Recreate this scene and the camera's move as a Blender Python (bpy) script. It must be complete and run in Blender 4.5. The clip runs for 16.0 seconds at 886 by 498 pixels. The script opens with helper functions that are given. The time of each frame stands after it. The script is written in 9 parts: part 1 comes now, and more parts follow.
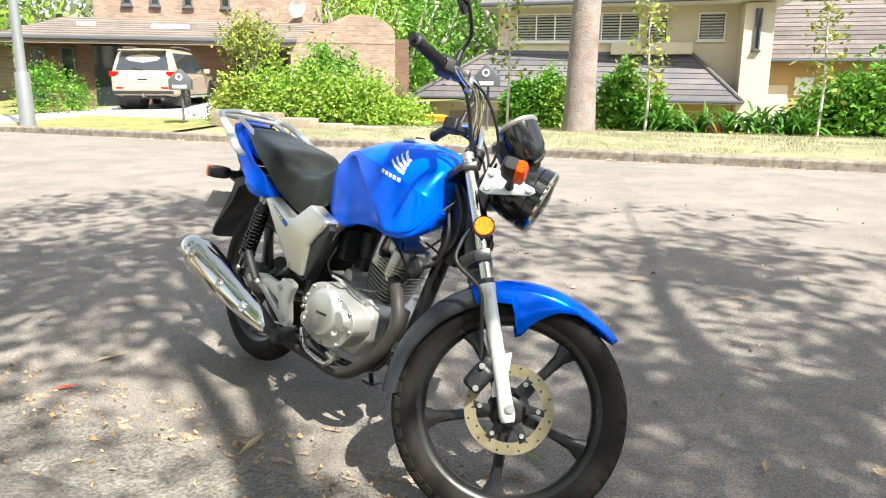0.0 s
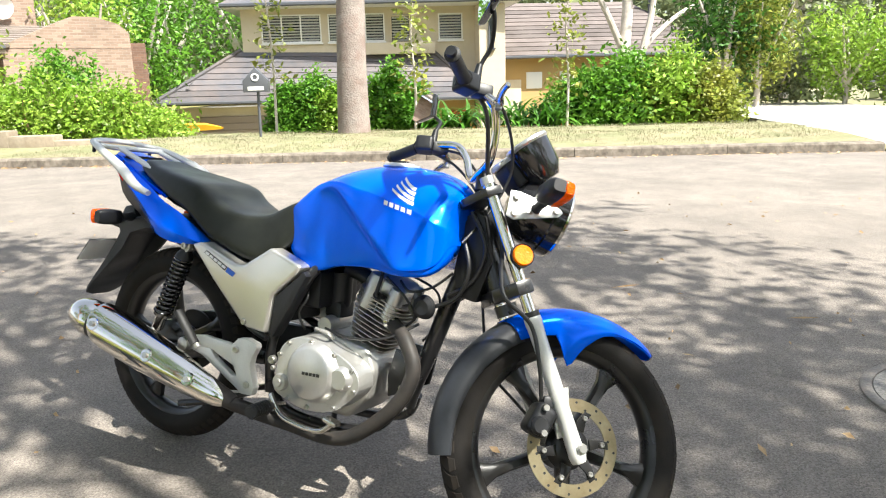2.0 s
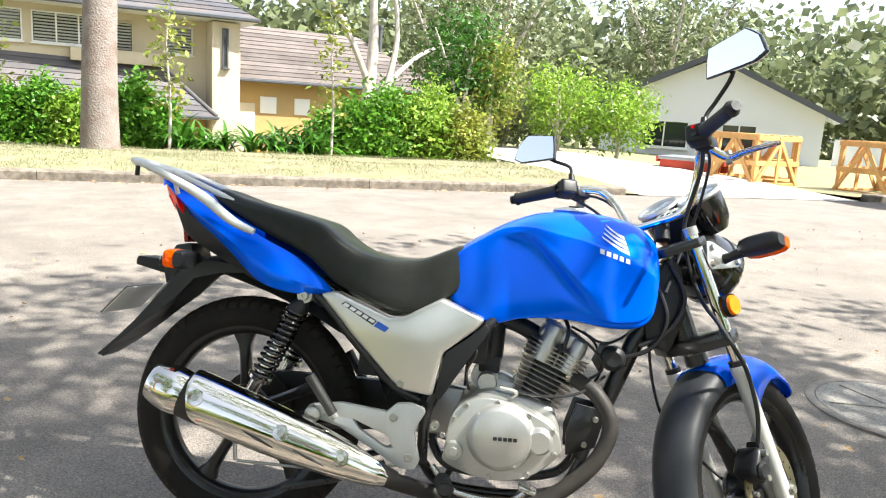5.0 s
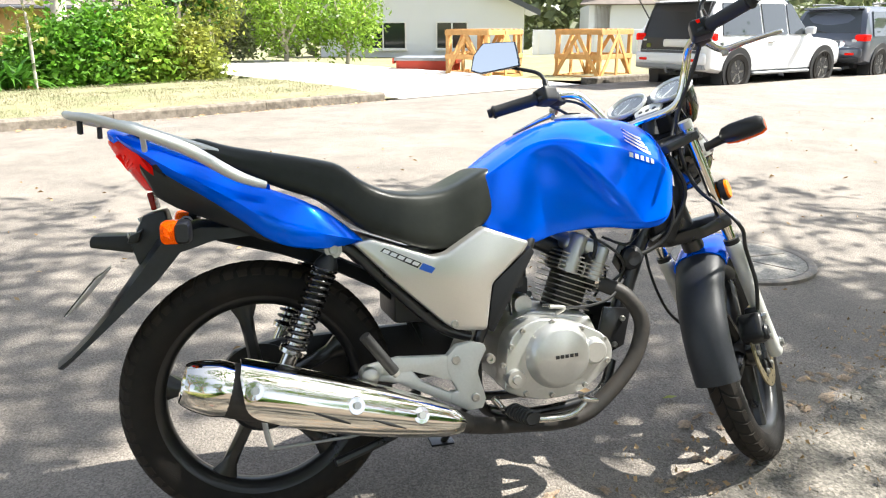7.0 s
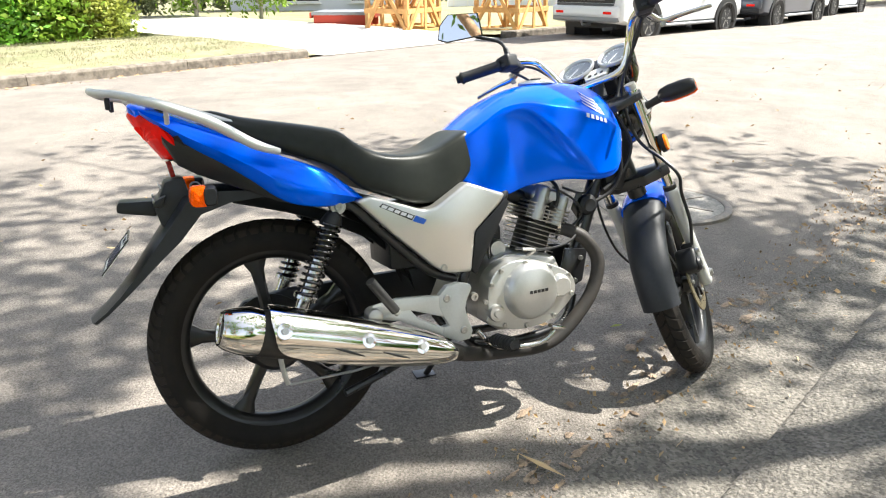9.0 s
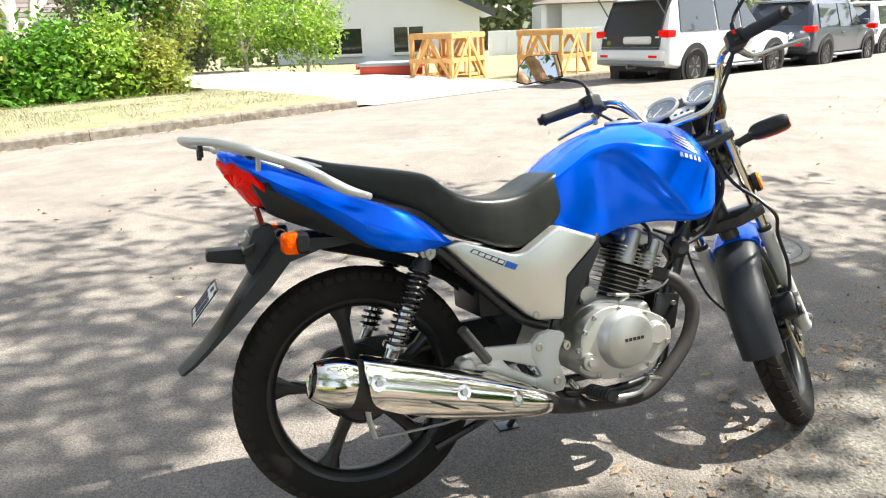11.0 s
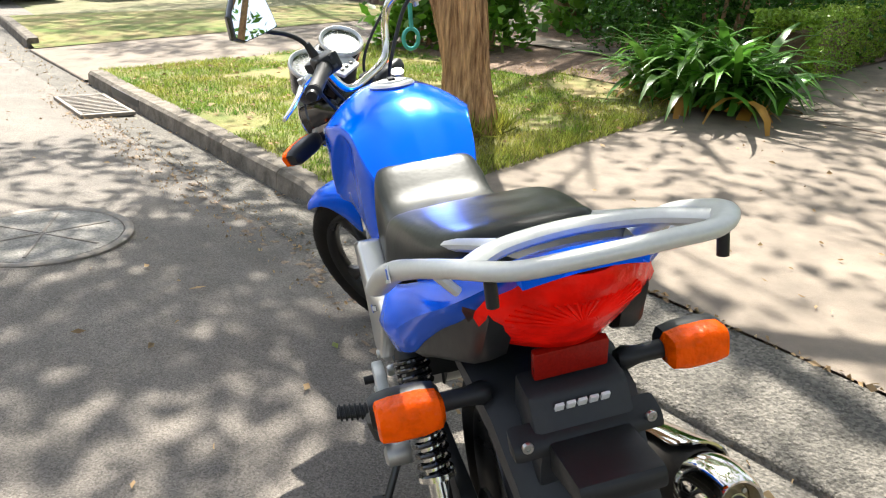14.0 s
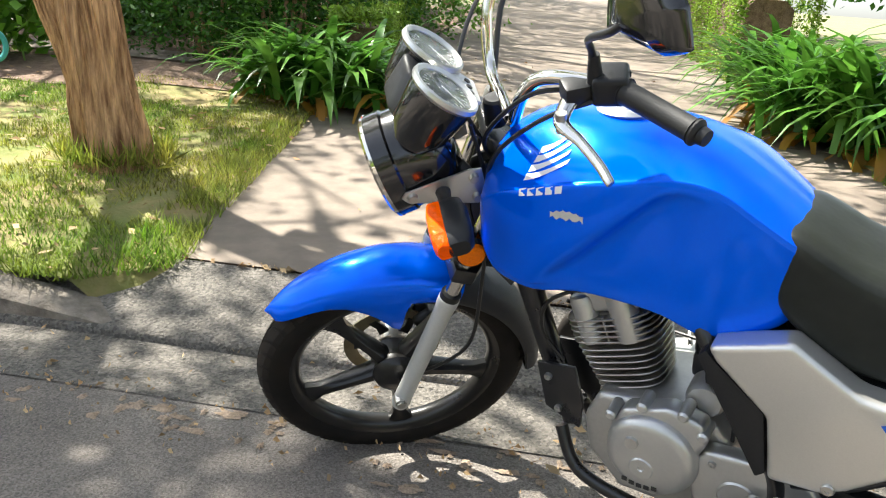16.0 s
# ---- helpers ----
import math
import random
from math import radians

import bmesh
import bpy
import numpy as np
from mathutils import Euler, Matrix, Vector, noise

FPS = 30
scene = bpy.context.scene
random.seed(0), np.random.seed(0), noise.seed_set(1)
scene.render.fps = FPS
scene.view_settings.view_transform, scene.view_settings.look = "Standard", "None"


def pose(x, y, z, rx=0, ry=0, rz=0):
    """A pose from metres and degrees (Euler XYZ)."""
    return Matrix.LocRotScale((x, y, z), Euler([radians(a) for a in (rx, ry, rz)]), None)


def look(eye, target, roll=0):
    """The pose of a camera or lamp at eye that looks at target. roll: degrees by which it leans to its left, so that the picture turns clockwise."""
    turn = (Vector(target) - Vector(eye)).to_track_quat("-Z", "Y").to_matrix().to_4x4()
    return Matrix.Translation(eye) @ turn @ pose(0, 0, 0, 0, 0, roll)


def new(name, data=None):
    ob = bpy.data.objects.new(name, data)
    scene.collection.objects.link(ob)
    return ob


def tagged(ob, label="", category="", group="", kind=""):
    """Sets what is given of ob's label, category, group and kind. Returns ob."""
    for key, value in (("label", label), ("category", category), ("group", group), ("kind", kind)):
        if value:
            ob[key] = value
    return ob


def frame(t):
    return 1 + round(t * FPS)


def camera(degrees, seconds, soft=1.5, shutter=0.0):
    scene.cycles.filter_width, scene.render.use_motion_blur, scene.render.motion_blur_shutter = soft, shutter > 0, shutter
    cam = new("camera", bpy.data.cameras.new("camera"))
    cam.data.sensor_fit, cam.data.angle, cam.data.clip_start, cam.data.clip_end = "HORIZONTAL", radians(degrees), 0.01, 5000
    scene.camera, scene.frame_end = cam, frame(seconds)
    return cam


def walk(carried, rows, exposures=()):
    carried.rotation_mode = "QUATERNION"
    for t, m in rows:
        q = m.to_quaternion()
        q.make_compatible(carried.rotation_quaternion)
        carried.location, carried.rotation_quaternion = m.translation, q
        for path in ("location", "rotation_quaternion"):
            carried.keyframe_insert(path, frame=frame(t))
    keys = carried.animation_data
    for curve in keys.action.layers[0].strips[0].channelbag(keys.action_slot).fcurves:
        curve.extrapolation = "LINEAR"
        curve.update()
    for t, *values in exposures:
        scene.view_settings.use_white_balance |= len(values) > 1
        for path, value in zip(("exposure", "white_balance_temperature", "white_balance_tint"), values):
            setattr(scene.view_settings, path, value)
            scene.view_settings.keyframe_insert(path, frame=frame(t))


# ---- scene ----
cam = camera(62.8, 16.0, soft=1.15)
PATH = [
    (0, (0.018, 0.053, 1.149), (-0.001, 2.001, 0.696), 0.2),
    (0.5, (-0.155, 0.111, 1.163), (-0.022, 2.05, 0.688), 1.0),
    (1, (-0.36, 0.144, 1.21), (-0.048, 2.073, 0.781), 1.5),
    (1.5, (-0.509, 0.228, 1.192), (-0.168, 2.142, 0.723), 0.9),
    (2, (-0.652, 0.398, 1.199), (-0.013, 2.236, 0.739), -1.6),
    (2.5, (-0.792, 0.513, 1.205), (-0.107, 2.33, 0.726), -0.3),
    (3, (-0.992, 0.645, 1.212), (-0.203, 2.42, 0.737), -0.4),
    (3.5, (-1.166, 0.762, 1.214), (-0.209, 2.446, 0.717), -1.7),
    (3.7, (-1.213, 0.819, 1.21), (-0.212, 2.481, 0.726), -1.6),
    (5.8, (-1.855, 1.434, 1.2), (-0.296, 2.608, 0.761), 0.4),
    (6, (-1.871, 1.52, 1.175), (-0.277, 2.614, 0.665), -2.0),
    (6.5, (-1.911, 1.721, 1.185), (-0.303, 2.749, 0.589), -1.6),
    (7, (-1.991, 1.84, 1.194), (-0.269, 2.669, 0.607), -0.2),
    (7.5, (-2.101, 1.935, 1.204), (-0.3, 2.56, 0.599), 1.0),
    (8, (-2.173, 1.976, 1.224), (-0.362, 2.522, 0.575), 0.0),
    (8.2, (-2.199, 1.977, 1.242), (-0.402, 2.513, 0.549), 0.2),
    (10.3, (-2.323, 1.765, 1.271), (-0.574, 2.533, 0.679), -0.5),
    (10.5, (-2.316, 1.804, 1.265), (-0.57, 2.59, 0.686), -0.6),
    (11, (-2.259, 2.053, 1.243), (-0.491, 2.784, 0.66), -2.1),
    (11.5, (-2.178, 2.35, 1.188), (-0.353, 2.847, 0.539), -0.3),
    (12, (-1.999, 2.731, 1.124), (-0.159, 3.053, 0.411), -0.3),
    (12.5, (-1.883, 3.12, 1.141), (-0.031, 2.936, 0.409), 1.6),
    (13, (-1.697, 3.453, 1.167), (0.005, 2.728, 0.407), 2.0),
    (13.5, (-1.359, 3.724, 1.22), (-0.007, 2.461, 0.461), 2.0),
    (13.8, (-1.171, 3.819, 1.213), (-0.085, 2.297, 0.502), 2.1),
    (14, (-1.008, 3.876, 1.221), (-0.164, 2.212, 0.501), 3.4),
    (14.5, (-0.64, 3.931, 1.213), (-0.164, 2.109, 0.54), 2.3),
    (15, (-0.217, 3.846, 1.2), (0.042, 1.989, 0.504), 4.2),
    (15.5, (0.226, 3.718, 1.172), (-0.003, 1.846, 0.505), 5.1),
    (16, (0.542, 3.446, 1.086), (0.0, 1.626, 0.46), 4.6),
]
walk(cam, [(t, look(eye, target, roll)) for t, eye, target, roll in PATH],
     exposures=[(0, 1.69, 6300, 8), (3.5, 1.74, 6300, 8), (6.0, 1.84, 6250, 8), (8.0, 1.83, 6250, 8), (11.0, 1.78, 6300, 8), (12.5, 1.76, 6300, 8), (13.5, 1.74, 6400, 8), (14.5, 1.62, 6350, 8), (16.0, 1.82, 6350, 8)])

# ---- light ----
SUN = Vector((0.42, -0.58, 1.0)).normalized()
world = bpy.data.worlds.new("world")
scene.world = world
world.use_nodes = True
wn = world.node_tree
sky = wn.nodes.new("ShaderNodeTexSky")
sky.sky_type = "NISHITA"
sky.sun_disc = False
sky.sun_elevation = math.asin(SUN.z)
sky.sun_rotation = math.atan2(SUN.x, SUN.y)
sky.altitude = 100
sky.dust_density = 2.5
soft_sky = wn.nodes.new("ShaderNodeHueSaturation")
soft_sky.inputs["Saturation"].default_value = 0.5
wn.links.new(sky.outputs[0], soft_sky.inputs["Color"])
wn.links.new(soft_sky.outputs[0], wn.nodes["Background"].inputs[0])
wn.nodes["Background"].inputs[1].default_value = 0.100
lamp = bpy.data.lights.new("sun", "SUN")
lamp.energy, lamp.angle, lamp.color = 4.5, radians(0.53), (1.0, 0.94, 0.84)
sun = new("sun", lamp)
sun.matrix_world = look((0, 0, 30), Vector((0, 0, 30)) - SUN)


# ---- materials ----
def mat(name, color, rough=0.5, metal=0.0, coat=0.0, var=0.0, scale=20.0, bump=0.0, bscale=200.0, color2=None,
        big=0.0, bigscale=2.0, spec=0.5, emit=None, trans=0.0, rvar=0.0, rand=0.0, island=0.0, pebble=0.0, pscale=90.0, stretch=0.0):
    """A procedural surface: base colour with fine and coarse variation, roughness breakup and bump."""
    m = bpy.data.materials.new(name)
    m.use_nodes = True
    nt = m.node_tree
    b = nt.nodes["Principled BSDF"]
    N, Lk = nt.nodes.new, nt.links.new
    c = (*color, 1)
    b.inputs["Base Color"].default_value = c
    b.inputs["Roughness"].default_value = rough
    b.inputs["Metallic"].default_value = metal
    b.inputs["Coat Weight"].default_value = coat
    b.inputs["Coat Roughness"].default_value = 0.04
    b.inputs["Specular IOR Level"].default_value = spec
    b.inputs["Transmission Weight"].default_value = trans
    tc = N("ShaderNodeTexCoord")
    vec = tc.outputs["Object"]
    if stretch:
        mp = N("ShaderNodeMapping")
        mp.inputs["Scale"].default_value = (1, 1, stretch)
        Lk(vec, mp.inputs["Vector"])
        vec = mp.outputs["Vector"]
    src = None
    if var or color2 or big or rand or island or pebble:
        rgb = N("ShaderNodeRGB")
        rgb.outputs[0].default_value = c
        src = rgb.outputs[0]
    if color2:
        n1 = N("ShaderNodeTexNoise")
        n1.inputs["Scale"].default_value, n1.inputs["Detail"].default_value = scale, 6
        n1.inputs["Roughness"].default_value = 0.65
        Lk(vec, n1.inputs["Vector"])
        rmp = N("ShaderNodeMapRange")
        rmp.inputs[1].default_value, rmp.inputs[2].default_value = 0.35, 0.65
        Lk(n1.outputs["Fac"], rmp.inputs[0])
        mx = N("ShaderNodeMixRGB")
        Lk(rmp.outputs[0], mx.inputs[0])
        Lk(src, mx.inputs[1])
        mx.inputs[2].default_value = (*color2, 1)
        src = mx.outputs[0]

    def vary(fac_socket, amount, src):
        mr = N("ShaderNodeMapRange")
        mr.inputs[3].default_value, mr.inputs[4].default_value = 1 - amount, 1 + amount
        Lk(fac_socket, mr.inputs[0])
        hs = N("ShaderNodeHueSaturation")
        Lk(mr.outputs[0], hs.inputs["Value"])
        Lk(src, hs.inputs["Color"])
        return hs.outputs[0]
    if var:
        n2 = N("ShaderNodeTexNoise")
        n2.inputs["Scale"].default_value, n2.inputs["Detail"].default_value = scale * 3, 4
        Lk(vec, n2.inputs["Vector"])
        src = vary(n2.outputs["Fac"], var, src)
    if big:
        n3 = N("ShaderNodeTexNoise")
        n3.inputs["Scale"].default_value, n3.inputs["Detail"].default_value = bigscale, 3
        Lk(vec, n3.inputs["Vector"])
        src = vary(n3.outputs["Fac"], big, src)
    if pebble:
        vo = N("ShaderNodeTexVoronoi")
        vo.inputs["Scale"].default_value = pscale
        Lk(vec, vo.inputs["Vector"])
        sp = N("ShaderNodeSeparateColor")
        Lk(vo.outputs["Color"], sp.inputs[0])
        src = vary(sp.outputs[0], pebble, src)
    if rand:
        oi = N("ShaderNodeObjectInfo")
        src = vary(oi.outputs["Random"], rand, src)
    if island:
        ge = N("ShaderNodeNewGeometry")
        src = vary(ge.outputs["Random Per Island"], island, src)
    if src:
        Lk(src, b.inputs["Base Color"])
    if rvar:
        n4 = N("ShaderNodeTexNoise")
        n4.inputs["Scale"].default_value, n4.inputs["Detail"].default_value = scale, 5
        Lk(vec, n4.inputs["Vector"])
        mr = N("ShaderNodeMapRange")
        mr.inputs[3].default_value, mr.inputs[4].default_value = max(rough - rvar, 0.02), min(rough + rvar, 1)
        Lk(n4.outputs["Fac"], mr.inputs[0])
        Lk(mr.outputs[0], b.inputs["Roughness"])
    if bump:
        n5 = N("ShaderNodeTexNoise")
        n5.inputs["Scale"].default_value, n5.inputs["Detail"].default_value = bscale, 4
        Lk(vec, n5.inputs["Vector"])
        bp = N("ShaderNodeBump")
        bp.inputs["Strength"].default_value, bp.inputs["Distance"].default_value = bump, 1.0 / bscale
        Lk(n5.outputs["Fac"], bp.inputs["Height"])
        Lk(bp.outputs[0], b.inputs["Normal"])
    if emit:
        b.inputs["Emission Color"].default_value = (*color, 1)
        b.inputs["Emission Strength"].default_value = emit
    return m


BLUE = mat("blue_paint", (0.0, 0.130, 1.0), 0.18, 0.36, 0.26, var=0.04, scale=60, big=0.06, bigscale=2.5, spec=0.06)
SILVER = mat("silver_paint", (0.66, 0.645, 0.60), 0.30, 0.72, 0.4, var=0.06, scale=150, big=0.05)
RACKSILV = mat("rack_silver", (0.60, 0.60, 0.57), 0.42, 0.3, 0.1, var=0.08, scale=60, rvar=0.08)
BLACKPL = mat("black_plastic", (0.013, 0.0135, 0.015), 0.42, spec=0.35, var=0.25, scale=60, bump=0.12, bscale=900, rvar=0.08)
GREYPL = mat("grey_black_plastic", (0.024, 0.026, 0.030), 0.46, spec=0.35, var=0.2, scale=30, bump=0.15, bscale=900, rvar=0.08)
GLOSSBLK = mat("gloss_black", (0.01, 0.01, 0.011), 0.12, coat=0.5, rvar=0.05)
FRAMEBLK = mat("frame_black", (0.012, 0.012, 0.013), 0.30, coat=0.3, rvar=0.1, scale=30)
RUBBER = mat("tyre_rubber", (0.0095, 0.009, 0.0088), 0.7, color2=(0.018, 0.015, 0.012), scale=7, var=0.2, bump=0.2, bscale=300, spec=0.18)
TREAD = mat("tread_rubber", (0.018, 0.016, 0.014), 0.8, color2=(0.032, 0.025, 0.019), scale=9, var=0.2, spec=0.2)
GRIPRUB = mat("grip_rubber", (0.012, 0.012, 0.012), 0.6, bump=0.3, bscale=500)
VINYL = mat("seat_vinyl", (0.019, 0.021, 0.018), 0.34, spec=0.18, var=0.25, scale=14, bump=0.02, bscale=90, rvar=0.10)
CHROME = mat("chrome", (0.74, 0.71, 0.65), 0.06, 1.0, rvar=0.04, scale=30)
DULLCHROME = mat("worn_chrome", (0.62, 0.61, 0.58), 0.18, 1.0, rvar=0.1, scale=40, big=0.15, bigscale=9)
ALLOY = mat("cast_alloy", (0.50, 0.49, 0.46), 0.40, 0.75, var=0.12, scale=40, bump=0.12, bscale=600, rvar=0.1)
PLATED = mat("brushed_plating", (0.60, 0.60, 0.58), 0.34, 0.9, rvar=0.1, scale=50)
ENGSILV = mat("engine_silver", (0.53, 0.525, 0.50), 0.33, 0.70, var=0.06, scale=50, rvar=0.06)
FINMET = mat("fin_metal", (0.50, 0.48, 0.44), 0.34, 0.85, color2=(0.36, 0.33, 0.29), scale=25, var=0.15)
# Cylinder core coloured dark to stand in for shade between the fins.
FINSHADE = mat("fin_gap_shade", (0.07, 0.068, 0.064), 0.6, 0.5, var=0.2, scale=40)
WHEELBLK = mat("wheel_black", (0.010, 0.010, 0.0115), 0.30, coat=0.2, color2=(0.018, 0.017, 0.015), scale=9, rvar=0.1, spec=0.35)
STEEL = mat("disc_steel", (0.40, 0.345, 0.22), 0.36, 0.85, color2=(0.28, 0.225, 0.13), scale=18, rvar=0.1)
BOLT = mat("bolt_zinc", (0.5, 0.49, 0.46), 0.32, 0.9, rvar=0.1)
PIPEBLK = mat("exhaust_black", (0.026, 0.025, 0.024), 0.55, color2=(0.042, 0.036, 0.031), scale=15, var=0.2, bump=0.1, spec=0.25)
REDLENS = mat("red_lens", (0.95, 0.008, 0.003), 0.10, coat=0.0, spec=0.12, big=0.55, bigscale=22, bump=0.25, bscale=40)
REFLEX = mat("amber_reflex", (1.0, 0.22, 0.004), 0.15, spec=0.2, var=0.2, scale=60, bump=0.4, bscale=160)
AMBER = mat("amber_lens", (1.0, 0.108, 0.0), 0.10, coat=0.0, spec=0.15, big=0.4, bigscale=45, bump=0.5, bscale=90)
REDREFL = mat("dark_red_reflector", (0.26, 0.008, 0.004), 0.15, spec=0.3, var=0.3, scale=90, bump=0.3, bscale=220)
MIRROR = mat("mirror_glass", (0.9, 0.92, 0.92), 0.01, 1.0)
GLASS = mat("clear_glass", (0.95, 0.97, 0.97), 0.02, 0.0, trans=1.0)
DIALBLK = mat("dial_face", (0.03, 0.035, 0.04), 0.4)
WHITEPL = mat("plate_white", (0.72, 0.73, 0.73), 0.35, var=0.04)
PLATEINK = mat("plate_ink", (0.02, 0.025, 0.06), 0.5)
DECALW = mat("decal_white", (0.78, 0.79, 0.80), 0.3)
DECALK = mat("decal_black", (0.02, 0.02, 0.02), 0.4)
DECALB = mat("decal_blue", (0.02, 0.12, 0.6), 0.3)
CABLE = mat("cable_black", (0.012, 0.012, 0.012), 0.45)

ASPHALT = mat("asphalt", (0.162, 0.143, 0.124), 0.88, color2=(0.222, 0.194, 0.166), scale=2.2, var=0.16, big=0.22, bigscale=0.8, bump=1.0, bscale=120, pebble=0.36, pscale=230)
CONC = mat("rough_concrete", (0.170, 0.153, 0.130), 0.9, color2=(0.115, 0.105, 0.090), scale=5, var=0.2, big=0.2, bigscale=1.3, bump=1.0, bscale=80, pebble=0.42, pscale=110)
PAVE = mat("drive_concrete", (0.245, 0.198, 0.154), 0.88, color2=(0.175, 0.142, 0.112), scale=4, var=0.2, big=0.22, bigscale=1.2, bump=0.35, bscale=160)
PALE = mat("pale_concrete", (0.58, 0.54, 0.49), 0.85, color2=(0.48, 0.45, 0.41), scale=3, var=0.1, big=0.1, bigscale=0.7, bump=0.3, bscale=120)
KERB = mat("kerb_concrete", (0.245, 0.21, 0.17), 0.9, color2=(0.105, 0.088, 0.068), scale=9, var=0.26, big=0.32, bigscale=3.0, bump=0.6, bscale=90, rand=0.12)
LAWN = mat("lawn_soil", (0.10, 0.15, 0.020), 0.95, color2=(0.28, 0.215, 0.095), scale=2.2, var=0.35, big=0.25, bigscale=0.8, bump=0.5, bscale=60)
DRYLAWN = mat("dry_lawn", (0.165, 0.175, 0.08), 0.95, color2=(0.25, 0.215, 0.13), scale=1.6, var=0.3, big=0.2, bigscale=0.5, bump=0.5, bscale=60)
MULCH = mat("mulch", (0.13, 0.085, 0.055), 0.95, color2=(0.24, 0.16, 0.11), scale=16, var=0.4, bump=0.8, bscale=70)


def leafmat(name, color, color2, trans=0.35, rough=0.45, island=0.45, scale=1.2):
    """Leaves: a glossy skin that lets some light through, each leaf its own shade."""
    m = mat(name, color, rough, color2=color2, scale=scale, island=island, spec=0.4)
    nt = m.node_tree
    b = nt.nodes["Principled BSDF"]
    tr, mix = nt.nodes.new("ShaderNodeBsdfTranslucent"), nt.nodes.new("ShaderNodeMixShader")
    nt.links.new(b.inputs["Base Color"].links[0].from_socket, tr.inputs["Color"])
    mix.inputs[0].default_value = trans
    nt.links.new(b.outputs[0], mix.inputs[1])
    nt.links.new(tr.outputs[0], mix.inputs[2])
    nt.links.new(mix.outputs[0], nt.nodes["Material Output"].inputs[0])
    return m


LEAF_DARK = leafmat("hedge_leaf", (0.028, 0.10, 0.010), (0.065, 0.17, 0.018))
LEAF_MID = leafmat("shrub_leaf", (0.07, 0.20, 0.014), (0.15, 0.31, 0.03))
LEAF_LIGHT = leafmat("light_leaf", (0.18, 0.33, 0.03), (0.30, 0.42, 0.06))
LEAF_YEL = leafmat("yellow_leaf", (0.26, 0.27, 0.04), (0.20, 0.26, 0.05))
LEAF_GUM = leafmat("gum_leaf", (0.13, 0.17, 0.08), (0.22, 0.24, 0.12))
LEAF_CANOPY = leafmat("canopy_leaf", (0.07, 0.14, 0.02), (0.12, 0.20, 0.03), trans=0.35)
AGAP = leafmat("strap_leaf", (0.05, 0.17, 0.016), (0.12, 0.27, 0.035), rough=0.35)
AGAP_DRY = leafmat("dry_strap_leaf", (0.42, 0.24, 0.03), (0.36, 0.17, 0.05))
GRASS = leafmat("grass_blade", (0.095, 0.23, 0.012), (0.30, 0.29, 0.05), trans=0.3, rough=0.7, island=0.6, scale=1.6)
DRYGRASS = leafmat("dry_grass_blade", (0.165, 0.178, 0.088), (0.235, 0.215, 0.135), trans=0.25, rough=0.8, island=0.35)
STRINGY = mat("furrowed_bark", (0.15, 0.068, 0.028), 0.95, color2=(0.66, 0.40, 0.20), scale=26, var=0.5, big=0.25, bigscale=6, bump=1.0, bscale=24, stretch=0.11)
BARK = mat("stringy_bark", (0.27, 0.155, 0.085), 0.92, color2=(0.44, 0.28, 0.165), scale=9, var=0.35, bump=0.9, bscale=40)
GUMBARK = mat("gum_bark", (0.27, 0.24, 0.215), 0.85, color2=(0.19, 0.14, 0.12), scale=3, var=0.25, big=0.25, bigscale=1.5, bump=0.6, bscale=30)
PALEBARK = mat("pale_bark", (0.55, 0.50, 0.44), 0.8, color2=(0.40, 0.35, 0.30), scale=4, var=0.15, bump=0.3, bscale=30)
RENDER = mat("cream_render", (0.58, 0.50, 0.37), 0.9, color2=(0.52, 0.445, 0.32), scale=0.8, var=0.06, big=0.08, bigscale=0.4, bump=0.15, bscale=60)
RENDER2 = mat("ochre_render", (0.42, 0.29, 0.13), 0.9, color2=(0.45, 0.29, 0.11), scale=0.8, var=0.06, big=0.08, bigscale=0.4)
WHITEWALL = mat("white_wall", (0.72, 0.73, 0.75), 0.85, var=0.04, big=0.06, bigscale=0.5)
TILE_GREY = mat("grey_roof_tile", (0.075, 0.078, 0.092), 0.75, color2=(0.125, 0.105, 0.10), scale=0.7, var=0.2, rand=0.25, island=0.2)
TILE_BROWN = mat("brown_roof_tile", (0.11, 0.09, 0.082), 0.85, color2=(0.155, 0.13, 0.12), scale=0.8, var=0.2, rand=0.25, island=0.2)
TILE_TAN = mat("tan_roof_tile", (0.15, 0.125, 0.105), 0.85, color2=(0.21, 0.175, 0.15), scale=0.8, var=0.2, rand=0.2, island=0.2)
ROOFMET = mat("pale_roof_metal", (0.50, 0.52, 0.55), 0.5, 0.2, var=0.05)
TRIMGREY = mat("dark_gutter_metal", (0.075, 0.08, 0.09), 0.5, var=0.1)
FRAMEW = mat("white_frame", (0.75, 0.74, 0.71), 0.5, var=0.04)
DARKGLASS = mat("window_glass", (0.02, 0.025, 0.028), 0.05, spec=0.8)
SLAT = mat("shutter_slat", (0.42, 0.42, 0.40), 0.6)
GARAGE = mat("garage_door", (0.24, 0.19, 0.145), 0.6, var=0.06, big=0.05)
TIMBER = mat("crate_timber", (0.62, 0.35, 0.13), 0.75, color2=(0.50, 0.27, 0.09), scale=5, var=0.2, rand=0.15)
CARWHITE = mat("white_car_paint", (0.78, 0.79, 0.80), 0.25, 0.0, 0.6, var=0.02)
CARGOLD = mat("champagne_car_paint", (0.48, 0.40, 0.30), 0.3, 0.3, 0.6, var=0.03)
CARGREY = mat("grey_car_paint", (0.075, 0.085, 0.11), 0.28, 0.3, 0.6, var=0.03)
CARBLACK = mat("dark_car_trim", (0.02, 0.02, 0.022), 0.5)
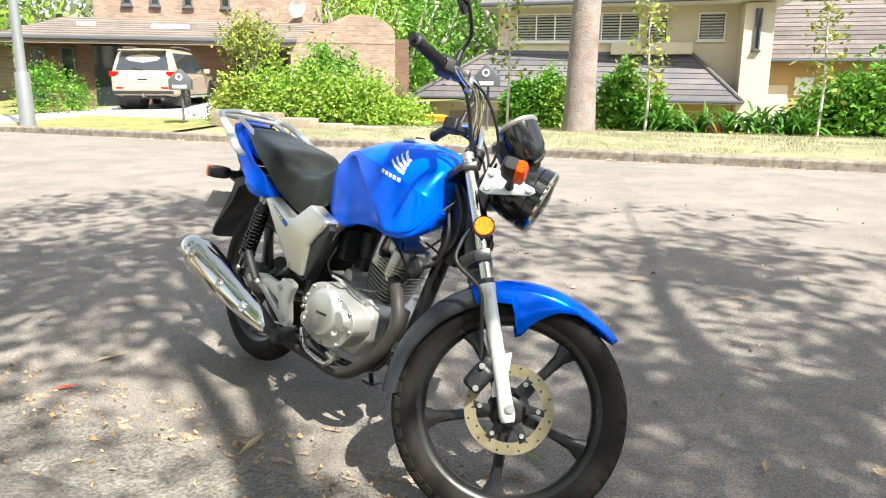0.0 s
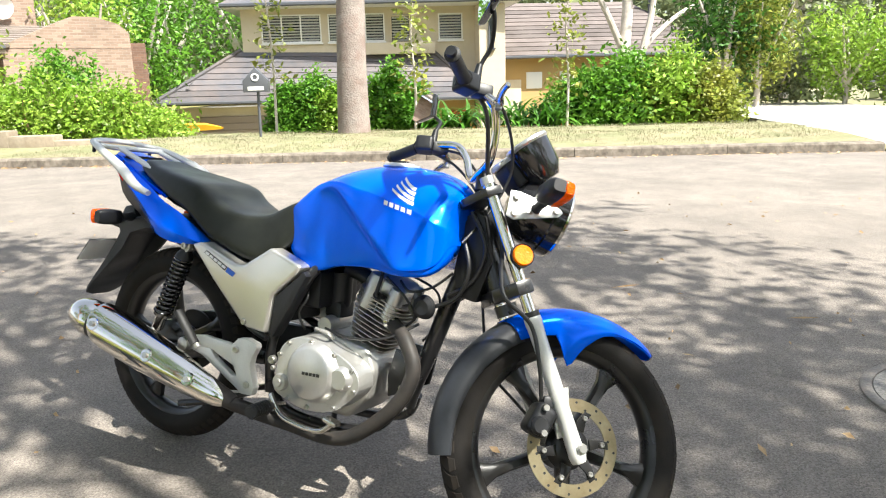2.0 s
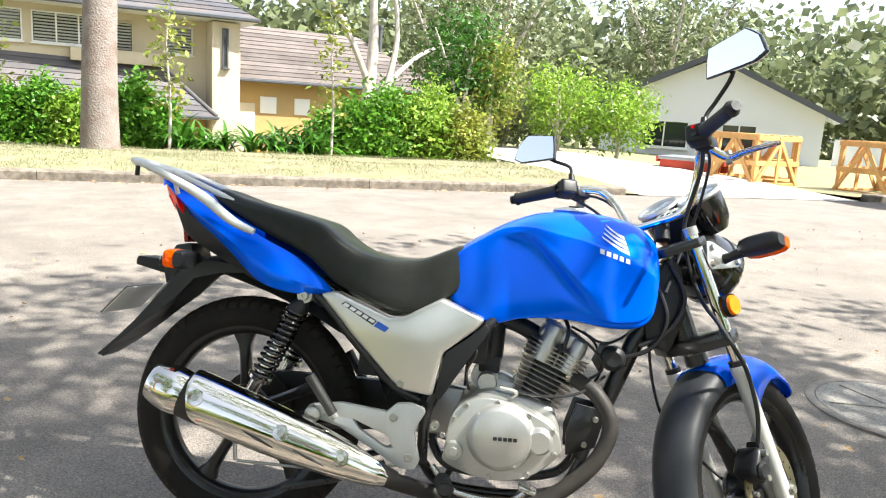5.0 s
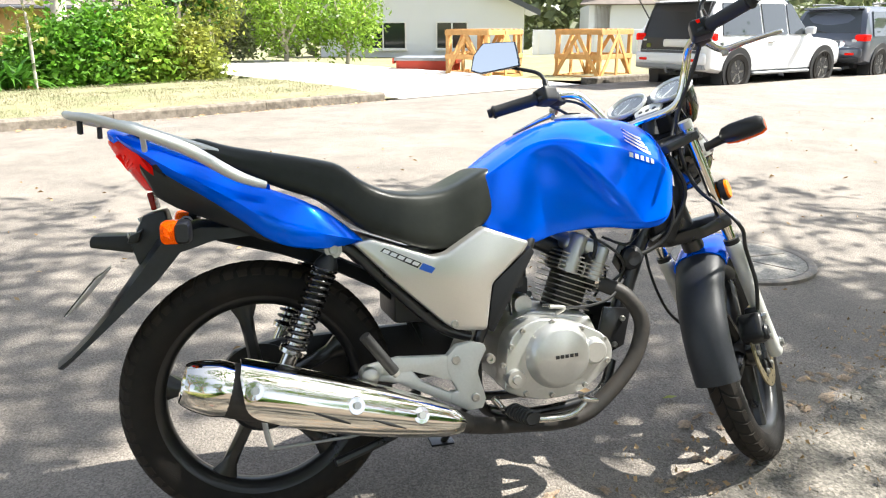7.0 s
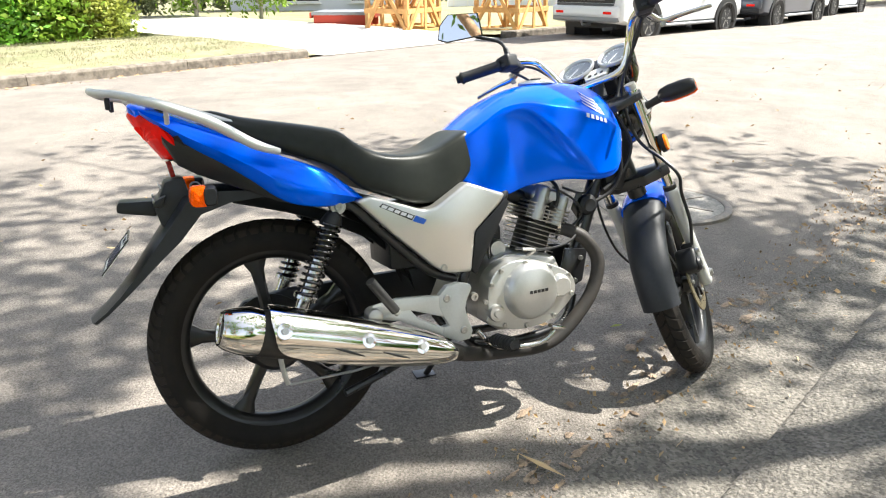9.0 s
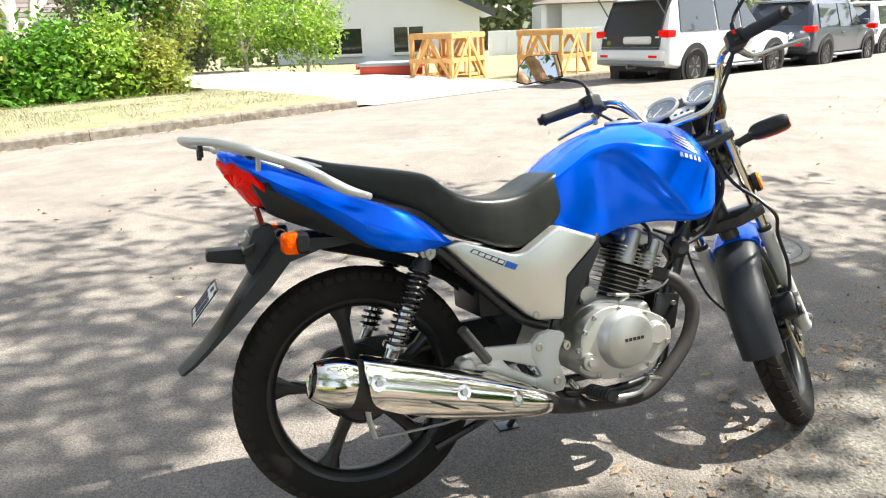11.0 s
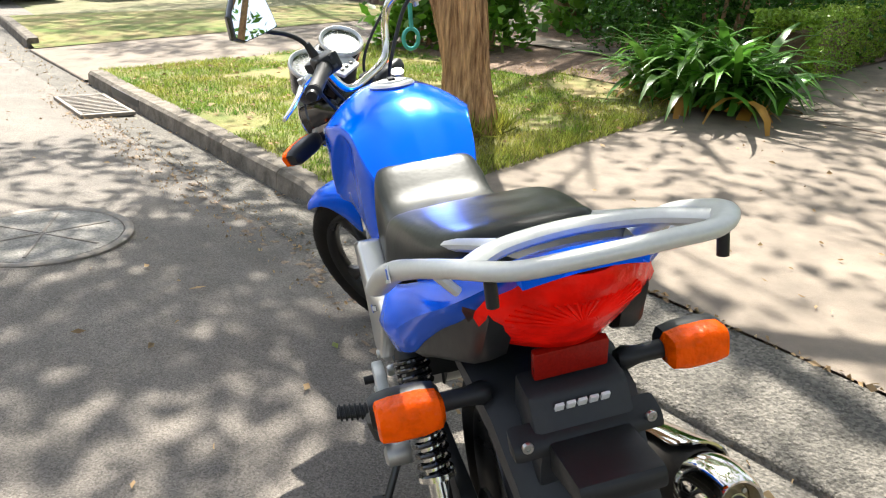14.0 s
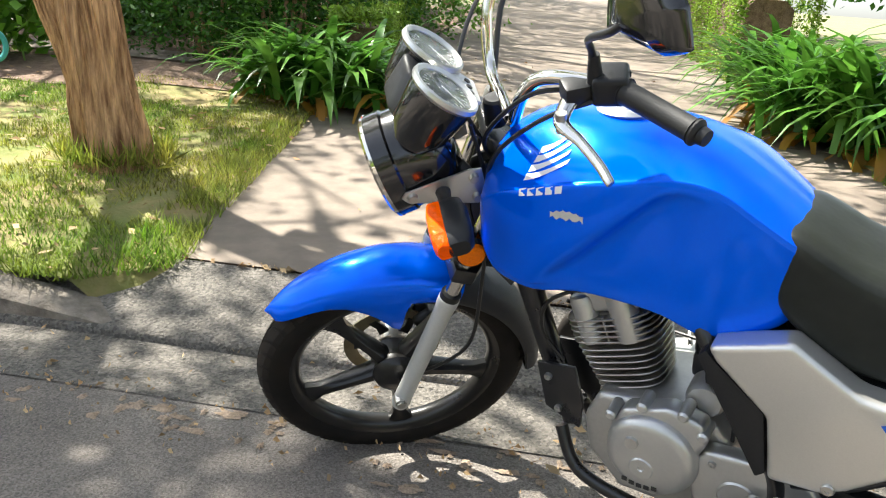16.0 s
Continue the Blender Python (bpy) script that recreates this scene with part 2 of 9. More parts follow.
CARGLASS = mat("car_glass", (0.03, 0.036, 0.04), 0.03, spec=0.9)
GALV = mat("galvanised_steel", (0.27, 0.28, 0.29), 0.5, 0.5, var=0.1, scale=8)
ROPE = mat("teal_rope", (0.06, 0.36, 0.34), 0.8, var=0.2, scale=60, bump=0.5, bscale=200)
SAND = mat("sandstone", (0.30, 0.25, 0.19), 0.9, color2=(0.23, 0.185, 0.13), scale=5, var=0.2, rand=0.15, bump=0.4, bscale=40)
LITTER = leafmat("leaf_litter", (0.32, 0.19, 0.085), (0.46, 0.34, 0.19), trans=0.1, rough=0.8, island=0.5, scale=6)
SANDY = mat("sandy_dirt", (0.36, 0.275, 0.20), 0.95, color2=(0.26, 0.19, 0.13), scale=12, var=0.25, bump=0.6, bscale=150, pebble=0.2, pscale=200)
LIDCONC = mat("lid_concrete", (0.30, 0.28, 0.25), 0.9, color2=(0.22, 0.205, 0.185), scale=8, var=0.2, big=0.15, bump=0.5, bscale=110, pebble=0.25, pscale=120)
IRON = mat("cast_iron", (0.20, 0.185, 0.17), 0.7, 0.4, color2=(0.28, 0.24, 0.20), scale=20, var=0.2, bump=0.4, bscale=80)
YELLOWPL = mat("yellow_plastic", (0.7, 0.36, 0.01), 0.5)
REDPAINT = mat("red_paint", (0.5, 0.05, 0.02), 0.5, var=0.1)


# ---- mesh helpers ----
def part(name, bm, material, parent=None, label="", sharp=38, at=None):
    """Link a bmesh as one mesh object, under a thing or a part when parent is given."""
    if at is not None:
        bm.transform(at)
    bmesh.ops.recalc_face_normals(bm, faces=bm.faces)
    me = bpy.data.meshes.new(name)
    bm.to_mesh(me)
    bm.free()
    me.polygons.foreach_set("use_smooth", [True] * len(me.polygons))
    me.set_sharp_from_angle(angle=radians(sharp))
    me.materials.append(material)
    ob = new(name, me)
    if parent is not None:
        ob.parent = parent
    if label:
        ob["label"] = label
    return ob


def thing(name, label, category, m=None, group="", kind=""):
    ob = new(name)
    ob.empty_display_size = 0.2
    if m is not None:
        ob.matrix_world = m
    return tagged(ob, label, category, group, kind)


def spline(points, n, closed=False):
    """Catmull-Rom points through the given ones, n per span."""
    P = [Vector(p) for p in points]
    out, k = [], len(P)
    for i in range(k if closed else k - 1):
        if closed:
            a, b, c, d = P[i - 1], P[i], P[(i + 1) % k], P[(i + 2) % k]
        else:
            a, b, c, d = P[max(i - 1, 0)], P[i], P[i + 1], P[min(i + 2, k - 1)]
        for j in range(n):
            t = j / n
            out.append(0.5 * (2 * b + (c - a) * t + (2 * a - 5 * b + 4 * c - d) * t * t + (3 * b - a - 3 * c + d) * t ** 3))
    if not closed:
        out.append(P[-1])
    return out


def loft(rings, closed=True, cap=True):
    bm = bmesh.new()
    rows = [[bm.verts.new(p) for p in r] for r in rings]
    n = len(rows[0])
    for a, b in zip(rows, rows[1:]):
        for i in range(n if closed else n - 1):
            j = (i + 1) % n
            bm.faces.new((a[i], a[j], b[j], b[i]))
    if cap and closed:
        bm.faces.new(rows[0])
        bm.faces.new(rows[-1])
    return bm


def tube(points, r, n=10, smooth=6, closed=False, flat=1.0):
    """A round bar along a smooth path; r may be a list, one per given point."""
    P = spline(points, smooth, closed) if smooth else [Vector(p) for p in points]
    k = len(P)
    rr = [r] * k
    if isinstance(r, (list, tuple)):
        rr = [float(np.interp(i / max(smooth, 1), range(len(r)), r)) for i in range(k)]
    rings, ref = [], None
    for i, p in enumerate(P):
        q = (P[(i + 1) % k] - P[i - 1]) if closed else (P[min(i + 1, k - 1)] - P[max(i - 1, 0)])
        q.normalize()
        if ref is None:
            ref = q.orthogonal().normalized() if abs(q.z) > 0.9 else Vector((0, 0, 1))
        u = (ref - q * ref.dot(q)).normalized()
        ref = u
        v = q.cross(u)
        rings.append([p + (u * math.cos(a) * flat + v * math.sin(a)) * rr[i] for a in np.linspace(0, 2 * math.pi, n, endpoint=False)])
    if closed:
        rings.append(rings[0])
        bm = loft(rings, cap=False)
        bmesh.ops.remove_doubles(bm, verts=bm.verts, dist=1e-6)
        return bm
    return loft(rings)


def lathe(profile, n=32, axis="z", at=(0, 0, 0), arc=None):
    """Turn (radius, height) pairs round an axis through at."""
    rings = []
    for r, h in profile:
        ring = []
        for a in np.linspace(0, 2 * math.pi, n, endpoint=False):
            c, s = r * math.cos(a), r * math.sin(a)
            ring.append(Vector(at) + Vector({"z": (c, s, h), "y": (c, h, s), "x": (h, c, s)}[axis]))
        rings.append(ring)
    closed = (Vector((*profile[0], 0)) - Vector((*profile[-1], 0))).length < 1e-9
    bm = loft(rings, cap=not closed)
    if closed:
        bmesh.ops.remove_doubles(bm, verts=bm.verts, dist=1e-7)
    return bm


def box(c, s, bevel=0.0, seg=2, rot=None):
    bm = bmesh.new()
    bmesh.ops.create_cube(bm, size=1)
    bm.transform(Matrix.Diagonal((*s, 1)))
    if bevel:
        bmesh.ops.bevel(bm, geom=bm.edges[:], offset=bevel, segments=seg, profile=0.6, affect="EDGES")
    if rot:
        bm.transform(Euler([radians(a) for a in rot]).to_matrix().to_4x4())
    bm.transform(Matrix.Translation(c))
    return bm


def prism(poly, y0, y1, bevel=0.0, seg=2, plane="xz"):
    """A plate: the outline in a plane, from y0 to y1 across it, edges rounded."""
    bm = bmesh.new()
    f = {"xz": lambda a, b, h: (a, h, b), "xy": lambda a, b, h: (a, b, h), "yz": lambda a, b, h: (h, a, b)}[plane]
    va = [bm.verts.new(f(a, b, y0)) for a, b in poly]
    vb = [bm.verts.new(f(a, b, y1)) for a, b in poly]
    n = len(poly)
    bm.faces.new(va)
    bm.faces.new(vb)
    for i in range(n):
        bm.faces.new((va[i], va[(i + 1) % n], vb[(i + 1) % n], vb[i]))
    bmesh.ops.recalc_face_normals(bm, faces=bm.faces)
    if bevel:
        bmesh.ops.bevel(bm, geom=bm.edges[:], offset=bevel, segments=seg, profile=0.6, affect="EDGES", clamp_overlap=True)
    return bm


def join(*bms):
    out = bmesh.new()
    for b in bms:
        me = bpy.data.meshes.new("joined")
        b.to_mesh(me)
        b.free()
        out.from_mesh(me)
        bpy.data.meshes.remove(me)
    return out


def mesh_part(name, verts, faces, material, parent=None, label="", smooth=False):
    me = bpy.data.meshes.new(name)
    me.from_pydata(verts, [], faces)
    me.materials.append(material)
    if smooth:
        me.polygons.foreach_set("use_smooth", [True] * len(me.polygons))
    ob = new(name, me)
    if parent is not None:
        ob.parent = parent
    if label:
        ob["label"] = label
    return ob


# ---- ground: a road frame, s along the near kerb, r across the road to the far side ----
RA = radians(-23.5)
RS, RR = Vector((math.cos(RA), math.sin(RA), 0)), Vector((-math.sin(RA), math.cos(RA), 0))


def rs(s, r, z=0.0):
    return RS * s + RR * r + Vector((0, 0, z))


def bend(s):
    """How far the street swings to the near side past the neighbour's driveway."""
    return -0.07 * min(max(0.0, s - 8.0), 40.0)


def rsx(s, r, z=0.0):
    return rs(s, r + bend(s), z)


def to_rs(x, y):
    return x * RS.x + y * RS.y, x * RR.x + y * RR.y


ROAD_FROM, ROAD_TO = 1.66, 10.75
ZKNOT_R = (-60, -12, 0.65, 1.20, 1.35, 1.66, 2.3, 6.2, 10.75, 13.5, 16.0, 17.2, 20.0, 25.0, 32.0, 70.0)
ZKNOT = (3.0, 0.95, 0.12, 0.10, -0.03, -0.02, 0.012, 0.10, 0.02, 0.14, 0.09, -0.05, -1.0, -2.2, -2.4, -5.0)


def ground_z(r):
    return float(np.interp(r, ZKNOT_R, ZKNOT))


def sheet(name, s0, s1, rlist, ns, zf, material, label, category="ground", wob=0.0, wobs=0.9):
    """A piece of ground between two lines along the road; s0 and s1 may depend on r."""
    verts, faces = [], []
    for q in np.linspace(0, 1, ns):
        for r in rlist:
            a = s0(r) if callable(s0) else s0
            b = s1(r) if callable(s1) else s1
            s = a + (b - a) * q
            z = zf(s, r)
            if wob:
                z += wob * noise.noise(Vector((s * wobs, r * wobs, 3.1)))
            verts.append(rsx(s, r, z))
    m = len(rlist)
    for i in range(ns - 1):
        for j in range(m - 1):
            a = i * m + j
            faces.append((a, a + m, a + m + 1, a + 1))
    ob = mesh_part(name, verts, faces, material, smooth=True)
    return tagged(ob, label, category, kind="structure")


road = sheet("road", -70, 90, list(np.linspace(ROAD_FROM, ROAD_TO, 40)), 320, lambda s, r: ground_z(r), ASPHALT,
             "worn grey-brown asphalt street with dappled tree shade", "road", wob=0.008)
under = sheet("ground", -300, 300, [-300, -60, -30, -12, -6, 0.6, 1.6, 3, 6.2, 10.7, 14, 16, 19, 32, 70, 300], 120, lambda s, r: ground_z(r) - 0.10 - (0.3 if 1.2 < r < 11 else 0),
              DRYLAWN, "dry grass and earth beyond the street", "ground")


def lawn_edge(r):
    return float(np.interp(r, (-4.6, -1.9, -0.4, 0.4, 0.85, 1.0, 1.1, 1.3), (0.98, 0.82, 0.64, 0.54, 0.46, 0.46, 0.55, 0.80)))


def lawn_z(r):
    return max(0.119 + (0.65 - r) * 0.068, 0.096)


gutter = sheet("gutter", -70, 90, [1.33, 1.42, 1.55, 1.68], 260, lambda s, r: ground_z(max(r, 1.36)) + 0.004, CONC, "rough exposed-aggregate concrete gutter strip beside the asphalt", "gutter", wob=0.006)
lawn = sheet("lawn", lawn_edge, 5.4, list(np.linspace(-2.7, 1.21, 24)), 40, lambda s, r: lawn_z(r), LAWN, "patchy green and yellow mown lawn by the kerb", "lawn", wob=0.018)
def skirt_z(s, r):
    q = min(max((s - lawn_edge(r) + 0.09) / 0.10, 0), 1)
    return lawn_z(r) * q + (0.02 if r > 0.9 else 0.09 + (0.65 - r) * 0.068) * (1 - q)


lawn_skirt = sheet("lawn_margin", lambda r: lawn_edge(r) - 0.09, lambda r: lawn_edge(r) + 0.012, list(np.linspace(-2.7, 1.21, 34)), 6, skirt_z, LAWN, "worn grassy margin of the lawn", "lawn", wob=0.012, wobs=6)
drive = sheet("driveway", -3.1, lambda r: lawn_edge(r) + 0.05, [-40, -20, -8, -5.2, -3, -1.9, -1.2, -0.4, 0.4, 0.875], 12, lambda s, r: 0.112 + (0.65 - r) * 0.068, PAVE, "light brown concrete driveway with tree shadows", "driveway")
drive_bed = sheet("driveway_bed", -3.4, 0.7, [-40, 0.93], 4, lambda s, r: 0.080 + (0.65 - r) * 0.068, MULCH, "dark earth joint beside the driveway slabs", "ground")
apron = sheet("driveway_apron", -3.9, 1.0, [0.888, 0.95, 1.1, 1.335, 1.352, 1.356], 30, lambda s, r: (0.092 - (r - 0.888) * 0.19 if r < 1.34 else (-0.005 if r < 1.354 else -0.05)), CONC, "rough concrete driveway crossing down to the gutter", "driveway", wob=0.008)
nlawn2 = sheet("side_lawn", -40, -3.05, [-12, -4, 0, 1.2], 20, lambda s, r: 0.09 + (1.2 - r) * 0.07, LAWN, "green lawn strip beside the driveway", "lawn", wob=0.02)
drive2 = sheet("neighbour_driveway", 5.4, 8.0, [-30, -8, 0, 1.33, 1.352, 1.356], 10, lambda s, r: (1.35 - r) * 0.075 if r < 1.34 else (0.0 if r < 1.354 else -0.05), PAVE, "pale sunlit concrete driveway of the neighbour", "driveway")
lawn3 = sheet("neighbour_lawn", 7.97, 12.2, [-6, -3, 0, 1.2, 1.3], 24, lambda s, r: (0.01 + (1.35 - r) * 0.075) * (1 - min((s - 7.97) / 1.2, 1)) + (0.09 + (1.2 - r) * 0.05) * min((s - 7.97) / 1.2, 1) - 0.5 * max(0, s - 11.7) * (0.09 + (1.2 - r) * 0.03), LAWN, "dry yellow-green lawn beyond the neighbour's driveway", "lawn")
crossroad = sheet("side_road", 12.1, 60, [-30, -10, 0, 1.8], 12, lambda s, r: 0.0 + max(0, -r) * 0.02, ASPHALT, "asphalt side road with parked cars", "road")
bed = sheet("garden_bed", 0.85, 5.3, [-14, -9, -6, -4.5, -3.4, -2.3], 24, lambda s, r: 0.085 + (1.2 - r) * 0.07, MULCH, "bark mulch garden bed under the shrubs", "garden bed", wob=0.02)
bed2 = sheet("garden_bed", 9.5, 13.2, [-20, -14, -8, -5.8], 12, lambda s, r: 0.16 + (1.2 - r) * 0.06, MULCH, "mulched garden bed of the neighbour", "garden bed", wob=0.05)
bed3 = sheet("garden_bed", 2.55, 5.36, [-2.75, -2.4, -2.1, -1.92], 20, lambda s, r: lawn_z(r) + 0.010, MULCH, "bark mulch strip between the lawn and the shrubs", "garden bed", wob=0.02, wobs=3)
path = sheet("footpath", 2.5, 4.7, [-3.95, -3.4], 6, lambda s, r: 0.100 + (1.2 - r) * 0.07, PAVE, "short concrete footpath by the garden bed", "path")
far_verge = sheet("far_verge", -70, 5.0, list(np.linspace(10.9, 34, 30)), 80, lambda s, r: ground_z(r) + 0.02, DRYLAWN, "dry mown grass verge sloping down to the houses", "lawn", wob=0.05)
far_drive = sheet("far_driveway", 5.0, 9.6, list(np.linspace(10.72, 24, 12)), 10, lambda s, r: 0.03 + min(0.10, (r - 10.7) * 0.03), PALE, "very bright pale concrete driveway", "driveway")
far_verge2 = sheet("far_verge", 9.6, 90, list(np.linspace(10.9, 34, 12)), 60, lambda s, r: 0.10 - min(0.3, (r - 10.9) * 0.03), DRYLAWN, "dry grass verge by the parked cars", "lawn", wob=0.05)


def kerb_run(s0, s1, r, side, n, label, taper=0):
    k = thing("kerb", label, "kerb", kind="structure")
    ln = (s1 - s0) / n
    for i in range(n):
        a = s0 + i * ln
        z0 = ground_z(r)
        rings = []
        for q in (0.004, ln * 0.33, ln * 0.66, ln - 0.004):
            f = 1.0 if not taper else min(1.0, 0.30 + 0.70 * (a + q - s0) / taper)
            j, h = 0.006 * noise.noise(Vector((a + q, 0.5, r))), 0.006 * noise.noise(Vector((a + q, 7.5, r)))
            pr = [(0, z0 - 0.05), (0.012 * side, z0 + 0.105 * f), (0.035 * side, z0 + 0.13 * f), (0.15 * side, z0 + 0.137 * f), (0.165 * side, z0 - 0.05)]
            rings.append([rsx(a + q, r + p + j, z + h) for p, z in pr])
        part("kerb_stone", loft(rings), KERB, k, sharp=25)


kerb_run(0.45, 5.3, 1.35, -1, 6, "weathered concrete kerb edging the lawn", 0.6)
kerb_run(8.3, 12.0, 1.35, -1, 4, "weathered concrete kerb edging the neighbour's lawn")
kerb_run(-60, 4.7, 10.75, 1, 30, "weathered concrete kerb on the far side of the street")
kerb_run(9.8, 70, 10.75, 1, 24, "pale concrete kerb beside the parked cars")

# driveway joint
for r in (-2.4, -6.0, -9.5):
    bm = loft([[rs(s, r + d - 0.06 * s, 0.112 + (0.65 - r + 0.06 * s) * 0.068 + h) for d, h in ((-0.006, 0.002), (0.006, 0.002), (0.006, 0.0045), (-0.006, 0.0045))] for s in (-3.1, 0.5)])
    tagged(part("driveway_joint", bm, MULCH), "dark joint between driveway slabs", "joint", kind="structure")


# ---- the motorcycle: x forward from the rear wheel's foot, y to its left, z up ----
BIKE_M = Matrix(((0.66198, 0.73323, 0.15544, -0.79064), (-0.74889, 0.65558, 0.09685, 2.90821), (-0.03089, -0.18052, 0.98309, 0.0246), (0, 0, 0, 1)))
bike = thing("motorcycle", "bright blue motorcycle, black seat, silver panels, leaning on side stand", "motorcycle", BIKE_M)

AX = Vector((-0.43, 0, 0.903)).normalized()
A0 = Vector((1.215, 0, 0.59))
STEER = Matrix.Translation(A0 + Vector((0.006, -0.010, 0))) @ Matrix.Rotation(radians(45), 4, AX) @ Matrix.Translation(-A0)


def bpart(name, bm, material, parent=None, label="", sharp=38, steer=False):
    return part(name, bm, material, bike if parent is None else parent, label, sharp, STEER if steer else None)


def ring_x(x, half, n=4):
    """A closed cross-section at x from half-outline points (y, z), mirrored."""
    pts = [(x, y, z) for y, z in half] + [(x, -y, z) for y, z in reversed(half) if y > 1e-6]
    return spline(pts, n, True)


def bolt(c, r, h, parent, axis="y", steer=False, side=-1, material=None):
    p = [(0.0, 0), (r, 0), (r, h * 0.7 * side), (r * 0.85, h * side), (r * 0.45, h * side), (r * 0.4, h * 0.6 * side), (0.0, h * 0.6 * side)]
    return bpart("bolt", lathe(p, 10, axis, c), material or BOLT, parent, steer=steer)


def wheel(name, cx, cz, R, wt, steer, disc, ht):
    """A cast five-spoke wheel with its tyre."""
    w = bpart(name, box((cx, 0, cz), (0.02, 0.1, 0.02), 0.003), STEEL, label="black cast five-spoke wheel with road tyre", steer=steer)
    w.name = name
    rim_r = R - ht
    h = wt / 2
    prof = [(rim_r, -h * 0.72), (rim_r + ht * 0.27, -h * 0.98), (rim_r + ht * 0.58, -h * 0.98), (rim_r + ht * 0.82, -h * 0.74), (rim_r + ht * 0.95, -h * 0.36),
            (R, 0), (rim_r + ht * 0.95, h * 0.36), (rim_r + ht * 0.82, h * 0.74), (rim_r + ht * 0.58, h * 0.98), (rim_r + ht * 0.27, h * 0.98), (rim_r, h * 0.72)]
    prof = [(p.x, p.y) for p in spline([(a, b, 0) for a, b in prof], 2)]
    tyre = bpart("tyre", lathe(prof + [prof[0]], 96, "y", (cx, 0, cz)), RUBBER, w, "black rubber tyre, brown with dust on the tread", 30, steer)
    # tread blocks
    def crown_r(y):
        k = abs(y) / h
        return R - ht * (0.05 * (k / 0.36) ** 2 if k < 0.36 else 0.05 + 0.13 * ((k - 0.36) / 0.38) ** 1.25 if k < 0.74 else 0.18 + 0.24 * ((k - 0.74) / 0.24))
    lugs = []
    nb = 46 if disc else 60
    for i in range(nb):
        for sgn in (-1, 1):
            a0 = 2 * math.pi * (i + (0.5 if sgn > 0 else 0)) / nb
            secs = []
            for u, da, wd in ((0.05, -0.02, 0.78), (0.40, 0.03, 0.86), (0.72, 0.062, 0.84), (0.90, 0.070, 0.70)):
                wd *= 2 * math.pi / nb
                y = sgn * u * h
                rr = crown_r(y)
                secs.append([(cx + q * math.cos(a0 + da + e), y * (1.0 if q < rr else 1.03), cz + q * math.sin(a0 + da + e)) for q, e in ((rr - 0.004, 0), (rr + 0.0026, 0.005), (rr + 0.0026, wd - 0.005), (rr - 0.004, wd))])
            lugs.append(loft(secs))
    bm = join(*lugs)
    tagged(bpart("tread_rubber", bm, TREAD, tyre, steer=steer, sharp=20), kind="stuff")
    rp = [(rim_r + 0.012, -h * 0.78), (rim_r + 0.014, -h * 0.70), (rim_r - 0.002, -h * 0.62), (rim_r - 0.010, -h * 0.45), (rim_r - 0.012, 0), (rim_r - 0.010, h * 0.45),
          (rim_r - 0.002, h * 0.62), (rim_r + 0.014, h * 0.70), (rim_r + 0.012, h * 0.78), (rim_r + 0.004, h * 0.78), (rim_r - 0.008, h * 0.62), (rim_r - 0.018, h * 0.42), (rim_r - 0.022, 0),
          (rim_r - 0.018, -h * 0.42), (rim_r - 0.008, -h * 0.62), (rim_r + 0.004, -h * 0.78)]
    bpart("rim", lathe(rp + [rp[0]], 72, "y", (cx, 0, cz)), WHEELBLK, w, "black painted cast rim", 50, steer)
    for i in range(5):
        a = 2 * math.pi * i / 5 + (1.05 if disc else 0.47)
        rings = []
        for k in np.linspace(0, 1, 6):
            rad = 0.045 + (rim_r - 0.016 - 0.045) * k
            wd = 0.0145 + 0.006 * (abs(k - 0.45) * 2) ** 2 + (0.012 if k > 0.9 else 0)
            dp = 0.026 - 0.012 * k
            sp = [(-wd, -dp * 0.5), (-wd * 0.55, -dp), (wd * 0.55, -dp), (wd, -dp * 0.5), (wd, dp * 0.5), (wd * 0.55, dp), (-wd * 0.55, dp), (-wd, dp * 0.5)]
            ca, sa = math.cos(a), math.sin(a)
            rings.append([(cx + rad * ca - t * sa, y, cz + rad * sa + t * ca) for t, y in sp])
        bpart("spoke", loft(rings), WHEELBLK, w, steer=steer)
    hub = [(0.0, -0.055), (0.032, -0.055), (0.05, -0.045), (0.058, -0.03), (0.05, 0), (0.058, 0.03), (0.05, 0.045), (0.032, 0.055), (0.0, 0.055)]
    bpart("hub", lathe(hub, 32, "y", (cx, 0, cz)), WHEELBLK, w, steer=steer)
    if disc:
        d = bpart("brake_disc", lathe([(0.088, -0.062), (0.12, -0.062), (0.12, -0.0665), (0.088, -0.0665), (0.088, -0.062)], 64, "y", (cx, 0, cz)), STEEL, w, "drilled steel brake disc, brownish worn", 30, steer)
        for i in range(24):
            a = 2 * math.pi * i / 24
            rr = 0.097 if i % 2 else 0.111
            c = lathe([(0.0, -0.0672), (0.0034, -0.0672), (0.0034, -0.0668), (0.0, -0.0668)], 8, "y", (cx + rr * math.cos(a), 0, cz + rr * math.sin(a)))
            bpart("disc_hole", c, DECALK, d, steer=steer)
        for i in range(6):
            a = 2 * math.pi * i / 6 + 0.2
            ca, sa = math.cos(a), math.sin(a)
            pts = [(0.045, -0.012), (0.07, -0.007), (0.095, -0.014), (0.095, 0.006), (0.07, 0.013), (0.045, 0.016)]
            bpart("disc_arm", prism([(cx + r * ca - t * sa, cz + r * sa + t * ca) for r, t in pts], -0.06, -0.068, 0.0015), WHEELBLK, d, steer=steer)
            bolt((cx + 0.078 * ca, -0.068, cz + 0.078 * sa), 0.007, 0.006, d, steer=steer)
    else:
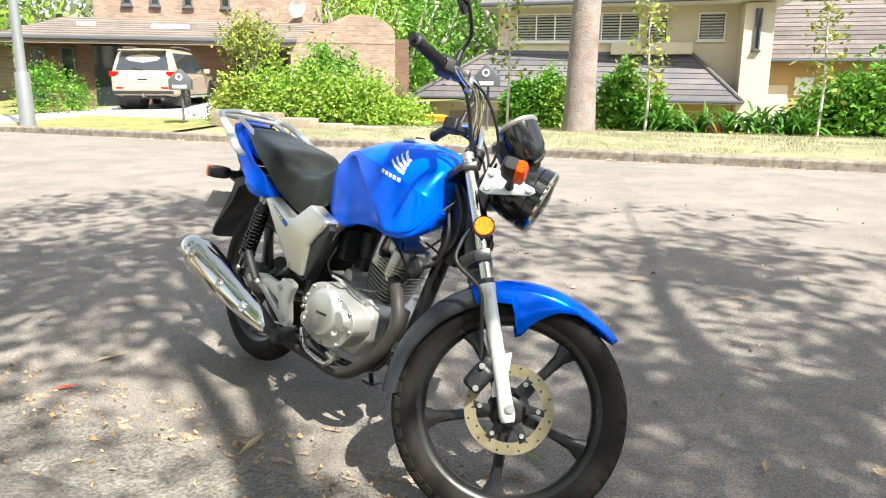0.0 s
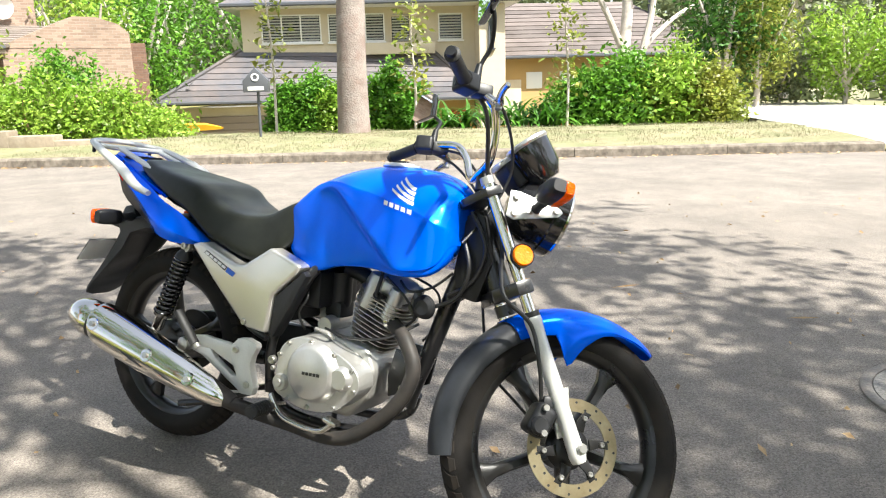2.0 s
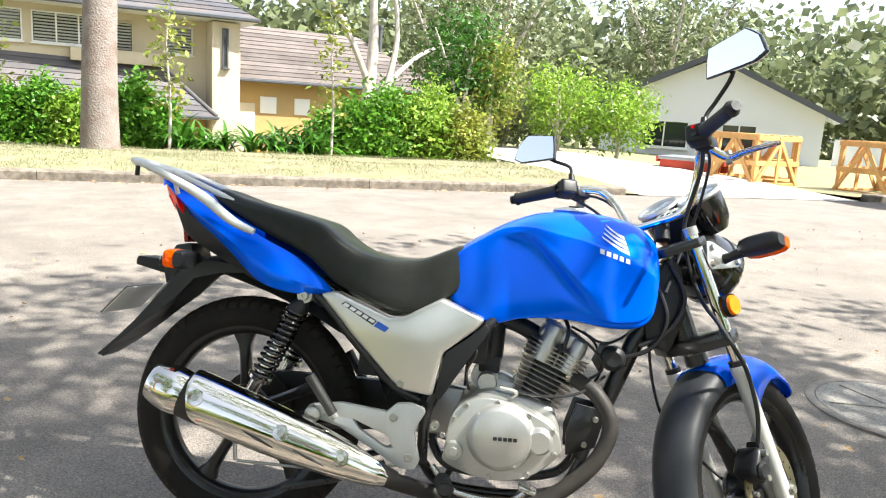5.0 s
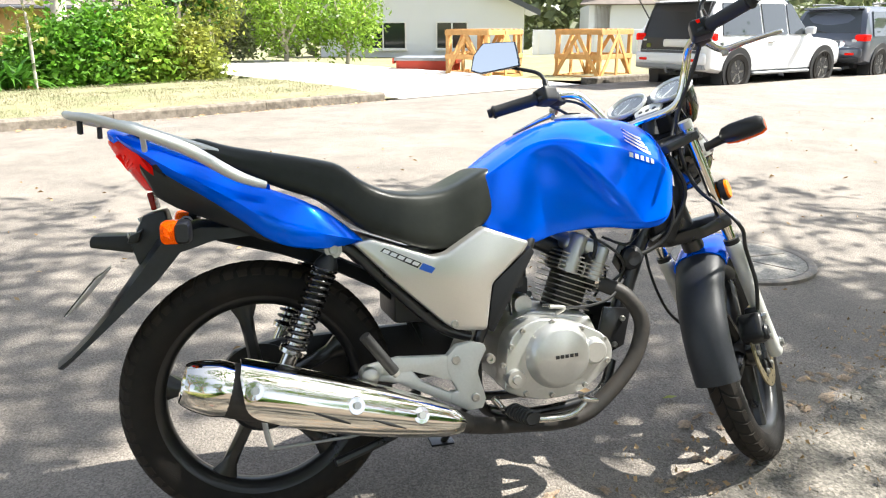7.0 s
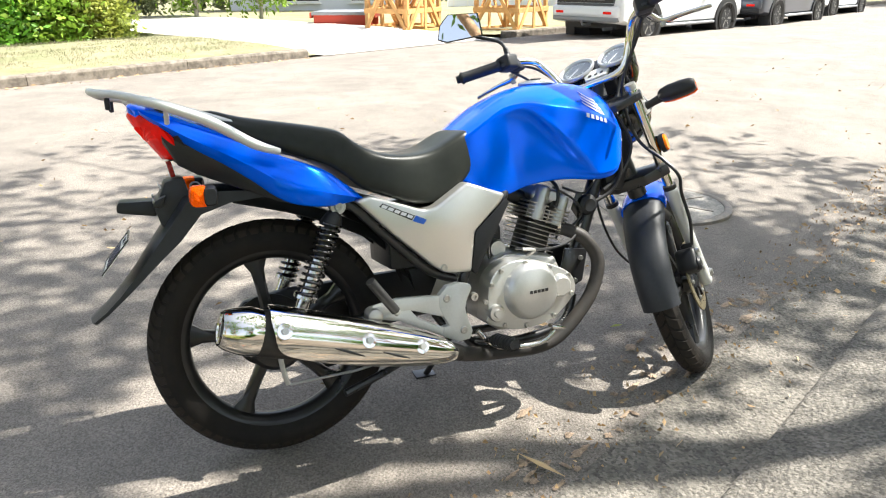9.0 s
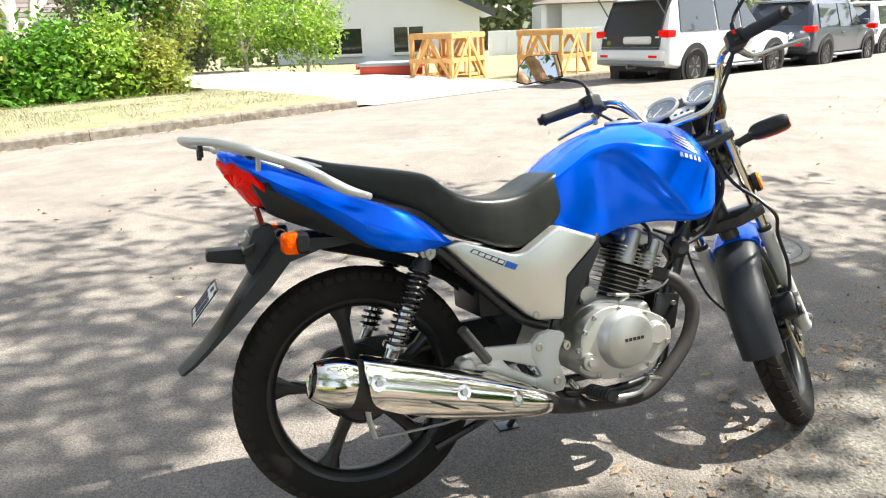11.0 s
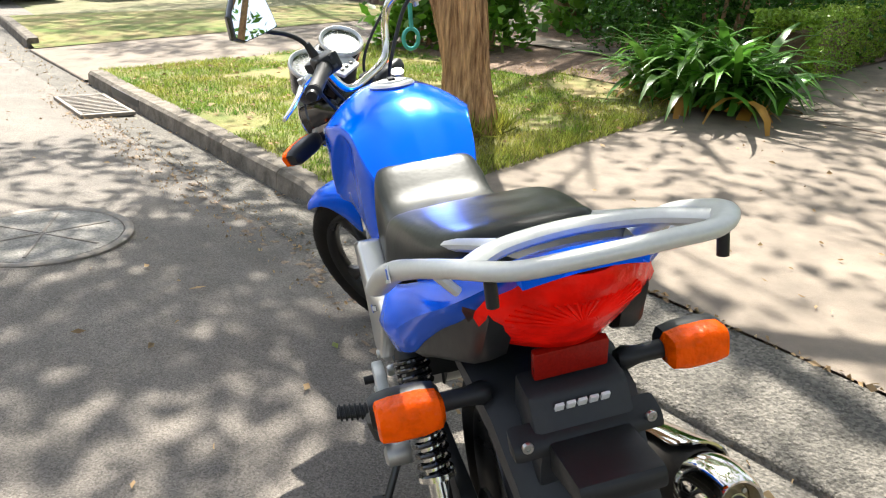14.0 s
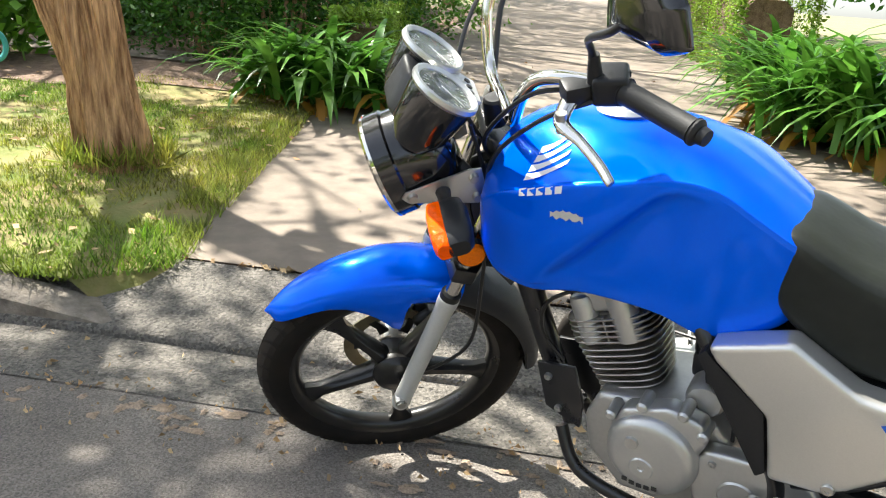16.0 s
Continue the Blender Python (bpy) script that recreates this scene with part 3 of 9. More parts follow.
        bpart("brake_drum", lathe([(0.0, -0.072), (0.03, -0.072), (0.07, -0.064), (0.082, -0.05), (0.082, -0.03), (0.0, -0.03)], 40, "y", (cx, 0, cz)), WHEELBLK, w, "black drum brake plate")
        bpart("sprocket", lathe([(0.04, 0.062), (0.105, 0.062), (0.105, 0.068), (0.04, 0.068), (0.04, 0.062)], 42, "y", (cx, 0, cz)), PIPEBLK, w)
    return w


WC = A0 - AX * 0.34 + Vector((0.027, 0, 0.014))
rear_wheel = wheel("rear_wheel", 0.003, 0.318, 0.323, 0.094, False, False, 0.083)
front_wheel = wheel("front_wheel", WC.x, WC.z, 0.322, 0.080, True, True, 0.074)

# --- fuel tank: rings along x with a sharp knee crease ---
TANK = ((0.535, 0.838, 0.725, 0.098), (0.56, 0.854, 0.697, 0.113), (0.605, 0.886, 0.676, 0.126), (0.665, 0.924, 0.662, 0.136),
        (0.73, 0.954, 0.682, 0.152), (0.80, 0.970, 0.692, 0.169), (0.87, 0.974, 0.694, 0.176), (0.94, 0.970, 0.688, 0.174),
        (1.00, 0.957, 0.690, 0.160), (1.035, 0.940, 0.700, 0.147), (1.058, 0.920, 0.722, 0.132), (1.070, 0.902, 0.755, 0.110), (1.078, 0.885, 0.80, 0.055))
rings = []
for x, zt, zb, w in TANK:
    zu = min(float(np.interp(x, (0.60, 0.71, 0.86, 1.0, 1.07), (0.885, 0.920, 0.899, 0.858, 0.822))), zt - 0.018)
    zc = float(np.interp(x, (0.60, 0.71, 0.93, 1.1), (0.90, 0.915, 0.715, 0.60)))
    zc = min(max(zc, zb + 0.035), zu - 0.030)
    dp = float(np.interp(x, (0.66, 0.73, 0.80, 0.88, 0.945), (0.0, 0.013, 0.022, 0.021, 0.0)))
    k = w - dp
    half = [(0, zb + 0.03), (k * 0.70, zb + 0.002), (k * 0.92, zb), (k * 0.965, zb + 0.014), (k * 0.985, zb + 0.45 * (zc - zb)), (k, zc - 0.014), (w, zc + 0.010), (w * 1.0, zc + 0.45 * (zu - zc) + 0.006), (w * 0.998, zu - 0.008), (w * 0.980, zu), (w * 0.945, zu + 0.06 * (zt - zu)),
            (w * 0.76, zu + 0.44 * (zt - zu)), (w * 0.50, zu + 0.80 * (zt - zu)), (w * 0.25, zt - 0.002), (0, zt)]
    rings.append(ring_x(x, half, 4))
rows = [spline([r[i] for r in rings], 4) for i in range(len(rings[0]))]
rings = [[row[j] for row in rows] for j in range(len(rows[0]))]
tank = bpart("fuel_tank", loft(rings), BLUE, label="glossy bright blue metal fuel tank", sharp=60)
cap = bpart("filler_cap", lathe([(0.0, 0.0), (0.052, 0.0), (0.056, 0.006), (0.05, 0.012), (0.036, 0.012), (0.033, 0.016), (0.0, 0.017)], 32, "z"), PLATED, tank, "brushed silver filler cap")
cap.matrix_basis = pose(0.845, 0, 0.968, 0, 0, 0)
bpart("cap_lock", box((0, 0, 0.019), (0.03, 0.016, 0.006), 0.002), BLACKPL, cap)
# emblem on each side of the tank: a plain wing shape over a bar
GRID = [p for r in rings for p in r]


def tank_y(x, z, sgn):
    """The tank's half width at a height, from its own surface."""
    near = sorted(((p.x - x) ** 2 + (p.z - z) ** 2, abs(p.y)) for p in GRID if p.y * sgn > 0.02)[:4]
    ws = [1 / (d + 1e-6) for d, _ in near]
    return sum(w * y for w, (_, y) in zip(ws, near)) / sum(ws)


def decal(name, poly_rows, sgn, material, label=""):
    """A thin film on the tank: rows of (x, z) points laid on its surface."""
    verts, faces = [], []
    m = len(poly_rows[0])
    for lift in (0.0022, 0.0004):
        for row in poly_rows:
            verts += [(x, sgn * (tank_y(x, z, sgn) + lift), z) for x, z in row]
    n = len(poly_rows)
    for i in range(n - 1):
        for j in range(m - 1):
            a = i * m + j
            faces.append((a, a + 1, a + m + 1, a + m))
    ob = mesh_part(name, verts, faces, material, tank, label, True)
    return ob


for sgn, ex_, ez_ in ((-1, 0.006, 0.0), (1, -0.016, 0.010)):
    for k in range(4):
        rows = []
        for q in np.linspace(0, 1, 6):
            x0 = 0.976 + ex_ - 0.004 * k - (0.070 - 0.008 * k) * q
            z0 = 0.873 + ez_ + 0.0115 * k + 0.020 * q ** 1.6 + 0.22 * (0.976 + ex_ - x0)
            rows.append([(x0, z0), (x0 - 0.002, z0 + 0.0095 * (1 - 0.35 * q))])
        decal("wing_emblem", rows, sgn, DECALW, "white wing-shaped emblem")
    for k in range(5):
        bx = [0.978 + ex_ - 0.0165 * k - 0.0115 * q for q in (0, 0.5, 1)]
        decal("emblem_bar", [[(x, 0.850 + ez_ + 0.26 * (0.978 + ex_ - x)), (x, 0.862 + ez_ + 0.26 * (0.978 + ex_ - x))] for x in bx], sgn, DECALW, "plain white bar")
# small silver badge on the left side, drawn as an uneven strip
SIDE_BADGE = [(0.903 - 0.0055 * q, 0.838 + 0.003 * math.sin(2.3 * q), 0.846 + 0.006 * math.sin(0.31 * q) + 0.002 * math.sin(3.1 * q + 1)) for q in range(11)]
decal("tank_scuff", [[(x, a), (x, b)] for x, a, b in SIDE_BADGE], 1, RACKSILV, "small silver badge decal")

# --- seat: two levels, stitched side ---
SEAT = ((-0.135, 0.925, 0.905, 0.075), (-0.11, 0.934, 0.892, 0.095), (-0.04, 0.915, 0.862, 0.118), (0.06, 0.898, 0.818, 0.138), (0.15, 0.882, 0.785, 0.148), (0.20, 0.868, 0.752, 0.148),
        (0.245, 0.835, 0.715, 0.142), (0.31, 0.806, 0.690, 0.136), (0.39, 0.797, 0.662, 0.130), (0.46, 0.806, 0.662, 0.122), (0.515, 0.832, 0.692, 0.122), (0.555, 0.851, 0.722, 0.116), (0.580, 0.850, 0.755, 0.106), (0.592, 0.838, 0.785, 0.088))
rings = []
for x, zt, zb, w in SEAT:
    half = [(0, zb), (w * 0.75, zb), (w * 0.99, zb + 0.006), (w, zb + (zt - zb) * 0.45), (w * 0.93, zt - 0.018), (w * 0.78, zt - 0.004), (w * 0.4, zt - 0.001), (0, zt)]
    rings.append(ring_x(x, half, 3))
rows = [spline([r[i] for r in rings], 3) for i in range(len(rings[0]))]
rings = [[row[j] for row in rows] for j in range(len(rows[0]))]
seat = bpart("seat", loft(rings), VINYL, label="black vinyl two-level dual seat", sharp=70)

# --- tail ---
TAIL = ((0.238, 0.698, 0.690, 0.148), (0.20, 0.732, 0.683, 0.160), (0.14, 0.774, 0.679, 0.172), (0.07, 0.802, 0.690, 0.172), (0.02, 0.822, 0.713, 0.162), (-0.03, 0.844, 0.753, 0.150),
        (-0.10, 0.872, 0.803, 0.135), (-0.16, 0.897, 0.840, 0.120), (-0.22, 0.921, 0.884, 0.100), (-0.275, 0.942, 0.930, 0.078))
for sgn in (-1, 1):
    rings = []
    for x, zu, zl, w in TAIL:
        h = zu - zl
        sec = [(w - 0.014, zl), (w - 0.004, zl + 0.04 * h), (w + 0.010, zl + 0.40 * h), (w + 0.006, zl + 0.50 * h), (w - 0.008, zl + 0.90 * h), (w - 0.022, zu), (w - 0.034, zu - 0.1 * h), (w - 0.022, zl + 0.5 * h)]
        rings.append([(x, sgn * y, z) for y, z in sec])
    rows = [spline([r[i] for r in rings], 3) for i in range(8)]
    rings = [[row[j] for row in rows] for j in range(len(rows[0]))]
    bpart("tail_panel", loft(rings), BLUE, label="blue tail side panel", sharp=45)
    rings = []
    for x, zu, zl, w in ((0.06, 0.700, 0.692, 0.150), (0.02, 0.718, 0.703, 0.148), (-0.03, 0.758, 0.726, 0.138), (-0.10, 0.808, 0.755, 0.124), (-0.16, 0.846, 0.780, 0.110), (-0.20, 0.872, 0.804, 0.100), (-0.23, 0.895, 0.860, 0.094)):
        rings.append([(x, sgn * y, z) for y, z in ((w - 0.01, zl), (w, zl + 0.01), (w, zu), (w - 0.012, zu), (w - 0.03, zl + 0.004))])
    bpart("tail_lower_panel", loft(rings), BLACKPL, label="black plastic lower tail panel", sharp=45)
top = []
for x, z, w in ((0.02, 0.842, 0.128), (-0.06, 0.872, 0.122), (-0.12, 0.896, 0.112), (-0.18, 0.920, 0.100), (-0.23, 0.940, 0.090), (-0.27, 0.953, 0.080), (-0.292, 0.957, 0.074), (-0.302, 0.952, 0.070)):
    ys = np.linspace(-1, 1, 13)
    top.append([(x + 0.02 * abs(y) ** 3, y * w, z - 0.016 * abs(y) ** 2.5) for y in ys] + [(x + 0.02 * abs(y) ** 3, y * w * 0.98, z - 0.016 * abs(y) ** 2.5 - 0.013) for y in ys[::-1]])
rows = [spline([r[i] for r in top], 3) for i in range(26)]
bpart("tail_cover", loft([[row[j] for row in rows] for j in range(len(rows[0]))]), BLUE, label="blue tail centre cover", sharp=50)
LENS = ((-0.292, 0.935, 0.066), (-0.294, 0.926, 0.074), (-0.283, 0.905, 0.092), (-0.264, 0.880, 0.106), (-0.258, 0.870, 0.107), (-0.246, 0.850, 0.099), (-0.231, 0.830, 0.089), (-0.222, 0.818, 0.082))
lens, bez = [], []
for x, z, w in LENS:
    lens.append([(x - 0.010 + 0.054 * abs(y) ** 1.9, y * w, z) for y in np.linspace(-1, 1, 13)] + [(x + 0.070, y * w * 0.82, z) for y in np.linspace(1, -1, 13)])
    zz, ww = 0.874 + (z - 0.874) * 1.09, w + 0.007
    bez.append([(x + 0.006 + 0.054 * abs(y * ww / w) ** 1.9, y * ww, zz) for y in np.linspace(-1, 1, 13)] + [(x + 0.085, y * ww * 0.86, zz) for y in np.linspace(1, -1, 13)])
lamp_t = bpart("tail_lamp", loft(lens), REDLENS, label="red plastic tail lamp lens", sharp=60)
for i in range(19):
    a = radians(8 + 164 * i / 18)
    ca, sa = math.cos(a), math.sin(a)
    ln = 0.088 * min(1.0, 0.62 / max(abs(sa), 0.35))
    pts = []
    for q in (0.18, 0.5, 0.9):
        y, z = ln * q * ca, 0.862 + ln * q * sa * 0.75
        xs = float(np.interp(z, [p[1] for p in reversed(LENS)], [p[0] for p in reversed(LENS)]))
        wz = float(np.interp(z, [p[1] for p in reversed(LENS)], [p[2] for p in reversed(LENS)]))
        pts.append((xs - 0.0102 + 0.054 * min(abs(y) / wz, 1) ** 1.9, y, z))
    bpart("lens_rib", tube(pts, 0.0024, 5, 2), REDLENS, lamp_t)
bpart("tail_lamp_surround", loft(bez), BLACKPL, label="black tail lamp surround", sharp=50)
bpart("rear_reflector", box((-0.216, 0, 0.794), (0.012, 0.092, 0.040), 0.003, rot=(0, -12, 0)), REDREFL, label="small dark red rear reflector")

# rear mudguard and number plate
rings = []
for x, z, w, d in ((-0.02, 0.735, 0.100, 0.03), (-0.12, 0.742, 0.100, 0.05), (-0.195, 0.722, 0.095, 0.055), (-0.245, 0.655, 0.085, 0.05), (-0.285, 0.60, 0.082, 0.035), (-0.325, 0.545, 0.082, 0.022), (-0.365, 0.498, 0.080, 0.014), (-0.40, 0.462, 0.074, 0.010), (-0.43, 0.437, 0.058, 0.008), (-0.437, 0.432, 0.040, 0.006)):
    t = Vector((-0.75, 0, -0.66))
    nrm = Vector((-0.66, 0, 0.75))
    prof = [(-1, -d), (-1, -0.2 * d), (-0.82, 0.0), (-0.3, 0.006), (0.3, 0.006), (0.82, 0.0), (1, -0.2 * d), (1, -d), (0.9, -d), (0.78, -0.012), (-0.78, -0.012), (-0.9, -d)]
    rings.append([Vector((x, 0, z)) + Vector((0, u * w, 0)) + nrm * v for u, v in prof])
mud = bpart("rear_mudguard", loft(rings), GREYPL, label="dark grey plastic rear mudguard", sharp=45)
bpart("mudguard_block", prism([(-0.19, 0.775), (-0.235, 0.765), (-0.265, 0.70), (-0.25, 0.65), (-0.17, 0.70)], -0.062, 0.062, 0.008), GREYPL, mud)
for k in range(5):
    bpart("word_bar", box((-0.246, 0.028 - 0.014 * k, 0.752), (0.004, 0.0105, 0.012), 0.001, rot=(0, -28, 0)), DECALW, mud, "plain white bar")
bpart("plate_lamp", prism([(-0.26, 0.72), (-0.345, 0.722), (-0.35, 0.712), (-0.35, 0.696), (-0.26, 0.68)], -0.05, 0.05, 0.006), BLACKPL, mud, "black number plate lamp housing")
bpart("plate_bracket", prism([(-0.235, 0.735), (-0.262, 0.722), (-0.268, 0.705), (-0.245, 0.705)], -0.092, 0.092, 0.006), BLACKPL, mud)
for sgn in (-1, 1):
    bolt((-0.262, sgn * 0.075, 0.722), 0.007, 0.005, mud, "x")
PLM = Matrix.Translation((-0.362, -0.018, 0.598)) @ Euler((0, radians(40), 0)).to_matrix().to_4x4()
plate = bpart("number_plate", box((0, 0, 0), (0.003, 0.205, 0.1), 0.0012), WHITEPL, mud, "white number plate with dark illegible marks")
plate.matrix_basis = PLM
bpart("plate_rim", join(box((-0.002, 0, 0.049), (0.003, 0.207, 0.004)), box((-0.002, 0, -0.049), (0.003, 0.207, 0.004)), box((-0.002, 0.102, 0), (0.003, 0.004, 0.1)), box((-0.002, -0.102, 0), (0.003, 0.004, 0.1))), DECALK, plate)
for i, y in enumerate((-0.075, -0.045, -0.015, 0.03, 0.06)):
    bpart("plate_mark", box((-0.0026, -y - 0.002, -0.008), (0.002, 0.019, 0.05), 0.0005), PLATEINK, plate)
heading = bpy.data.curves.new("plate_heading", "FONT")
heading.body, heading.size, heading.extrude, heading.align_x, heading.space_character = "NSW", 0.019, 0.0004, "CENTER", 1.5
heading.materials.append(PLATEINK)
head_ob = new("plate_heading", heading)
head_ob.parent = plate
head_ob.matrix_basis = Matrix(((0, 0, -1, -0.0026), (-1, 0, 0, 0), (0, 1, 0, 0.027), (0, 0, 0, 1)))
for sy in (-1, 1):
    bpart("plate_screw", lathe([(0.0, -0.005), (0.006, -0.004), (0.0065, 0.0), (0.0, 0.0)], 10, "x", (0, sy * 0.088, 0.04)), DECALK, plate)
for sgn in (-1, 1):
    sig = bpart("rear_indicator", lathe([(0.0, 0.0), (0.012, 0.0), (0.016, 0.01), (0.012, 0.03), (0.013, 0.075), (0.0, 0.075)], 16, "y"), BLACKPL, label="black stalk indicator with amber lens")
    sig.matrix_basis = Matrix.Translation((-0.155, sgn * 0.085, 0.735)) @ (Matrix.Identity(4) if sgn > 0 else Matrix.Rotation(math.pi, 4, "X"))
    for nm, dx, mt_, wd in (("indicator_body", 0.012, BLACKPL, 0.0175), ("indicator_lens", -0.009, AMBER, 0.024)):
        rr = []
        for y, k in ((0.062, 0.55), (0.068, 0.86), (0.09, 1.0), (0.125, 0.99), (0.142, 0.90), (0.150 if mt_ is BLACKPL else 0.145, 0.72)):
            rr.append([(dx + math.copysign(abs(math.cos(a)) ** 0.5, math.cos(a)) * wd * k, y, math.copysign(abs(math.sin(a)) ** 0.55, math.sin(a)) * 0.025 * k) for a in np.linspace(0, 2 * math.pi, 24, endpoint=False)])
        bpart(nm, loft(rr), mt_, sig, "amber indicator lens" if mt_ is AMBER else "")

# grab rack
rk = [(0.03, 0.185, 0.826), (-0.03, 0.188, 0.848), (-0.12, 0.178, 0.902), (-0.21, 0.165, 0.940), (-0.30, 0.140, 0.970), (-0.355, 0.098, 0.980)]
rack = bpart("luggage_rack", tube([*[(x, y, z) for x, y, z in rk], (-0.372, 0.04, 0.986), (-0.372, -0.04, 0.986), *[(x, -y, z) for x, y, z in reversed(rk)]],
             [0.012, 0.018, 0.020, 0.016, 0.014, 0.0135, 0.0135, 0.0135, 0.0135, 0.014, 0.016, 0.020, 0.018, 0.012], 14, 5, flat=0.68), RACKSILV, label="silver painted alloy luggage rack and grab rail", sharp=60)
bpart("rack_crossbar", tube([(-0.30, 0.13, 0.965), (-0.255, 0.08, 0.962), (-0.24, 0, 0.962), (-0.255, -0.08, 0.962), (-0.30, -0.13, 0.965)], 0.013, 10, flat=0.7), RACKSILV, rack)
for sgn in (-1, 1):
    bpart("rack_stay", tube([(-0.25, sgn * 0.08, 0.962), (-0.14, sgn * 0.085, 0.925), (-0.05, sgn * 0.095, 0.895)], 0.012, 10, flat=0.7), RACKSILV, rack)
    bpart("rack_post", tube([(-0.215, sgn * 0.145, 0.935), (-0.215, sgn * 0.12, 0.905)], 0.006, 8, 1), RACKSILV, rack)
    bpart("rack_hook", lathe([(0.0, 0.0), (0.0062, 0.0), (0.0062, -0.026), (0.0, -0.028)], 10, "z", (-0.338, sgn * 0.115, 0.968)), BLACKPL, rack, "black rubber-capped luggage hook")

bpart("rack_sticker", box((-0.165, 0.1875, 0.921), (0.05, 0.0016, 0.020), 0.0004, rot=(0, 23, 0)), DECALW, rack, "small white and blue sticker")
bpart("sticker_mark", box((-0.178, 0.1886, 0.9265), (0.012, 0.001, 0.012), 0.0003, rot=(0, 23, 0)), DECALB, rack)

# --- side covers ---
COVER = [(0.215, 0.688), (0.255, 0.698), (0.40, 0.648), (0.435, 0.652), (0.53, 0.712), (0.645, 0.672), (0.63, 0.648), (0.548, 0.575), (0.532, 0.462), (0.455, 0.468), (0.425, 0.488), (0.31, 0.592)]
for sgn in (-1, 1):
    c = bpart("side_cover", prism(COVER, sgn * 0.115, sgn * 0.172, 0.012, 3), SILVER, label="silver painted side cover")
    bpart("cover_recess", prism([(0.552, 0.575), (0.63, 0.642), (0.648, 0.660), (0.66, 0.645), (0.55, 0.452), (0.536, 0.465)], sgn * 0.115, sgn * 0.162, 0.005), BLACKPL, c, "black inset panel")
    bpart("cover_badge", prism([(0.275, 0.668), (0.285, 0.676), (0.372, 0.636), (0.362, 0.624)], sgn * 0.1725, sgn * 0.1735), DECALK, c, "illegible model lettering")
    for k in range(5):
        x0, z0 = 0.2795 + 0.0172 * k, 0.6665 - 0.0079 * k
        bpart("badge_bar", prism([(x0, z0), (x0 + 0.006, z0 + 0.0065), (x0 + 0.0195, z0 + 0.0005), (x0 + 0.0135, z0 - 0.006)], sgn * 0.1735, sgn * 0.1744), DECALW, c, "plain white bar")
    bpart("cover_badge_blue", prism([(0.365, 0.622), (0.375, 0.636), (0.405, 0.622), (0.395, 0.610)], sgn * 0.1725, sgn * 0.174), DECALB, c)
    bolt((0.449, sgn * 0.171, 0.485), 0.010, 0.006, c, side=sgn)

# --- frame ---
fr = bpart("frame", tube([(1.075, 0, 0.70), (1.05, 0, 0.66), (0.985, 0, 0.47), (0.945, 0, 0.36), (0.93, 0, 0.30)], [0.03, 0.026, 0.024, 0.022, 0.02], 12), FRAMEBLK, label="black tubular steel frame")
bpart("headstock", tube([A0 + AX * 0.08, A0 + AX * 0.30], 0.034, 20, 1), FRAMEBLK, fr)
bpart("backbone", tube([(1.06, 0, 0.80), (0.9, 0, 0.78), (0.65, 0, 0.70), (0.45, 0, 0.62)], 0.026, 10), FRAMEBLK, fr)
for sgn in (-1, 1):
    bpart("frame_tube", tube([(0.72, sgn * 0.06, 0.73), (0.655, sgn * 0.125, 0.655), (0.57, sgn * 0.13, 0.52), (0.52, sgn * 0.125, 0.42), (0.52, sgn * 0.12, 0.28)], 0.0145, 10), FRAMEBLK, fr)
    bpart("seat_rail", tube([(0.50, sgn * 0.125, 0.44), (0.42, sgn * 0.128, 0.475), (0.30, sgn * 0.13, 0.585), (0.19, sgn * 0.13, 0.685), (0.0, sgn * 0.11, 0.745), (-0.15, sgn * 0.09, 0.79)], 0.0135, 10), FRAMEBLK, fr)
    bpart("cradle_tube", tube([(0.93, sgn * 0.05, 0.32), (0.88, sgn * 0.075, 0.245), (0.75, sgn * 0.08, 0.215), (0.58, sgn * 0.085, 0.22), (0.52, sgn * 0.11, 0.28)], 0.0135, 10), FRAMEBLK, fr)
    bpart("engine_bracket", prism([(0.905, 0.47), (0.985, 0.46), (0.965, 0.36), (0.89, 0.33), (0.885, 0.39)], sgn * 0.045, sgn * 0.055, 0.003), FRAMEBLK, fr)
    for q in ((0.958, 0.435), (0.935, 0.365)):
        bolt((q[0], sgn * 0.055, q[1]), 0.008, 0.008, fr, side=sgn)
    bpart("swingarm", tube([(0.49, sgn * 0.105, 0.375), (0.30, sgn * 0.108, 0.36), (0.10, sgn * 0.105, 0.325), (-0.03, sgn * 0.10, 0.316)], [0.02, 0.022, 0.02, 0.016], 10, flat=1.2), FRAMEBLK, label="black swingarm")
inner = bpart("inner_mudguard", loft([[(x, y * w, z + dz) for y, dz in ((-1, -0.03), (-0.8, 0), (0.8, 0), (1, -0.03), (0.9, -0.034), (0.75, -0.008), (-0.75, -0.008), (-0.9, -0.034))] for x, z, w in
              ((0.40, 0.44, 0.055), (0.36, 0.53, 0.06), (0.28, 0.60, 0.065), (0.17, 0.655, 0.075), (0.05, 0.70, 0.085), (-0.08, 0.735, 0.09))]), BLACKPL, label="black inner mudguard")
bpart("harness_cover", prism([(1.055, 0.71), (1.075, 0.84), (1.10, 0.88), (1.135, 0.86), (1.165, 0.74), (1.13, 0.63), (1.07, 0.64)], -0.042, 0.042, 0.01), BLACKPL, fr, "black wiring cover at the headstock")
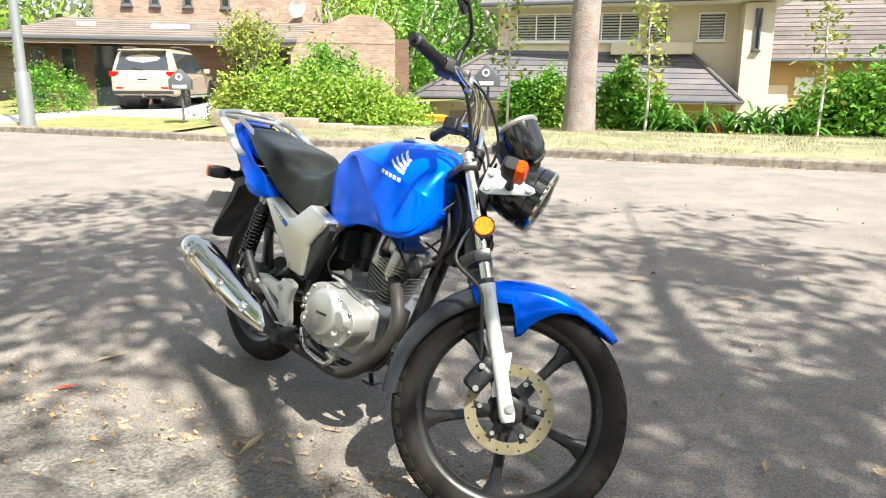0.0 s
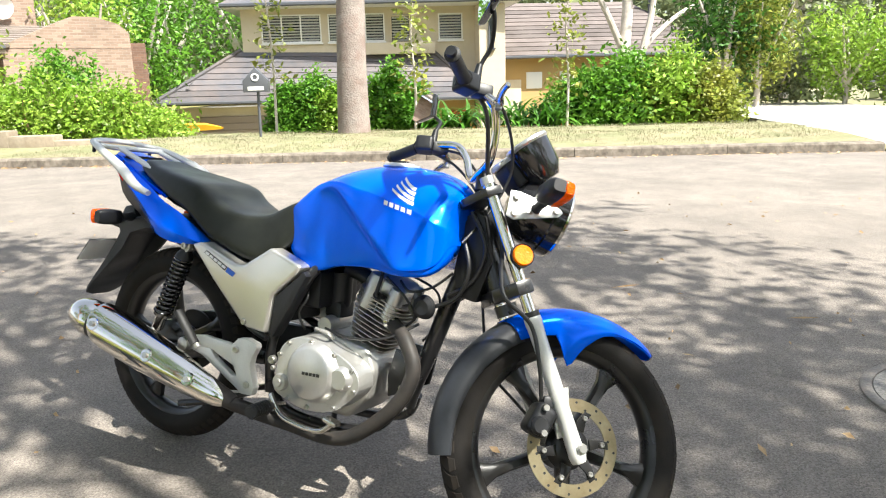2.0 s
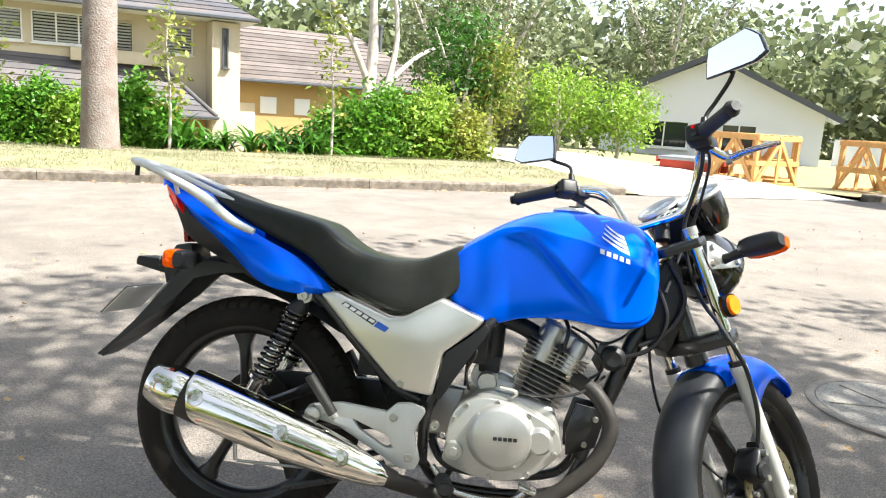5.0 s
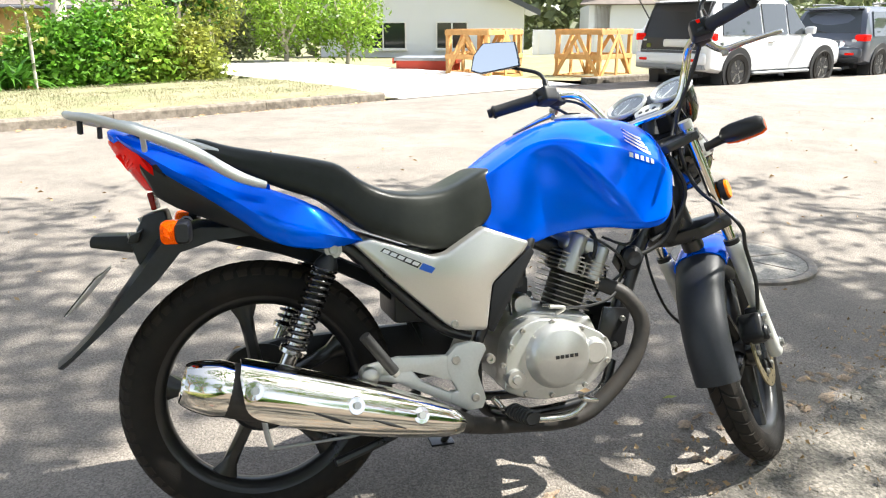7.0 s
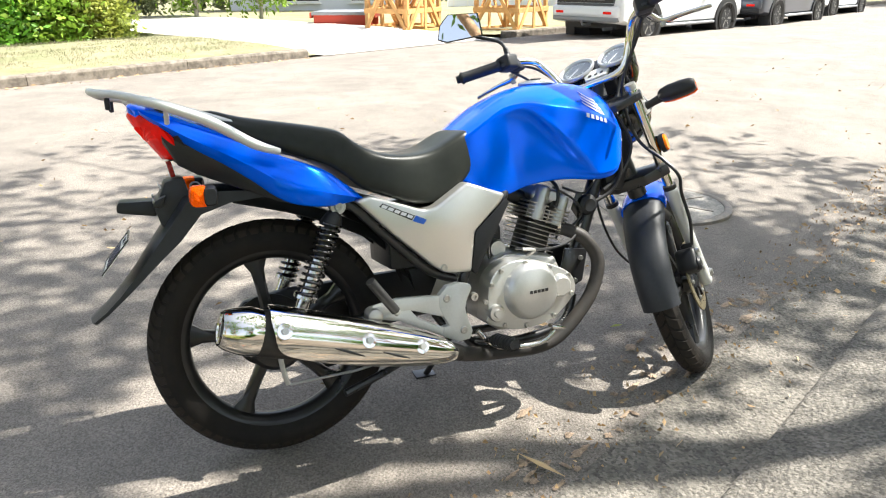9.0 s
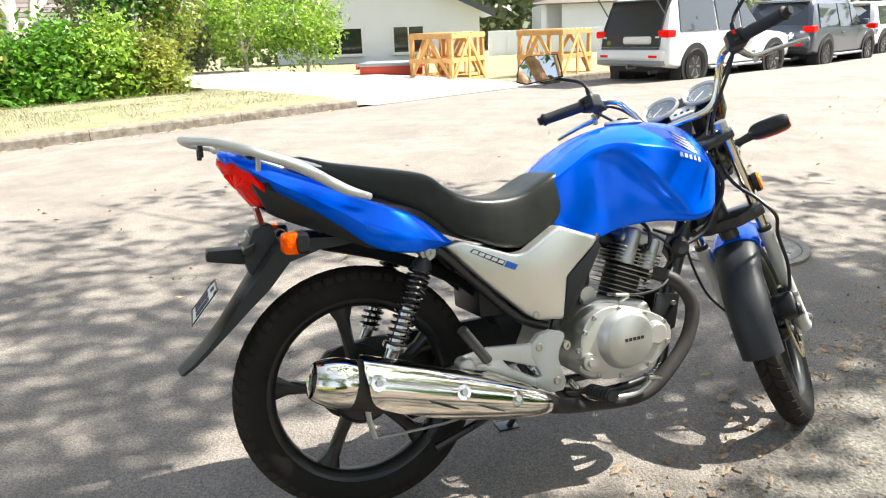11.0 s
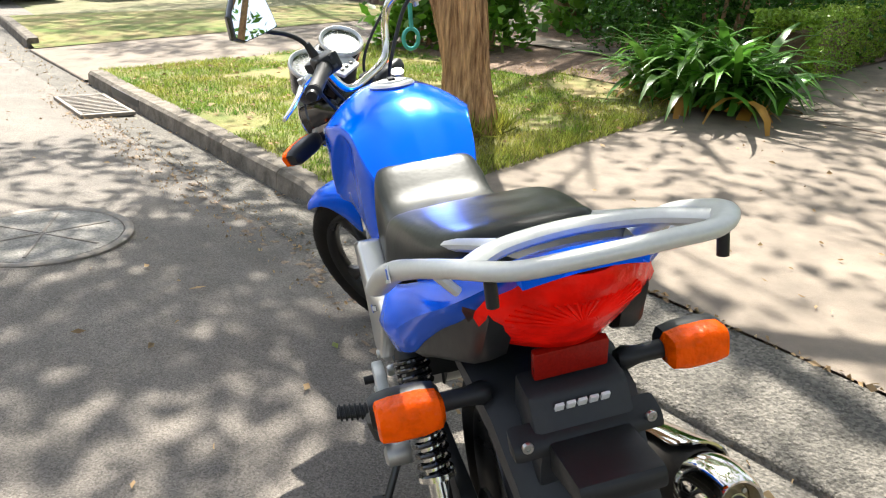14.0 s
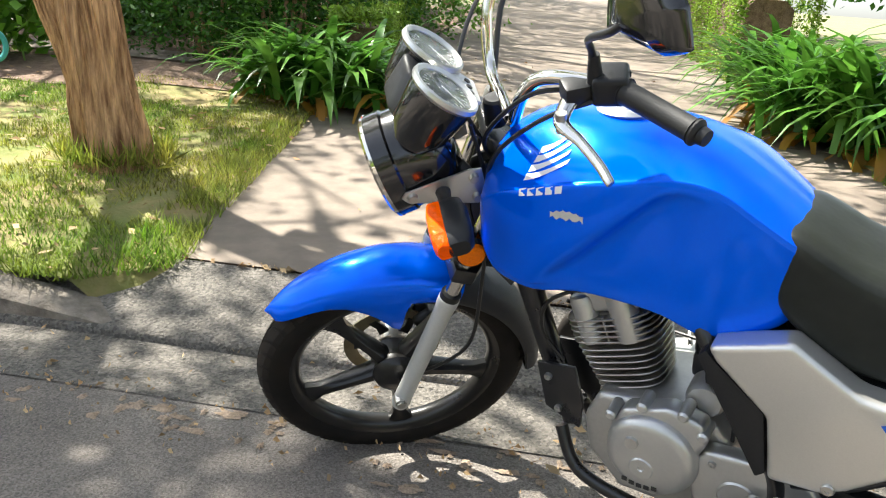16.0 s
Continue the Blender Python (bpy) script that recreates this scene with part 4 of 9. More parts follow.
for k, pts in enumerate(([(1.09, 0.05, 0.86), (1.13, 0.06, 0.78), (1.10, 0.055, 0.68), (1.04, 0.05, 0.62)], [(1.10, -0.05, 0.87), (1.15, -0.055, 0.78), (1.12, -0.05, 0.69), (1.05, -0.05, 0.64)], [(1.08, -0.045, 0.80), (1.11, -0.06, 0.72), (1.08, -0.055, 0.64), (1.0, -0.05, 0.60)])):
    bpart("cable", tube(pts, 0.006, 8), CABLE, fr, "black wiring loom")
bpart("battery_box", box((0.42, 0, 0.56), (0.20, 0.20, 0.16), 0.01), BLACKPL)
bpart("air_box", box((0.60, 0, 0.60), (0.12, 0.19, 0.11), 0.015), BLACKPL)

# --- shock absorbers ---
for sgn in (-1, 1):
    top_p, bot_p = Vector((0.172, sgn * 0.140, 0.676)), Vector((0.045, sgn * 0.138, 0.385))
    ax = (bot_p - top_p)
    sh = bpart("shock_absorber", tube([top_p + ax * 0.1, top_p + ax * 0.62], 0.0155, 14, 1), BLACKPL, label="black coil-over rear shock absorber")
    u, v = Vector((0, 1, 0)), ax.normalized().cross(Vector((0, 1, 0)))
    turns = []
    N = 13
    for i in range(N * 14):
        q = i / (N * 14)
        qq = 0.14 + 0.64 * (q ** 1.12)
        a = 2 * math.pi * N * q
        turns.append(top_p + ax * qq + (u * math.cos(a) + v * math.sin(a)) * 0.0265)
    bpart("spring", tube(turns, 0.0044, 7, 0), GLOSSBLK, sh, "black coil spring")
    bpart("shock_cover", tube([top_p + ax * 0.04, top_p + ax * 0.10, top_p + ax * 0.15], [0.014, 0.025, 0.029], 16, 1), BLACKPL, sh)
    bpart("spring_seat", tube([top_p + ax * 0.77, top_p + ax * 0.80], 0.032, 18, 1), DULLCHROME, sh)
    bpart("shock_body", tube([top_p + ax * 0.46, top_p + ax * 0.97], 0.0185, 14, 1), DULLCHROME, sh, "bare metal damper body")
    bpart("shock_eye", lathe([(0.008, -0.014), (0.02, -0.014), (0.02, 0.014), (0.008, 0.014), (0.008, -0.014)], 18, "y", top_p), ALLOY, sh)
    bolt(top_p + Vector((0, sgn * 0.012, 0)), 0.012, 0.012, sh, side=sgn)
    bolt(bot_p + Vector((0, sgn * 0.012, 0)), 0.012, 0.012, sh, side=sgn)

# --- engine ---
eng = bpart("engine", prism([(0.588, 0.33), (0.596, 0.44), (0.625, 0.470), (0.68, 0.488), (0.84, 0.462), (0.868, 0.40), (0.856, 0.325), (0.79, 0.255), (0.65, 0.255), (0.60, 0.288)], -0.100, 0.092, 0.015, 3), ALLOY, label="silver air-cooled single-cylinder engine")
RC = [(0.578, 0.335), (0.584, 0.41), (0.604, 0.448), (0.645, 0.472), (0.70, 0.476), (0.787, 0.452), (0.842, 0.425), (0.866, 0.390), (0.858, 0.348), (0.786, 0.288), (0.694, 0.273), (0.63, 0.284), (0.577, 0.306)]
RC = [(p.x, p.y) for p in spline([(a, b, 0) for a, b in RC], 3, True)]
cov = bpart("clutch_cover", prism(RC, -0.096, -0.168, 0.012, 3), ENGSILV, eng, "silver clutch cover")
bpart("cover_dome", lathe([(0.0, -0.198), (0.066, -0.198), (0.074, -0.194), (0.083, -0.176), (0.088, -0.165), (0.0, -0.165)], 48, "y", (0.716, 0, 0.385)), ENGSILV, cov)
bpart("filter_cover", lathe([(0.0, -0.188), (0.026, -0.188), (0.033, -0.180), (0.035, -0.165), (0.0, -0.165)], 28, "y", (0.812, 0, 0.387)), ENGSILV, cov)
bpart("oil_cap", lathe([(0.0, -0.186), (0.010, -0.186), (0.012, -0.18), (0.022, -0.18), (0.025, -0.174), (0.026, -0.15), (0.0, -0.15)], 20, "y", (0.602, 0, 0.335)), ENGSILV, cov)
for k in range(5):
    bpart("word_bar", box((0.702 + 0.0125 * k, -0.1985, 0.386 + 0.0006 * k), (0.0095, 0.0014, 0.009), 0.0004), DECALK, cov, "plain dark bar")
for x, z in ((0.592, 0.415), (0.622, 0.452), (0.70, 0.468), (0.78, 0.445), (0.842, 0.414), (0.852, 0.358), (0.79, 0.299), (0.70, 0.283), (0.63, 0.294), (0.570, 0.37)):
    bolt((x, -0.166, z), 0.0075, 0.009, cov)
for k in range(2):
    bpart("cover_rib", tube([(0.66, -0.166, 0.302 + 0.012 * k), (0.78, -0.166, 0.302 + 0.014 * k)], 0.003, 6, 1), ENGSILV, cov)
bpart("starter_motor", lathe([(0.0, -0.07), (0.024, -0.07), (0.027, -0.06), (0.027, 0.05), (0.0, 0.05)], 20, "y", (0.665, 0, 0.497)), ALLOY, eng)
bpart("clutch_arm", tube([(0.735, -0.12, 0.478), (0.742, -0.15, 0.498), (0.70, -0.155, 0.505)], 0.005, 8), ALLOY, eng)
bpart("generator_cover", lathe([(0.0, 0.153), (0.060, 0.152), (0.070, 0.149), (0.078, 0.142), (0.082, 0.130), (0.084, 0.09), (0.0, 0.09)], 48, "y", (0.722, 0, 0.398)), ENGSILV, eng, "round silver generator cover")
bpart("generator_lobe", prism([(0.805, 0.42), (0.78, 0.475), (0.70, 0.505), (0.64, 0.492), (0.632, 0.45), (0.655, 0.40), (0.73, 0.38)], 0.088, 0.132, 0.012, 3), ENGSILV, eng)
bpart("generator_cap", lathe([(0.0, 0.153), (0.004, 0.153), (0.006, 0.1555), (0.020, 0.1555), (0.024, 0.150), (0.0, 0.150)], 24, "y", (0.732, 0, 0.378)), ENGSILV, eng)
bpart("timing_cap", lathe([(0.0, 0.158), (0.012, 0.158), (0.014, 0.150), (0.0, 0.150)], 8, "y", (0.752, 0, 0.428)), ALLOY, eng)
for k in range(5):
    bpart("word_bar", box((0.760 - 0.0135 * k, 0.1525, 0.337 + 0.0012 * (k - 2) ** 2), (0.010, 0.001, 0.009), 0.0003), DECALK, eng, "plain dark bar")
for x, z in ((0.80, 0.455), (0.745, 0.492), (0.675, 0.50), (0.64, 0.47)):
    bpart("case_boss", lathe([(0.0, 0.138), (0.006, 0.138), (0.010, 0.134), (0.011, 0.09), (0.0, 0.09)], 12, "y", (x, 0, z)), ENGSILV, eng)
bpart("crankcase_hump", lathe([(0.0, 0.085), (0.028, 0.085), (0.034, 0.075), (0.036, -0.03), (0.0, -0.03)], 20, "y", (0.655, 0, 0.505)), ENGSILV, eng)
bpart("sprocket_cover", prism([(0.44, 0.30), (0.445, 0.40), (0.47, 0.435), (0.55, 0.448), (0.635, 0.44), (0.66, 0.38), (0.64, 0.30)], 0.09, 0.128, 0.010, 3), ENGSILV, eng, "silver sprocket cover")
bpart("cover_ring", lathe([(0.026, 0.127), (0.030, 0.131), (0.034, 0.127), (0.026, 0.127)], 32, "y", (0.575, 0, 0.365)), ENGSILV, eng)
for x, z in ((0.515, 0.385), (0.62, 0.42), (0.52, 0.315)):
    bolt((x, 0.127, z), 0.007, 0.007, eng, side=1)
# cylinder leaning forward, with fins


def fin_ring(wx, wy, z0, z1, cx=0.0):
    """A rounded fin plate, wider at its middle."""
    pts = []
    for a in np.linspace(0, 2 * math.pi, 28, endpoint=False):
        c, t = math.cos(a), math.sin(a)
        k = (abs(c) ** 4 + abs(t) ** 4) ** -0.25
        pts.append((cx + wx * 0.5 * c * k, wy * 0.5 * t * k))
    return prism(pts, z0, z1, 0.001, 1, plane="xy")


CY = Matrix.Translation((0.797, 0, 0.466)) @ Euler((0, radians(20), 0)).to_matrix().to_4x4()
cyl = bpart("cylinder", box((0, 0, 0.05), (0.090, 0.086, 0.13), 0.02, 3), FINSHADE, eng, "finned alloy cylinder")
cyl.matrix_basis = CY
for i in range(7):
    bpart("fin", fin_ring(0.134 + 0.005 * i, 0.130 + 0.003 * i, 0.003 + i * 0.0138, 0.0060 + i * 0.0138), FINMET, cyl)
bpart("cylinder_head", box((0, 0, 0.128), (0.118, 0.106, 0.066), 0.018, 3), FINSHADE, cyl)
for i in range(5):
    bpart("fin", fin_ring(0.172, 0.150, 0.101 + i * 0.0112, 0.105 + i * 0.0112), FINMET, cyl)
for sgn in (-1, 1):
    for x in (-0.045, 0.0, 0.045):
        bpart("fin_rib", box((x, sgn * 0.068, 0.125), (0.004, 0.008, 0.055), 0.001, 1), FINMET, cyl)
bpart("rocker_cover", prism([(-0.072, 0.156), (-0.070, 0.186), (-0.045, 0.203), (0.03, 0.203), (0.058, 0.190), (0.068, 0.156)], -0.060, 0.060, 0.016, 4), ENGSILV, cyl, "silver rocker cover")
for sgn in (-1, 1):
    for sx, rt, zt in ((-0.036, 0.027, 0.206), (0.038, 0.024, 0.196)):
        bpart("valve_tower", lathe([(0.0, 0.10), (rt, 0.10), (rt, zt - 0.012), (rt * 0.9, zt - 0.004), (rt * 0.6, zt), (0.0, zt)], 20, "z", (sx, sgn * 0.050, 0)), ENGSILV, cyl)
bpart("spark_lead", tube([(-0.002, -0.062, 0.150), (0.0, -0.095, 0.165), (-0.01, -0.085, 0.21), (-0.04, -0.05, 0.235), (-0.08, -0.02, 0.25)], 0.0055, 8), CABLE, cyl, "black spark plug lead")
bpart("plug_cap", tube([(0.0, -0.055, 0.145), (-0.002, -0.09, 0.16)], 0.011, 10, 1), BLACKPL, cyl)
bpart("intake", tube([(-0.06, 0, 0.15), (-0.12, 0, 0.155), (-0.17, 0, 0.15)], 0.024, 14), BLACKPL, cyl)
bpart("carburettor", lathe([(0.0, -0.055), (0.03, -0.055), (0.034, -0.04), (0.034, 0.05), (0.0, 0.055)], 20, "z", (0.665, 0, 0.60)), BLACKPL, eng)
bpart("float_bowl", box((0.665, 0, 0.54), (0.06, 0.07, 0.05), 0.012), BLACKPL, eng)
bpart("horn", lathe([(0.0, -0.05), (0.02, -0.052), (0.031, -0.045), (0.034, -0.035), (0.024, -0.02), (0.0, -0.015)], 28, "y", (0.985, -0.02, 0.60)), BLACKPL, label="round black horn")
bpart("horn_bracket", prism([(0.93, 0.59), (0.95, 0.64), (0.97, 0.64), (0.975, 0.59), (0.955, 0.555)], -0.052, -0.047, 0.001), FRAMEBLK)
for pts in ([(0.90, -0.05, 0.66), (0.95, -0.08, 0.64), (1.0, -0.05, 0.655), (1.05, -0.03, 0.70)], [(0.86, -0.06, 0.665), (0.93, -0.07, 0.62), (0.96, -0.06, 0.57), (0.92, -0.05, 0.53)],
            [(0.62, -0.10, 0.48), (0.61, -0.12, 0.53), (0.63, -0.11, 0.58), (0.60, -0.08, 0.62)], [(0.70, -0.11, 0.50), (0.80, -0.13, 0.492), (0.90, -0.10, 0.505), (0.97, -0.05, 0.55)],
            [(0.88, 0.06, 0.66), (0.95, 0.08, 0.62), (0.97, 0.06, 0.54), (0.93, 0.05, 0.48)], [(0.60, 0.09, 0.45), (0.60, 0.11, 0.53), (0.62, 0.09, 0.60)]):
    bpart("cable", tube(pts, 0.0038, 7), CABLE, label="black cable")

# --- exhaust ---
ex = bpart("exhaust", tube([(0.86, -0.035, 0.545), (0.905, -0.06, 0.53), (0.955, -0.085, 0.50), (0.992, -0.10, 0.43), (0.965, -0.112, 0.345), (0.90, -0.122, 0.272), (0.82, -0.13, 0.215), (0.74, -0.132, 0.198), (0.62, -0.135, 0.205), (0.54, -0.165, 0.222), (0.46, -0.215, 0.252)], 0.021, 14), PIPEBLK, label="black exhaust pipe with chrome muffler")
bpart("exhaust_flange", lathe([(0.0, 0.0), (0.033, 0.0), (0.033, 0.012), (0.0, 0.012)], 18, "x", (0.868, -0.04, 0.545)), DULLCHROME, ex)
M0, M1 = Vector((0.47, -0.212, 0.252)), Vector((-0.155, -0.272, 0.433))
mx = M1 - M0
bpart("muffler", tube([M0, M0 + mx * 0.1, M0 + mx * 0.3, M0 + mx * 0.55, M0 + mx * 0.8, M0 + mx * 0.88], [0.021, 0.030, 0.044, 0.054, 0.058, 0.055], 28, 4), PIPEBLK, ex, "black muffler body")
ux = Vector((0, -1, 0))
ux = (ux - mx * (ux.dot(mx) / mx.dot(mx))).normalized()
vx = mx.normalized().cross(ux)


def along(prof, n=36):
    """A shell turned round the muffler's axis from (station, radius) pairs."""
    return loft([[M0 + mx * q + (ux * math.cos(a) + vx * math.sin(a)) * r for a in np.linspace(0, 2 * math.pi, n, endpoint=False)] for q, r in prof], cap=False)


bpart("muffler_cap", along([(0.86, 0.0555), (0.885, 0.058), (0.91, 0.0585), (0.945, 0.055), (0.975, 0.0495), (0.995, 0.044), (1.003, 0.040), (1.001, 0.036), (0.985, 0.034), (0.957, 0.034)]), CHROME, ex, "chrome muffler end cap", sharp=60)
bpart("cap_plate", tube([M0 + mx * 0.957, M0 + mx * 0.962], 0.0335, 24, 1), STEEL, ex)
bpart("tailpipe", tube([M0 + mx * 0.95, M0 + mx * 0.99], 0.018, 20, 1), DULLCHROME, ex)
bpart("tailpipe_hole", tube([M0 + mx * 0.985, M0 + mx * 0.9915], 0.0150, 18, 1), DECALK, ex)
for k in range(3):
    a = k * 2.094 + 0.5
    bpart("cap_rivet", tube([M0 + mx * 0.962 + Vector((0, math.cos(a), math.sin(a))) * 0.0255, M0 + mx * 0.968 + Vector((0, math.cos(a), math.sin(a))) * 0.0255], 0.004, 8, 1), BOLT, ex)
# heat shield: an open chrome shell round the outer side of the muffler
e1 = mx.normalized()
e2 = Vector((0, -1, 0))
e2 = (e2 - e1 * e2.dot(e1)).normalized()
e3 = e1.cross(e2)
if e3.z < 0:
    e3 = -e3
rings = []
for q, rad, lo, hi in ((0.035, 0.026, -35, 25), (0.08, 0.036, -55, 60), (0.18, 0.046, -62, 85), (0.35, 0.057, -60, 100), (0.55, 0.065, -50, 108), (0.72, 0.069, -36, 110), (0.80, 0.070, -20, 112), (0.835, 0.070, 15, 100), (0.85, 0.069, 40, 90)):
    arc = [radians(a) for a in np.linspace(lo, hi, 15)]
    outer = [M0 + mx * q + (e2 * math.cos(a) + e3 * math.sin(a)) * rad for a in arc]
    inner_ = [M0 + mx * q + (e2 * math.cos(a) + e3 * math.sin(a)) * (rad - 0.004) for a in reversed(arc)]
    rings.append(outer + inner_)
rows = [spline([r[i] for r in rings], 4) for i in range(len(rings[0]))]
rings = [[row[j] for row in rows] for j in range(len(rows[0]))]
shield = bpart("heat_shield", loft(rings), CHROME, ex, "polished chrome heat shield", sharp=50)
for q, rad in ((0.80, 0.0), (0.465, 0.0), (0.225, 0.0)):
    a = radians(20)
    rr = float(np.interp(q, (0.18, 0.35, 0.55, 0.72, 0.8), (0.046, 0.057, 0.065, 0.069, 0.070)))
    c = M0 + mx * q + (e2 * math.cos(a) + e3 * math.sin(a)) * (rr - 0.006)
    d = (e2 * math.cos(a) + e3 * math.sin(a))
    b1 = bpart("shield_dimple", tube([c, c + d * 0.007, c + d * 0.0075], [0.022, 0.0185, 0.0], 22, 1), CHROME, shield)
    bpart("shield_bolt", tube([c + d * 0.004, c + d * 0.014], 0.0085, 8, 1), BOLT, shield)
for q in (0.60, 0.40):
    sl = []
    for t, aa in ((0, 2), (0.5, -4), (1, -12)):
        a = radians(aa - 6)
        qq = q - 0.13 * t
        rr = float(np.interp(qq, (0.18, 0.35, 0.55, 0.72, 0.8), (0.046, 0.057, 0.065, 0.069, 0.070))) + 0.0005
        sl.append(M0 + mx * qq + (e2 * math.cos(a) + e3 * math.sin(a)) * rr)
    bpart("shield_slot", tube(sl, [0.001, 0.004, 0.001], 8, 4), DECALK, shield, "dark slot")

# --- foot controls ---
for sgn in (-1, 1):
    h0, h1 = sgn * 0.165, sgn * 0.190
    hang = bpart("footrest_hanger", prism([(0.422, 0.412), (0.447, 0.437), (0.48, 0.442), (0.518, 0.433), (0.522, 0.421), (0.505, 0.389), (0.500, 0.365), (0.520, 0.301), (0.511, 0.277), (0.473, 0.275), (0.428, 0.300), (0.432, 0.324), (0.449, 0.325), (0.433, 0.354), (0.422, 0.380)], h0, h1, 0.006, 2), RACKSILV, label="silver alloy footrest hanger")
    bpart("hanger_arm", prism([(0.226, 0.385), (0.236, 0.408), (0.305, 0.421), (0.44, 0.413), (0.45, 0.350), (0.433, 0.352), (0.339, 0.384), (0.25, 0.374)], h0 + sgn * 0.003, h1 - sgn * 0.002, 0.005), RACKSILV, hang)
    bpart("hanger_arm", prism([(0.235, 0.374), (0.25, 0.392), (0.338, 0.388), (0.36, 0.360), (0.428, 0.324), (0.465, 0.318), (0.462, 0.281), (0.307, 0.359)], h0 + sgn * 0.003, h1 - sgn * 0.002, 0.005), RACKSILV, hang)
    bolt((0.444, h1, 0.403), 0.011, 0.006, hang, side=sgn)
    bolt((0.492, h1, 0.307), 0.011, 0.006, hang, side=sgn)
    bolt((0.545, sgn * 0.14, 0.385), 0.013, 0.014, hang, side=sgn)
    bpart("pillion_mount", lathe([(0.0, 0.16), (0.02, 0.16), (0.023, 0.17), (0.02, 0.205), (0.012, 0.21), (0.0, 0.21)] if sgn > 0 else [(0.0, -0.16), (0.02, -0.16), (0.023, -0.17), (0.02, -0.205), (0.012, -0.21), (0.0, -0.21)], 20, "y", (0.238, 0, 0.385)), ALLOY, hang)
    bpart("pillion_peg", tube([(0.292, sgn * 0.205, 0.395), (0.255, sgn * 0.212, 0.445), (0.225, sgn * 0.216, 0.485)], 0.0165, 12, 2, flat=0.8), GRIPRUB, hang, "folded-up black rubber pillion footrest")
    bpart("peg_stem", tube([(0.30, sgn * 0.20, 0.385), (0.285, sgn * 0.205, 0.405)], 0.010, 10, 1), ALLOY, hang)
    bpart("foot_bar", tube([(0.56, sgn * 0.10, 0.245), (0.575, sgn * 0.18, 0.262), (0.585, sgn * 0.20, 0.268)], 0.009, 8), DULLCHROME, hang)
    peg = bpart("footrest", tube([(0.583, sgn * 0.19, 0.265), (0.600, sgn * 0.285, 0.272)], 0.0185, 12, 1, flat=0.75), GRIPRUB, hang, "black ribbed rubber footrest")
    for i in range(7):
        q = i / 6
        bpart("peg_rib", lathe([(0.0175, -0.003), (0.0205, -0.002), (0.0205, 0.002), (0.0175, 0.003), (0.0175, -0.003)], 14, "y", (0.585 + 0.014 * q, sgn * (0.205 + 0.073 * q), 0.266 + 0.005 * q)), GRIPRUB, peg)
bpart("brake_pedal", tube([(0.55, -0.15, 0.285), (0.60, -0.158, 0.235), (0.68, -0.165, 0.222), (0.75, -0.17, 0.226), (0.79, -0.172, 0.255)], 0.0085, 10), DULLCHROME, label="chrome rear brake pedal")
bpart("pedal_pad", box((0.795, -0.178, 0.266), (0.045, 0.03, 0.012), 0.004, rot=(0, 14, 0)), DULLCHROME)
bpart("brake_rod", tube([(0.46, -0.12, 0.262), (0.20, -0.105, 0.215), (0.02, -0.095, 0.205)], 0.004, 8, 1), BOLT, label="rear brake rod")
bpart("brake_arm", tube([(0.0, -0.085, 0.30), (0.005, -0.09, 0.25), (0.015, -0.095, 0.205)], 0.009, 8, 2, flat=0.5), ALLOY)
bpart("shift_pedal", tube([(0.53, 0.14, 0.285), (0.62, 0.155, 0.27), (0.71, 0.165, 0.275)], 0.007, 8), DULLCHROME, label="gear shift pedal")
bpart("shift_rubber", tube([(0.71, 0.15, 0.275), (0.71, 0.205, 0.275)], 0.011, 10, 1), GRIPRUB)
# chain case, left side
CH = [(-0.10, 0.36), (-0.06, 0.405), (0.05, 0.425), (0.30, 0.435), (0.50, 0.44), (0.53, 0.40), (0.50, 0.335), (0.30, 0.29), (0.05, 0.235), (-0.06, 0.235), (-0.10, 0.28)]
bpart("chain_case", prism(CH, 0.082, 0.112, 0.010, 2), BLACKPL, label="black enclosed chain case")
bpart("chain_case_label", prism([(0.20, 0.395), (0.27, 0.40), (0.27, 0.378), (0.20, 0.373)], 0.1125, 0.1133), DECALW, label="small warning label, illegible")
# stands
bpart("side_stand", tube([(0.60, 0.10, 0.235), (0.56, 0.16, 0.14), (0.52, 0.215, 0.045)], [0.012, 0.010, 0.010], 10), FRAMEBLK, label="black side stand, folded out")
bpart("stand_foot", box((0.515, 0.222, 0.044), (0.07, 0.05, 0.008), 0.003, rot=(10, 0, 0)), FRAMEBLK)
for sgn in (-1, 1):
    bpart("centre_stand", tube([(0.42, sgn * 0.08, 0.25), (0.30, sgn * 0.10, 0.20), (0.16, sgn * 0.13, 0.165)], 0.011, 8), FRAMEBLK, label="black centre stand leg, folded up")
bpart("axle_nut", lathe([(0.0, -0.125), (0.015, -0.125), (0.015, -0.108), (0.02, -0.108), (0.02, -0.10), (0.0, -0.10)], 8, "y", (0.003, 0, 0.318)), BOLT)

# --- front end, turned to the left lock ---


def fpart(name, bm, material, parent=None, label="", sharp=38):
    return bpart(name, bm, material, parent, label, sharp, steer=True)


FX = Vector((0.903, 0, 0.43))


def fork_pt(d, y=0.0, off=0.022):
    """A point d below the lower headstock along the forks."""
    p = A0 - AX * d + FX * off
    return Vector((p.x, y, p.z))


